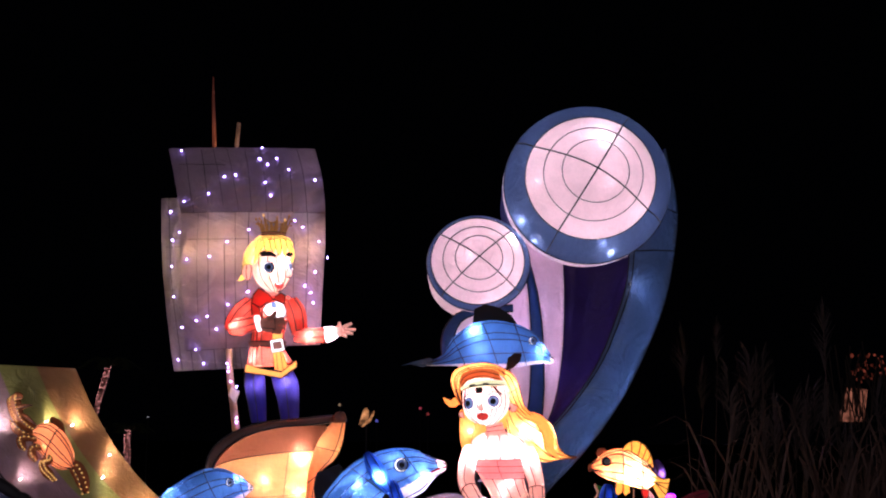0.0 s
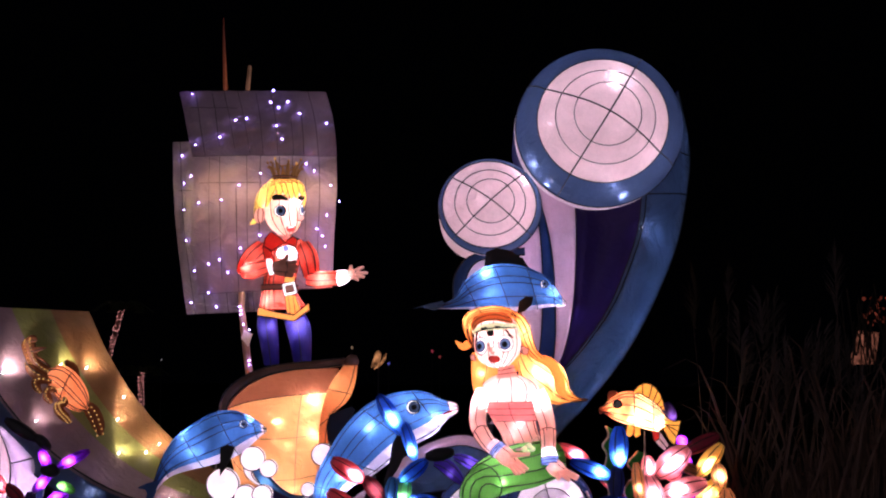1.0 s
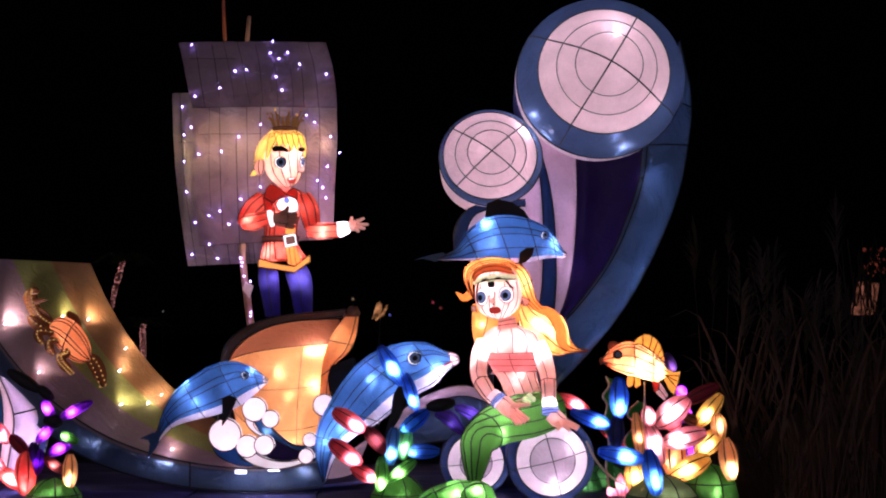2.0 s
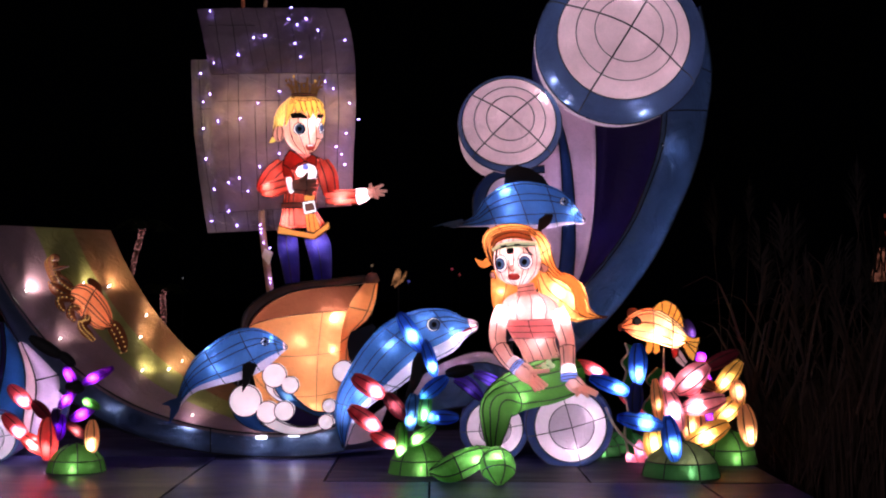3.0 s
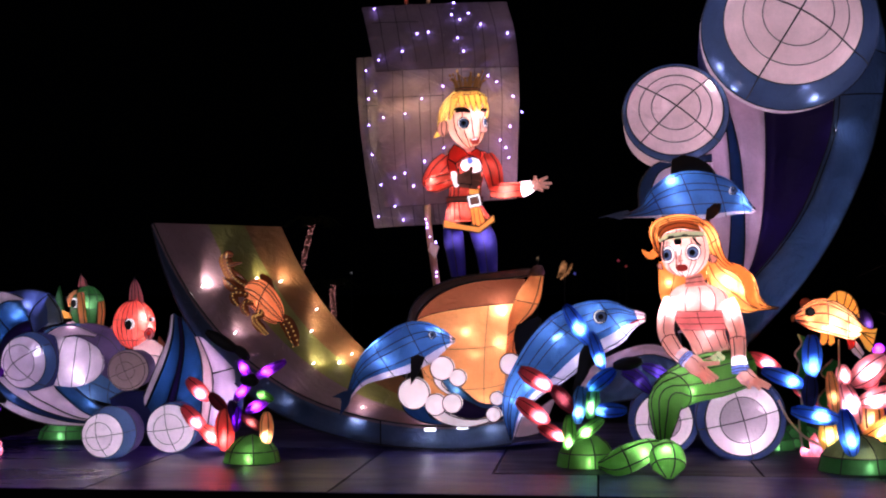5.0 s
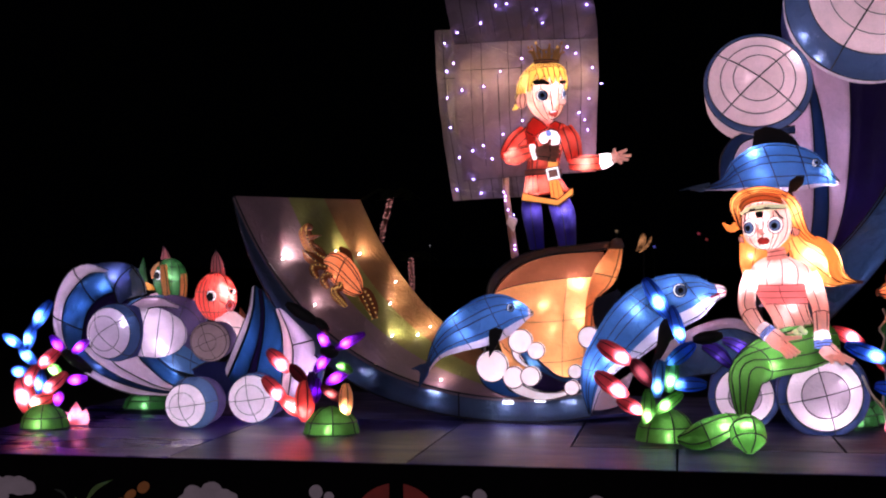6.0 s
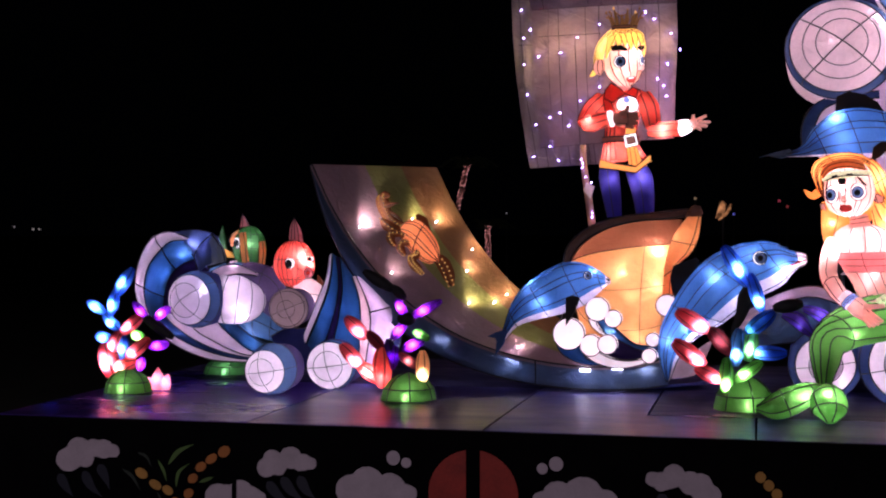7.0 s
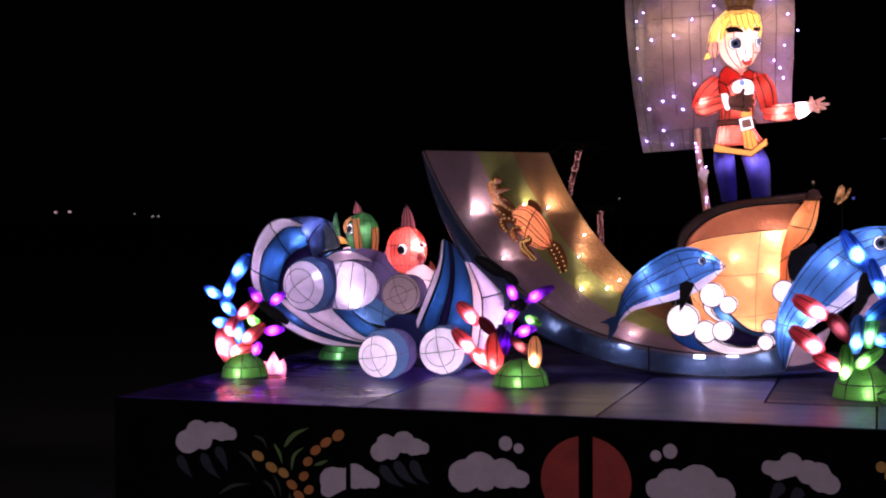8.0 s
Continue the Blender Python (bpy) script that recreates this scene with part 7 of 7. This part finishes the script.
s.body([(-3.656, 1.535), (-3.555, 1.516), (-3.496, 1.528), (-3.442, 1.544)], [(-3.639, 1.487), (-3.555, 1.472), (-3.488, 1.484), (-3.425, 1.500)], 8.9, 0.7, F_PINKISH, 10, 12, lines=(3, 5))
s.piece(own, "lips")
s.slab([(-3.73, 1.72), (-3.71, 1.76), (-3.67, 1.79), (-3.65, 1.76), (-3.69, 1.71), (-3.72, 1.67)], 8.97, 9.0, F_PEACH, edge=0.003)
s.piece(own, "side_fin")
s.slab([(-3.84, 1.82), (-3.82, 1.72), (-3.80, 1.62), (-3.86, 1.66), (-3.87, 1.73)], 9.1, 9.12, F_DEEP, edge=0.002)
s.piece(own, "tail_fin")
ex, ez = -3.642, 1.70
s.slab([(ex + 0.024 * math.cos(a), ez + 0.036 * math.sin(a)) for a in (i * math.tau / 18 for i in range(18))], 8.895, 9.0, M_EYE, edge=0.002)
s.slab([(ex - 0.003 + 0.018 * math.cos(a), ez - 0.004 + 0.027 * math.sin(a)) for a in (i * math.tau / 18 for i in range(18))], 8.89, 9.0, M_BLACK)
s.piece(own, "eye")
s.slab([(-3.76, 1.65), (-3.71, 1.63), (-3.69, 1.59), (-3.74, 1.59)], 8.95, 8.97, F_YELLOW)
s.slab([(-3.72, 1.56), (-3.67, 1.57), (-3.65, 1.54), (-3.70, 1.53)], 8.94, 8.97, F_PINKISH)
s.piece(own, "cheek")
s.wire([(-3.61, 9.05, 1.49), (-3.62, 9.05, 1.00), (-3.62, 9.05, 0.70)], 0.012, M_WIRE, sides=6)
s.piece(own, "stand")
for p, w in zip([(-3.59, 8.95, 1.68), (-3.57, 8.95, 1.52)], (0.07, 0.06)):
    bulb_light(*p, w)

# ---------- turtle on the ramp ----------
s = Shape()
own = thing("turtle_lantern", (-2.15, 8.95, 1.35), "peach silk turtle lantern with bronze bead-edged flippers on the ramp", "turtle lantern")
rows = s.body([(-2.433, 1.798), (-2.381, 1.851), (-2.305, 1.856), (-2.236, 1.814), (-2.178, 1.743), (-2.143, 1.664), (-2.138, 1.588)], [(-2.429, 1.768), (-2.413, 1.715), (-2.371, 1.663), (-2.321, 1.614), (-2.267, 1.573), (-2.206, 1.554), (-2.153, 1.566)], (8.88, 8.84), 0.7, F_SHELL, 20, 22, ribs=(), lines=(2, 3, 5, 6, 8, 9), r=0.0032)
s.wire([p + Vector((0, -0.006, 0)) for p in rows[9][:11]], 0.004)
s.piece(own, "shell", "glowing peach silk shell")
F_LIMB = fabric("bronze_limb_silk", (0.2, 0.065, 0.026), 0.16)
bead = Shape()
bead.blob((0, 0, 0), (0.0052, 0.0052, 0.0052), M_AMBER, seg=7, n=5)
bead_mesh = bead.mesh("bead")
limbs = (
    ("neck", [(-2.391, 8.900, 1.791), (-2.466, 8.920, 1.821), (-2.520, 8.920, 1.867), (-2.554, 8.930, 1.927), (-2.577, 8.940, 1.996), (-2.574, 8.940, 2.027)], [0.036, 0.036, 0.034, 0.04, 0.042, 0.02], (-0.018, 0.016)),
    ("head", [(-2.582, 8.930, 2.015), (-2.548, 8.930, 2.031), (-2.517, 8.930, 2.027)], [0.02, 0.026, 0.012], ()),
    ("claw", [(-2.544, 8.920, 1.954), (-2.498, 8.920, 1.966), (-2.449, 8.920, 1.974)], [0.022, 0.013, 0.004], ()),
    ("claw", [(-2.536, 8.920, 1.916), (-2.474, 8.920, 1.890), (-2.420, 8.920, 1.848)], [0.018, 0.012, 0.004], ()),
    ("flipper", [(-2.359, 8.840, 1.742), (-2.418, 8.860, 1.768), (-2.482, 8.870, 1.794), (-2.534, 8.880, 1.828), (-2.565, 8.880, 1.862)], [0.016, 0.028, 0.032, 0.03, 0.012], (0.0,)),
    ("flipper", [(-2.376, 8.820, 1.749), (-2.443, 8.840, 1.764), (-2.491, 8.850, 1.753), (-2.482, 8.850, 1.711), (-2.455, 8.850, 1.677)], [0.014, 0.024, 0.026, 0.024, 0.01], (0.0,)),
    ("flipper", [(-2.295, 8.800, 1.690), (-2.353, 8.820, 1.704), (-2.405, 8.830, 1.693), (-2.408, 8.830, 1.651), (-2.377, 8.830, 1.610)], [0.014, 0.022, 0.022, 0.026, 0.012], (0.0,)),
    ("flipper", [(-2.279, 8.800, 1.653), (-2.290, 8.800, 1.611), (-2.330, 8.810, 1.603), (-2.318, 8.810, 1.558), (-2.286, 8.820, 1.521), (-2.248, 8.820, 1.483)], [0.014, 0.022, 0.024, 0.028, 0.026, 0.01], (-0.012, 0.012)),
    ("hind_flipper", [(-2.183, 8.900, 1.602), (-2.136, 8.900, 1.565), (-2.105, 8.900, 1.516), (-2.082, 8.900, 1.459), (-2.062, 8.900, 1.399)], [0.024, 0.042, 0.042, 0.036, 0.012], (-0.02, 0.018)),
    ("fin", [(-2.338, 9.000, 1.891), (-2.287, 8.970, 1.838), (-2.233, 8.940, 1.765)], [0.012, 0.034, 0.012], ()))
for name, path, rr, rows_of in limbs:
    rows = s.sweep(path, [q * 1.15 for q in rr], F_LIMB, 16, 10, flat=0.6, lines=(2, 7), r=0.0032)
    limb = part(name, s, own)
    s = Shape()
    for o in rows_of:
        for i in range(1, 16, 2 if len(path) < 6 else 1):
            c = sum(rows[i], Vector()) / 10
            ob = new("bead", bead_mesh)
            ob.parent = limb
            ob.location = c + Vector((o, -0.03, 0.006 + o * 0.3))
for p, w in zip([(-2.307, 8.860, 1.716), (-2.228, 8.850, 1.641), (-2.330, 8.870, 1.791)], (0.04, 0.03, 0.03)):
    bulb_light(*p, w, (1, 0.85, 0.65))

# ---------- distance ----------
M_BARK = solid("palm_bark", (0.12, 0.07, 0.05), 0.8)
M_FROND = solid("palm_frond", (0.03, 0.05, 0.02), 0.7)
for path, r in (([(-5.59, 24.00, 1.41), (-5.48, 24.00, 2.10), (-5.36, 24.00, 2.64), (-5.26, 24.00, 3.05)], 0.045), ([(-5.25, 26.00, 0.50), (-5.28, 26.00, 1.16), (-5.29, 26.00, 1.60), (-5.30, 26.00, 1.91)], 0.05)):
    foot = Vector((path[0][0], path[0][1], 0))
    palm = thing("palm_tree_lantern", foot, "artificial palm tree wrapped in small pinkish lights", "palm tree", "palm trees")
    s = Shape()
    pts = curve([tuple(foot), *path], 30)
    s.sweep([tuple(p) for p in pts[::3]], [r * 1.3] + [r] * 8 + [r * 0.8], M_BARK, 24, 8)
    part("trunk", s, palm)
    s = Shape()
    for i in range(34):
        u = (i + random.uniform(-0.25, 0.25)) / 34
        u = min(max(u, 0.0), 0.999)
        q = pts[int(u * 29)].lerp(pts[int(u * 29) + 1], u * 29 % 1)
        tilt = random.uniform(-0.35, 0.35)
        turn = [q + Vector((math.cos(v) * r * 1.08, math.sin(v) * r * 1.08, math.cos(v) * r * tilt)) for v in (k * math.tau / 10 for k in range(10))]
        # Faintly emitting ring, in place of a lit band on the bark.
        s.wire(turn, 0.006, M_BARKGLOW, closed=True)
        for k in range(10):
            if random.random() < 0.6:
                s.blob(turn[k], (random.uniform(0.006, 0.014),) * 3, M_WARMDOT, seg=5, n=3)
    tagged(part("lights", s, palm, "string of tiny lights over glowing rings of lit bark"), kind="stuff")
    top = pts[-1]
    for k in range(7):
        a = math.tau * k / 7 + 0.3
        s = Shape()
        d = Vector((math.cos(a), math.sin(a), 0))
        mid = curve([tuple(top), tuple(top + d * 0.25 + Vector((0, 0, 0.1))), tuple(top + d * 0.55 + Vector((0, 0, -0.08)))], 9)
        side = Vector((-d.y, d.x, 0))
        for i in range(8):
            for sg in (-1, 1):
                b = len(s.v)
                tip = mid[i] + side * sg * 0.14 + d * 0.08 - Vector((0, 0, 0.06))
                s.v.extend([mid[i], mid[i + 1], tip])
                s.face((b, b + 1, b + 2), M_FROND)
        s.wire(mid, 0.012, M_FROND)
        part("frond", s, palm)

bx, bz = (-0.535, 2.003)
bt = thing("butterfly_lantern", (bx, 20.0, 0), "small glowing amber butterfly lantern on a thin pole in the distance", "lantern")
M_FAR = patchy("far_amber_glow", (1.0, 0.42, 0.16), 0.42, 14.0)
for pts in ([(-0.653, 1.952), (-0.619, 2.088), (-0.585, 2.197), (-0.534, 2.222), (-0.492, 2.172), (-0.493, 2.070), (-0.552, 1.986)], [(-0.544, 2.003), (-0.493, 2.070), (-0.459, 2.154), (-0.408, 2.180), (-0.417, 2.104), (-0.460, 2.019), (-0.518, 1.969)]):
    s = Shape()
    s.slab(pts, 19.97, 20.0, M_FAR, edge=0.008)
    part("wing", s, bt)
s = Shape()
s.sweep([(-0.601, 19.950, 1.935), (-0.534, 19.950, 1.994), (-0.475, 19.950, 2.069)], [0.012, 0.02, 0.008], M_FAR, 6, 8)
part("body", s, bt)
s = Shape()
s.wire([(bx, 20.02, 0), (bx, 20.02, bz)], 0.015, M_WIRE)
part("pole", s, bt)

for (x, y, z), col, r in zip([(-41.27, 60.00, 2.15), (-40.41, 60.00, 2.17), (-36.53, 60.00, 2.03), (-35.47, 60.00, 1.90), (-35.14, 60.00, 1.90)], ((1, 0.6, 0.55), (1, 0.7, 0.6), (0.4, 0.35, 0.35), (0.5, 0.45, 0.4), (0.5, 0.45, 0.4)), (0.075, 0.075, 0.05, 0.06, 0.05)):
    t = thing("distant_lamp", (x, y, 0), "dim far lamp on a pole beyond the grounds", "lamp", "distant lamps")
    s = Shape()
    s.blob((x, y, z), (r * 1.4, r, r), lit("far_lamp_glow", col, 0.22), seg=8, n=5)
    part("globe", s, t)
    s = Shape()
    s.wire([(x, y, 0), (x, y, z - r)], 0.04, M_WIRE, sides=6)
    part("pole", s, t)
for (x, y, z), col, r in zip([(0.60, 45.00, 2.75), (-0.86, 45.00, 2.32), (-2.11, 45.00, 2.85), (-8.50, 45.00, 2.39), (0.86, 45.00, 2.56)], ((0.4, 0.05, 0.08), (0.12, 0.12, 0.5), (0.3, 0.2, 0.12), (0.3, 0.3, 0.3), (0.25, 0.04, 0.04)), (0.05, 0.05, 0.05, 0.03, 0.05)):
    t = thing("distant_lamp", (x, y, 0), "dim far coloured lamp on a pole beyond the grounds", "lamp", "distant lamps")
    s = Shape()
    s.blob((x, y, z), (r, r, r), lit("far_lamp_glow", col, 0.35), seg=8, n=5)
    part("globe", s, t)
    s = Shape()
    s.wire([(x, y, 0), (x, y, z - r)], 0.03, M_WIRE, sides=6)
    part("pole", s, t)

# glowing lantern behind the reeds
lx, lz = (6.110, 2.049)
t = thing("lantern_behind_reeds", (lx, 18.0, 0), "pale orange tapered lantern glowing behind reeds and twigs", "lantern")
M_SHADE = patchy("orange_lantern_glow", (1.0, 0.34, 0.2), 0.16, 9.0)
s = Shape()
s.body([(6.029, 2.493), (5.993, 2.324), (5.915, 2.032)], [(6.331, 2.465), (6.303, 2.288), (6.264, 2.035)], 18.0, 0.8, M_SHADE, 10, 14)
part("shade", s, t)
s = Shape()
s.wire([(lx, 18.05, 0), (lx, 18.05, lz)], 0.04, M_WIRE, sides=6)
part("pole", s, t)
rng = random.Random(5)
s = Shape()
M_TWIG = solid("dark_twig", (0.03, 0.018, 0.012), 0.8)
for i in range(34):
    x, z = lx + rng.uniform(-0.35, 0.4), lz + rng.uniform(-0.2, 0.15)
    d = rng.uniform(-0.25, 0.25)
    s.wire(curve([(x, 17.6, z), (x + d * 0.3, 17.6, z + 0.3), (x + d, 17.6 + rng.uniform(-0.1, 0.1), z + rng.uniform(0.5, 0.9))], 6), rng.uniform(0.006, 0.013), M_TWIG, sides=3)
tagged(part("twig_tangle", s, t, "dark twigs before the shade"), kind="stuff")
s = Shape()
bx, bz = (6.387, 2.751)
# Leaves, not lamps: the red light falling on them is given as emission.
M_LITLEAF = patchy("lit_leaf_glow", (1.0, 0.2, 0.11), 0.11, 5.0)
for i in range(46):
    s.blob((bx + rng.uniform(-0.24, 0.42), 18 + rng.uniform(-0.2, 0.2), bz + rng.uniform(-0.17, 0.19)), (rng.uniform(0.012, 0.03), 0.02, rng.uniform(0.012, 0.035)), M_LITLEAF, (0, rng.uniform(-60, 60), 0), seg=6, n=4)
tagged(part("lit_leaves", s, t, "cluster of small leaves over the shade, glowing for the red light on them"), kind="stuff")

# reeds
M_REED = solid("dry_reed", (0.065, 0.038, 0.027), 0.8, 0, 3, 0.5, 1.3)
M_PLUME = solid("reed_plume", (0.045, 0.034, 0.03), 0.9, 0, 5, 0.6, 1.2)
rng = random.Random(11)
s = Shape()


def blade(s, base, tip, bend, w, m, n=5):
    p = curve([base, (Vector(base) + Vector(tip)) / 2 + Vector(bend), tip], n)
    rows = []
    side = Vector((1, rng.uniform(-0.6, 0.6), 0)).normalized()
    for i, q in enumerate(p):
        k = w * (1 - (i / (n - 1)) ** 1.5) + 0.0008
        rows.append([q - side * k, q + Vector((0, -k * 0.4, 0)), q + side * k])
    s.grid(rows, m)


def plume(s, at, lean, size):
    """A feathery head of fine bristles."""
    for k in range(60):
        a, u = rng.uniform(0, math.tau), rng.uniform(0, 1)
        foot = Vector(at) - Vector((lean.x * 0.4, 0, size * (1 - u)))
        w = 0.22 * size * math.sin(math.pi * min(u + 0.1, 1.0))
        blade(s, tuple(foot), tuple(foot + Vector((math.cos(a) * w + lean.x * 0.25, math.sin(a) * w, size * 0.32))), (0, 0, 0.01), 0.0022, M_PLUME, 3)


# dense brown stand, lower towards the stage
for i in range(2600):
    y = rng.uniform(9.4, 14.0)
    u = rng.random()
    x = (0.24 + 0.2 * u) * y
    h = (0.75 + 1.15 * min(u * 1.6, 1.0)) * rng.uniform(0.75, 1.1) * (0.85 + 0.15 * math.sin(x * 3.1) * math.sin(y * 2.3))
    lean = Vector((rng.gauss(0, 0.1), rng.gauss(0, 0.1), 0))
    blade(s, (x, y, 0), tuple(Vector((x, y, h)) + lean), (-lean.x * 0.3, 0, 0.0), rng.uniform(0.004, 0.011), M_REED)
# tall plumed grasses standing over it
for i in range(34):
    y = rng.uniform(10.0, 13.0)
    x = y * rng.choice((rng.uniform(0.215, 0.30), rng.uniform(0.24, 0.42)))
    h = rng.uniform(1.8, 2.8)
    lean = Vector((rng.gauss(0.05, 0.16), rng.gauss(0, 0.1), 0))
    tip = Vector((x, y, h)) + lean
    blade(s, (x, y, 0), tuple(tip), (-lean.x * 0.3, 0, 0), 0.006, M_REED, 7)
    plume(s, tuple(tip), lean, rng.uniform(0.3, 0.5))
# broken blades that arch over
for i in range(150):
    y = rng.uniform(9.4, 12.0)
    x = y * rng.uniform(0.235, 0.42)
    h = rng.uniform(1.0, 2.3)
    d = rng.choice((-1, 1)) * rng.uniform(0.25, 0.7)
    blade(s, (x, y, h * 0.5), (x + d, y, h * rng.uniform(0.75, 0.95)), (0.0, 0, h * 0.2), 0.012, M_REED, 7)
reeds = whole("reeds", s, "tall dry brown reeds with feathery plumes in the dark", "reeds", kind="stuff")


# ---------- bulbs close behind the silk, and those fixed on the ramp ----------
bpy.context.view_layer.update()
deps = bpy.context.evaluated_depsgraph_get()


def hot(spots, y, watts, colour=WHITE, depth=0.03, pill=(0.011, 0.004)):
    """Small bulbs set just behind the first surface met from y on; pill: half the length of the diode strip."""
    for k, (x, z) in enumerate(spots):
        place = surface(x, y, z)
        if place:
            w = watts[k] if isinstance(watts, tuple) else watts
            bulb_light(x, place.y + depth * 1.3, z, w * 2.0 / POWER, colour, 0.008)
            for side in (-1, 1) if pill else ():
                bulb_light(x + side * pill[0], place.y + 0.014, z + side * pill[1], w * 0.35 / POWER, colour, 0.004)


hot([(1.32, 3.75), (1.36, 3.48), (0.91, 3.52)], 8.2, (0.12, 0.01, 0.01))
hot([(0.82, 3.28), (0.91, 3.14), (1.42, 3.06), (1.35, 3.12)], 8.3, (0.12, 0.18, 0.15, 0.04))
hot([(0.73, 3.14), (0.45, 2.99), (0.67, 2.92)], 8.3, (0.2, 0.015, 0.01))
hot([(1.614, 2.868), (1.581, 2.242), (1.746, 2.666), (1.704, 2.484), (1.467, 2.040)], 9.0, (0.06, 0.09, 0.03, 0.03, 0.04), COOL, 0.05, None)
hot([(0.46, 2.46), (0.90, 2.34), (0.49, 2.35)], 8.2, (0.3, 0.25, 0.04), COOL)
hot([(-0.27, 1.48), (-0.44, 1.17), (-0.38, 1.56), (0.10, 1.56), (-0.54, 1.10)], 8.0, (0.25, 0.12, 0.1, 0.12, 0.12), COOL, 0.045)
hot([(-1.43, 1.44), (-1.02, 1.52), (-1.37, 1.33)], 8.05, (0.2, 0.2, 0.06), COOL)
hot([(-0.66, 1.63), (-0.88, 1.50), (-0.67, 1.43), (-0.82, 1.36), (-0.93, 1.14), (-0.78, 1.07)], 8.35, (0.35, 0.1, 0.14, 0.04, 0.06, 0.05), (1, 0.88, 0.7), 0.035)
hot([(-1.60, 0.93), (-1.12, 0.87), (-0.91, 0.88), (-2.07, 1.05), (-0.71, 0.88)], 8.5, (0.2, 0.28, 0.28, 0.05, 0.1), (0.95, 0.92, 1.0), 0.03, (0.024, -0.005))
hot([(-0.790, 2.137), (-0.986, 2.136), (-1.120, 2.524), (-0.620, 2.453), (-0.512, 2.461), (-0.976, 2.317), (-0.929, 2.625)], 8.6, (0.12, 0.05, 0.12, 0.1, 0.1, 0.05, 0.04), WHITE, 0.035)
hot([(-0.841, 2.971), (-0.863, 2.864)], 8.6, (0.1, 0.03), WHITE, 0.05)
hot([(0.643, 1.718), (0.511, 1.717), (0.782, 1.660), (0.403, 1.647), (0.831, 1.337), (0.498, 1.366), (0.468, 2.031)], 7.8, (0.06, 0.06, 0.2, 0.16, 0.1, 0.1, 0.06))
hot([(0.23, 0.86), (0.36, 0.88)], 7.2, (0.2, 0.2), (0.9, 1, 0.85), 0.025)
hot([(0.52, 1.18)], 7.6, 0.1, (0.9, 1, 0.85), 0.025)
hot([(1.32, 1.56), (1.48, 1.53), (1.39, 1.54)], 7.7, (0.2, 0.2, 0.1), (1, 0.92, 0.8))
hot([(-3.14, 1.59), (-3.11, 1.54)], 8.5, 0.22, (1, 0.9, 0.85))
hot([(-3.57, 1.68), (-3.59, 1.53)], 8.6, (0.07, 0.05))
hot([(-3.707, 1.381), (-3.42, 1.02), (-3.90, 1.69), (-3.96, 1.65), (-4.01, 1.61), (-3.99, 1.06)], 8.2, (0.06, 0.12, 0.1, 0.1, 0.08, 0.05), COOL)
hot([(0.88, 0.85), (0.96, 1.05), (0.39, 0.90)], 8.0, (0.1, 0.05, 0.05))
hot([(-2.31, 1.70)], 8.6, 0.14, (1, 0.95, 0.85), 0.02)
# More unseen lamps behind the sail, added to make its golden band.
hot([(-1.531, 3.072), (-1.411, 3.077), (-1.291, 3.082), (-1.171, 3.084), (-0.709, 3.088), (-0.608, 3.089)], 9.1, (0.8, 2.0, 3.0, 2.4, 2.0, 1.2), (1, 0.78, 0.3), 0.045, None)
tubes = thing("ramp_lights", (-2.2, 9.0, TOP), "small bare white bulbs fixed on the striped ramp", "lights")
M_TUBE = lit("bare_bulb", (1.0, 0.9, 0.8), 7.0)


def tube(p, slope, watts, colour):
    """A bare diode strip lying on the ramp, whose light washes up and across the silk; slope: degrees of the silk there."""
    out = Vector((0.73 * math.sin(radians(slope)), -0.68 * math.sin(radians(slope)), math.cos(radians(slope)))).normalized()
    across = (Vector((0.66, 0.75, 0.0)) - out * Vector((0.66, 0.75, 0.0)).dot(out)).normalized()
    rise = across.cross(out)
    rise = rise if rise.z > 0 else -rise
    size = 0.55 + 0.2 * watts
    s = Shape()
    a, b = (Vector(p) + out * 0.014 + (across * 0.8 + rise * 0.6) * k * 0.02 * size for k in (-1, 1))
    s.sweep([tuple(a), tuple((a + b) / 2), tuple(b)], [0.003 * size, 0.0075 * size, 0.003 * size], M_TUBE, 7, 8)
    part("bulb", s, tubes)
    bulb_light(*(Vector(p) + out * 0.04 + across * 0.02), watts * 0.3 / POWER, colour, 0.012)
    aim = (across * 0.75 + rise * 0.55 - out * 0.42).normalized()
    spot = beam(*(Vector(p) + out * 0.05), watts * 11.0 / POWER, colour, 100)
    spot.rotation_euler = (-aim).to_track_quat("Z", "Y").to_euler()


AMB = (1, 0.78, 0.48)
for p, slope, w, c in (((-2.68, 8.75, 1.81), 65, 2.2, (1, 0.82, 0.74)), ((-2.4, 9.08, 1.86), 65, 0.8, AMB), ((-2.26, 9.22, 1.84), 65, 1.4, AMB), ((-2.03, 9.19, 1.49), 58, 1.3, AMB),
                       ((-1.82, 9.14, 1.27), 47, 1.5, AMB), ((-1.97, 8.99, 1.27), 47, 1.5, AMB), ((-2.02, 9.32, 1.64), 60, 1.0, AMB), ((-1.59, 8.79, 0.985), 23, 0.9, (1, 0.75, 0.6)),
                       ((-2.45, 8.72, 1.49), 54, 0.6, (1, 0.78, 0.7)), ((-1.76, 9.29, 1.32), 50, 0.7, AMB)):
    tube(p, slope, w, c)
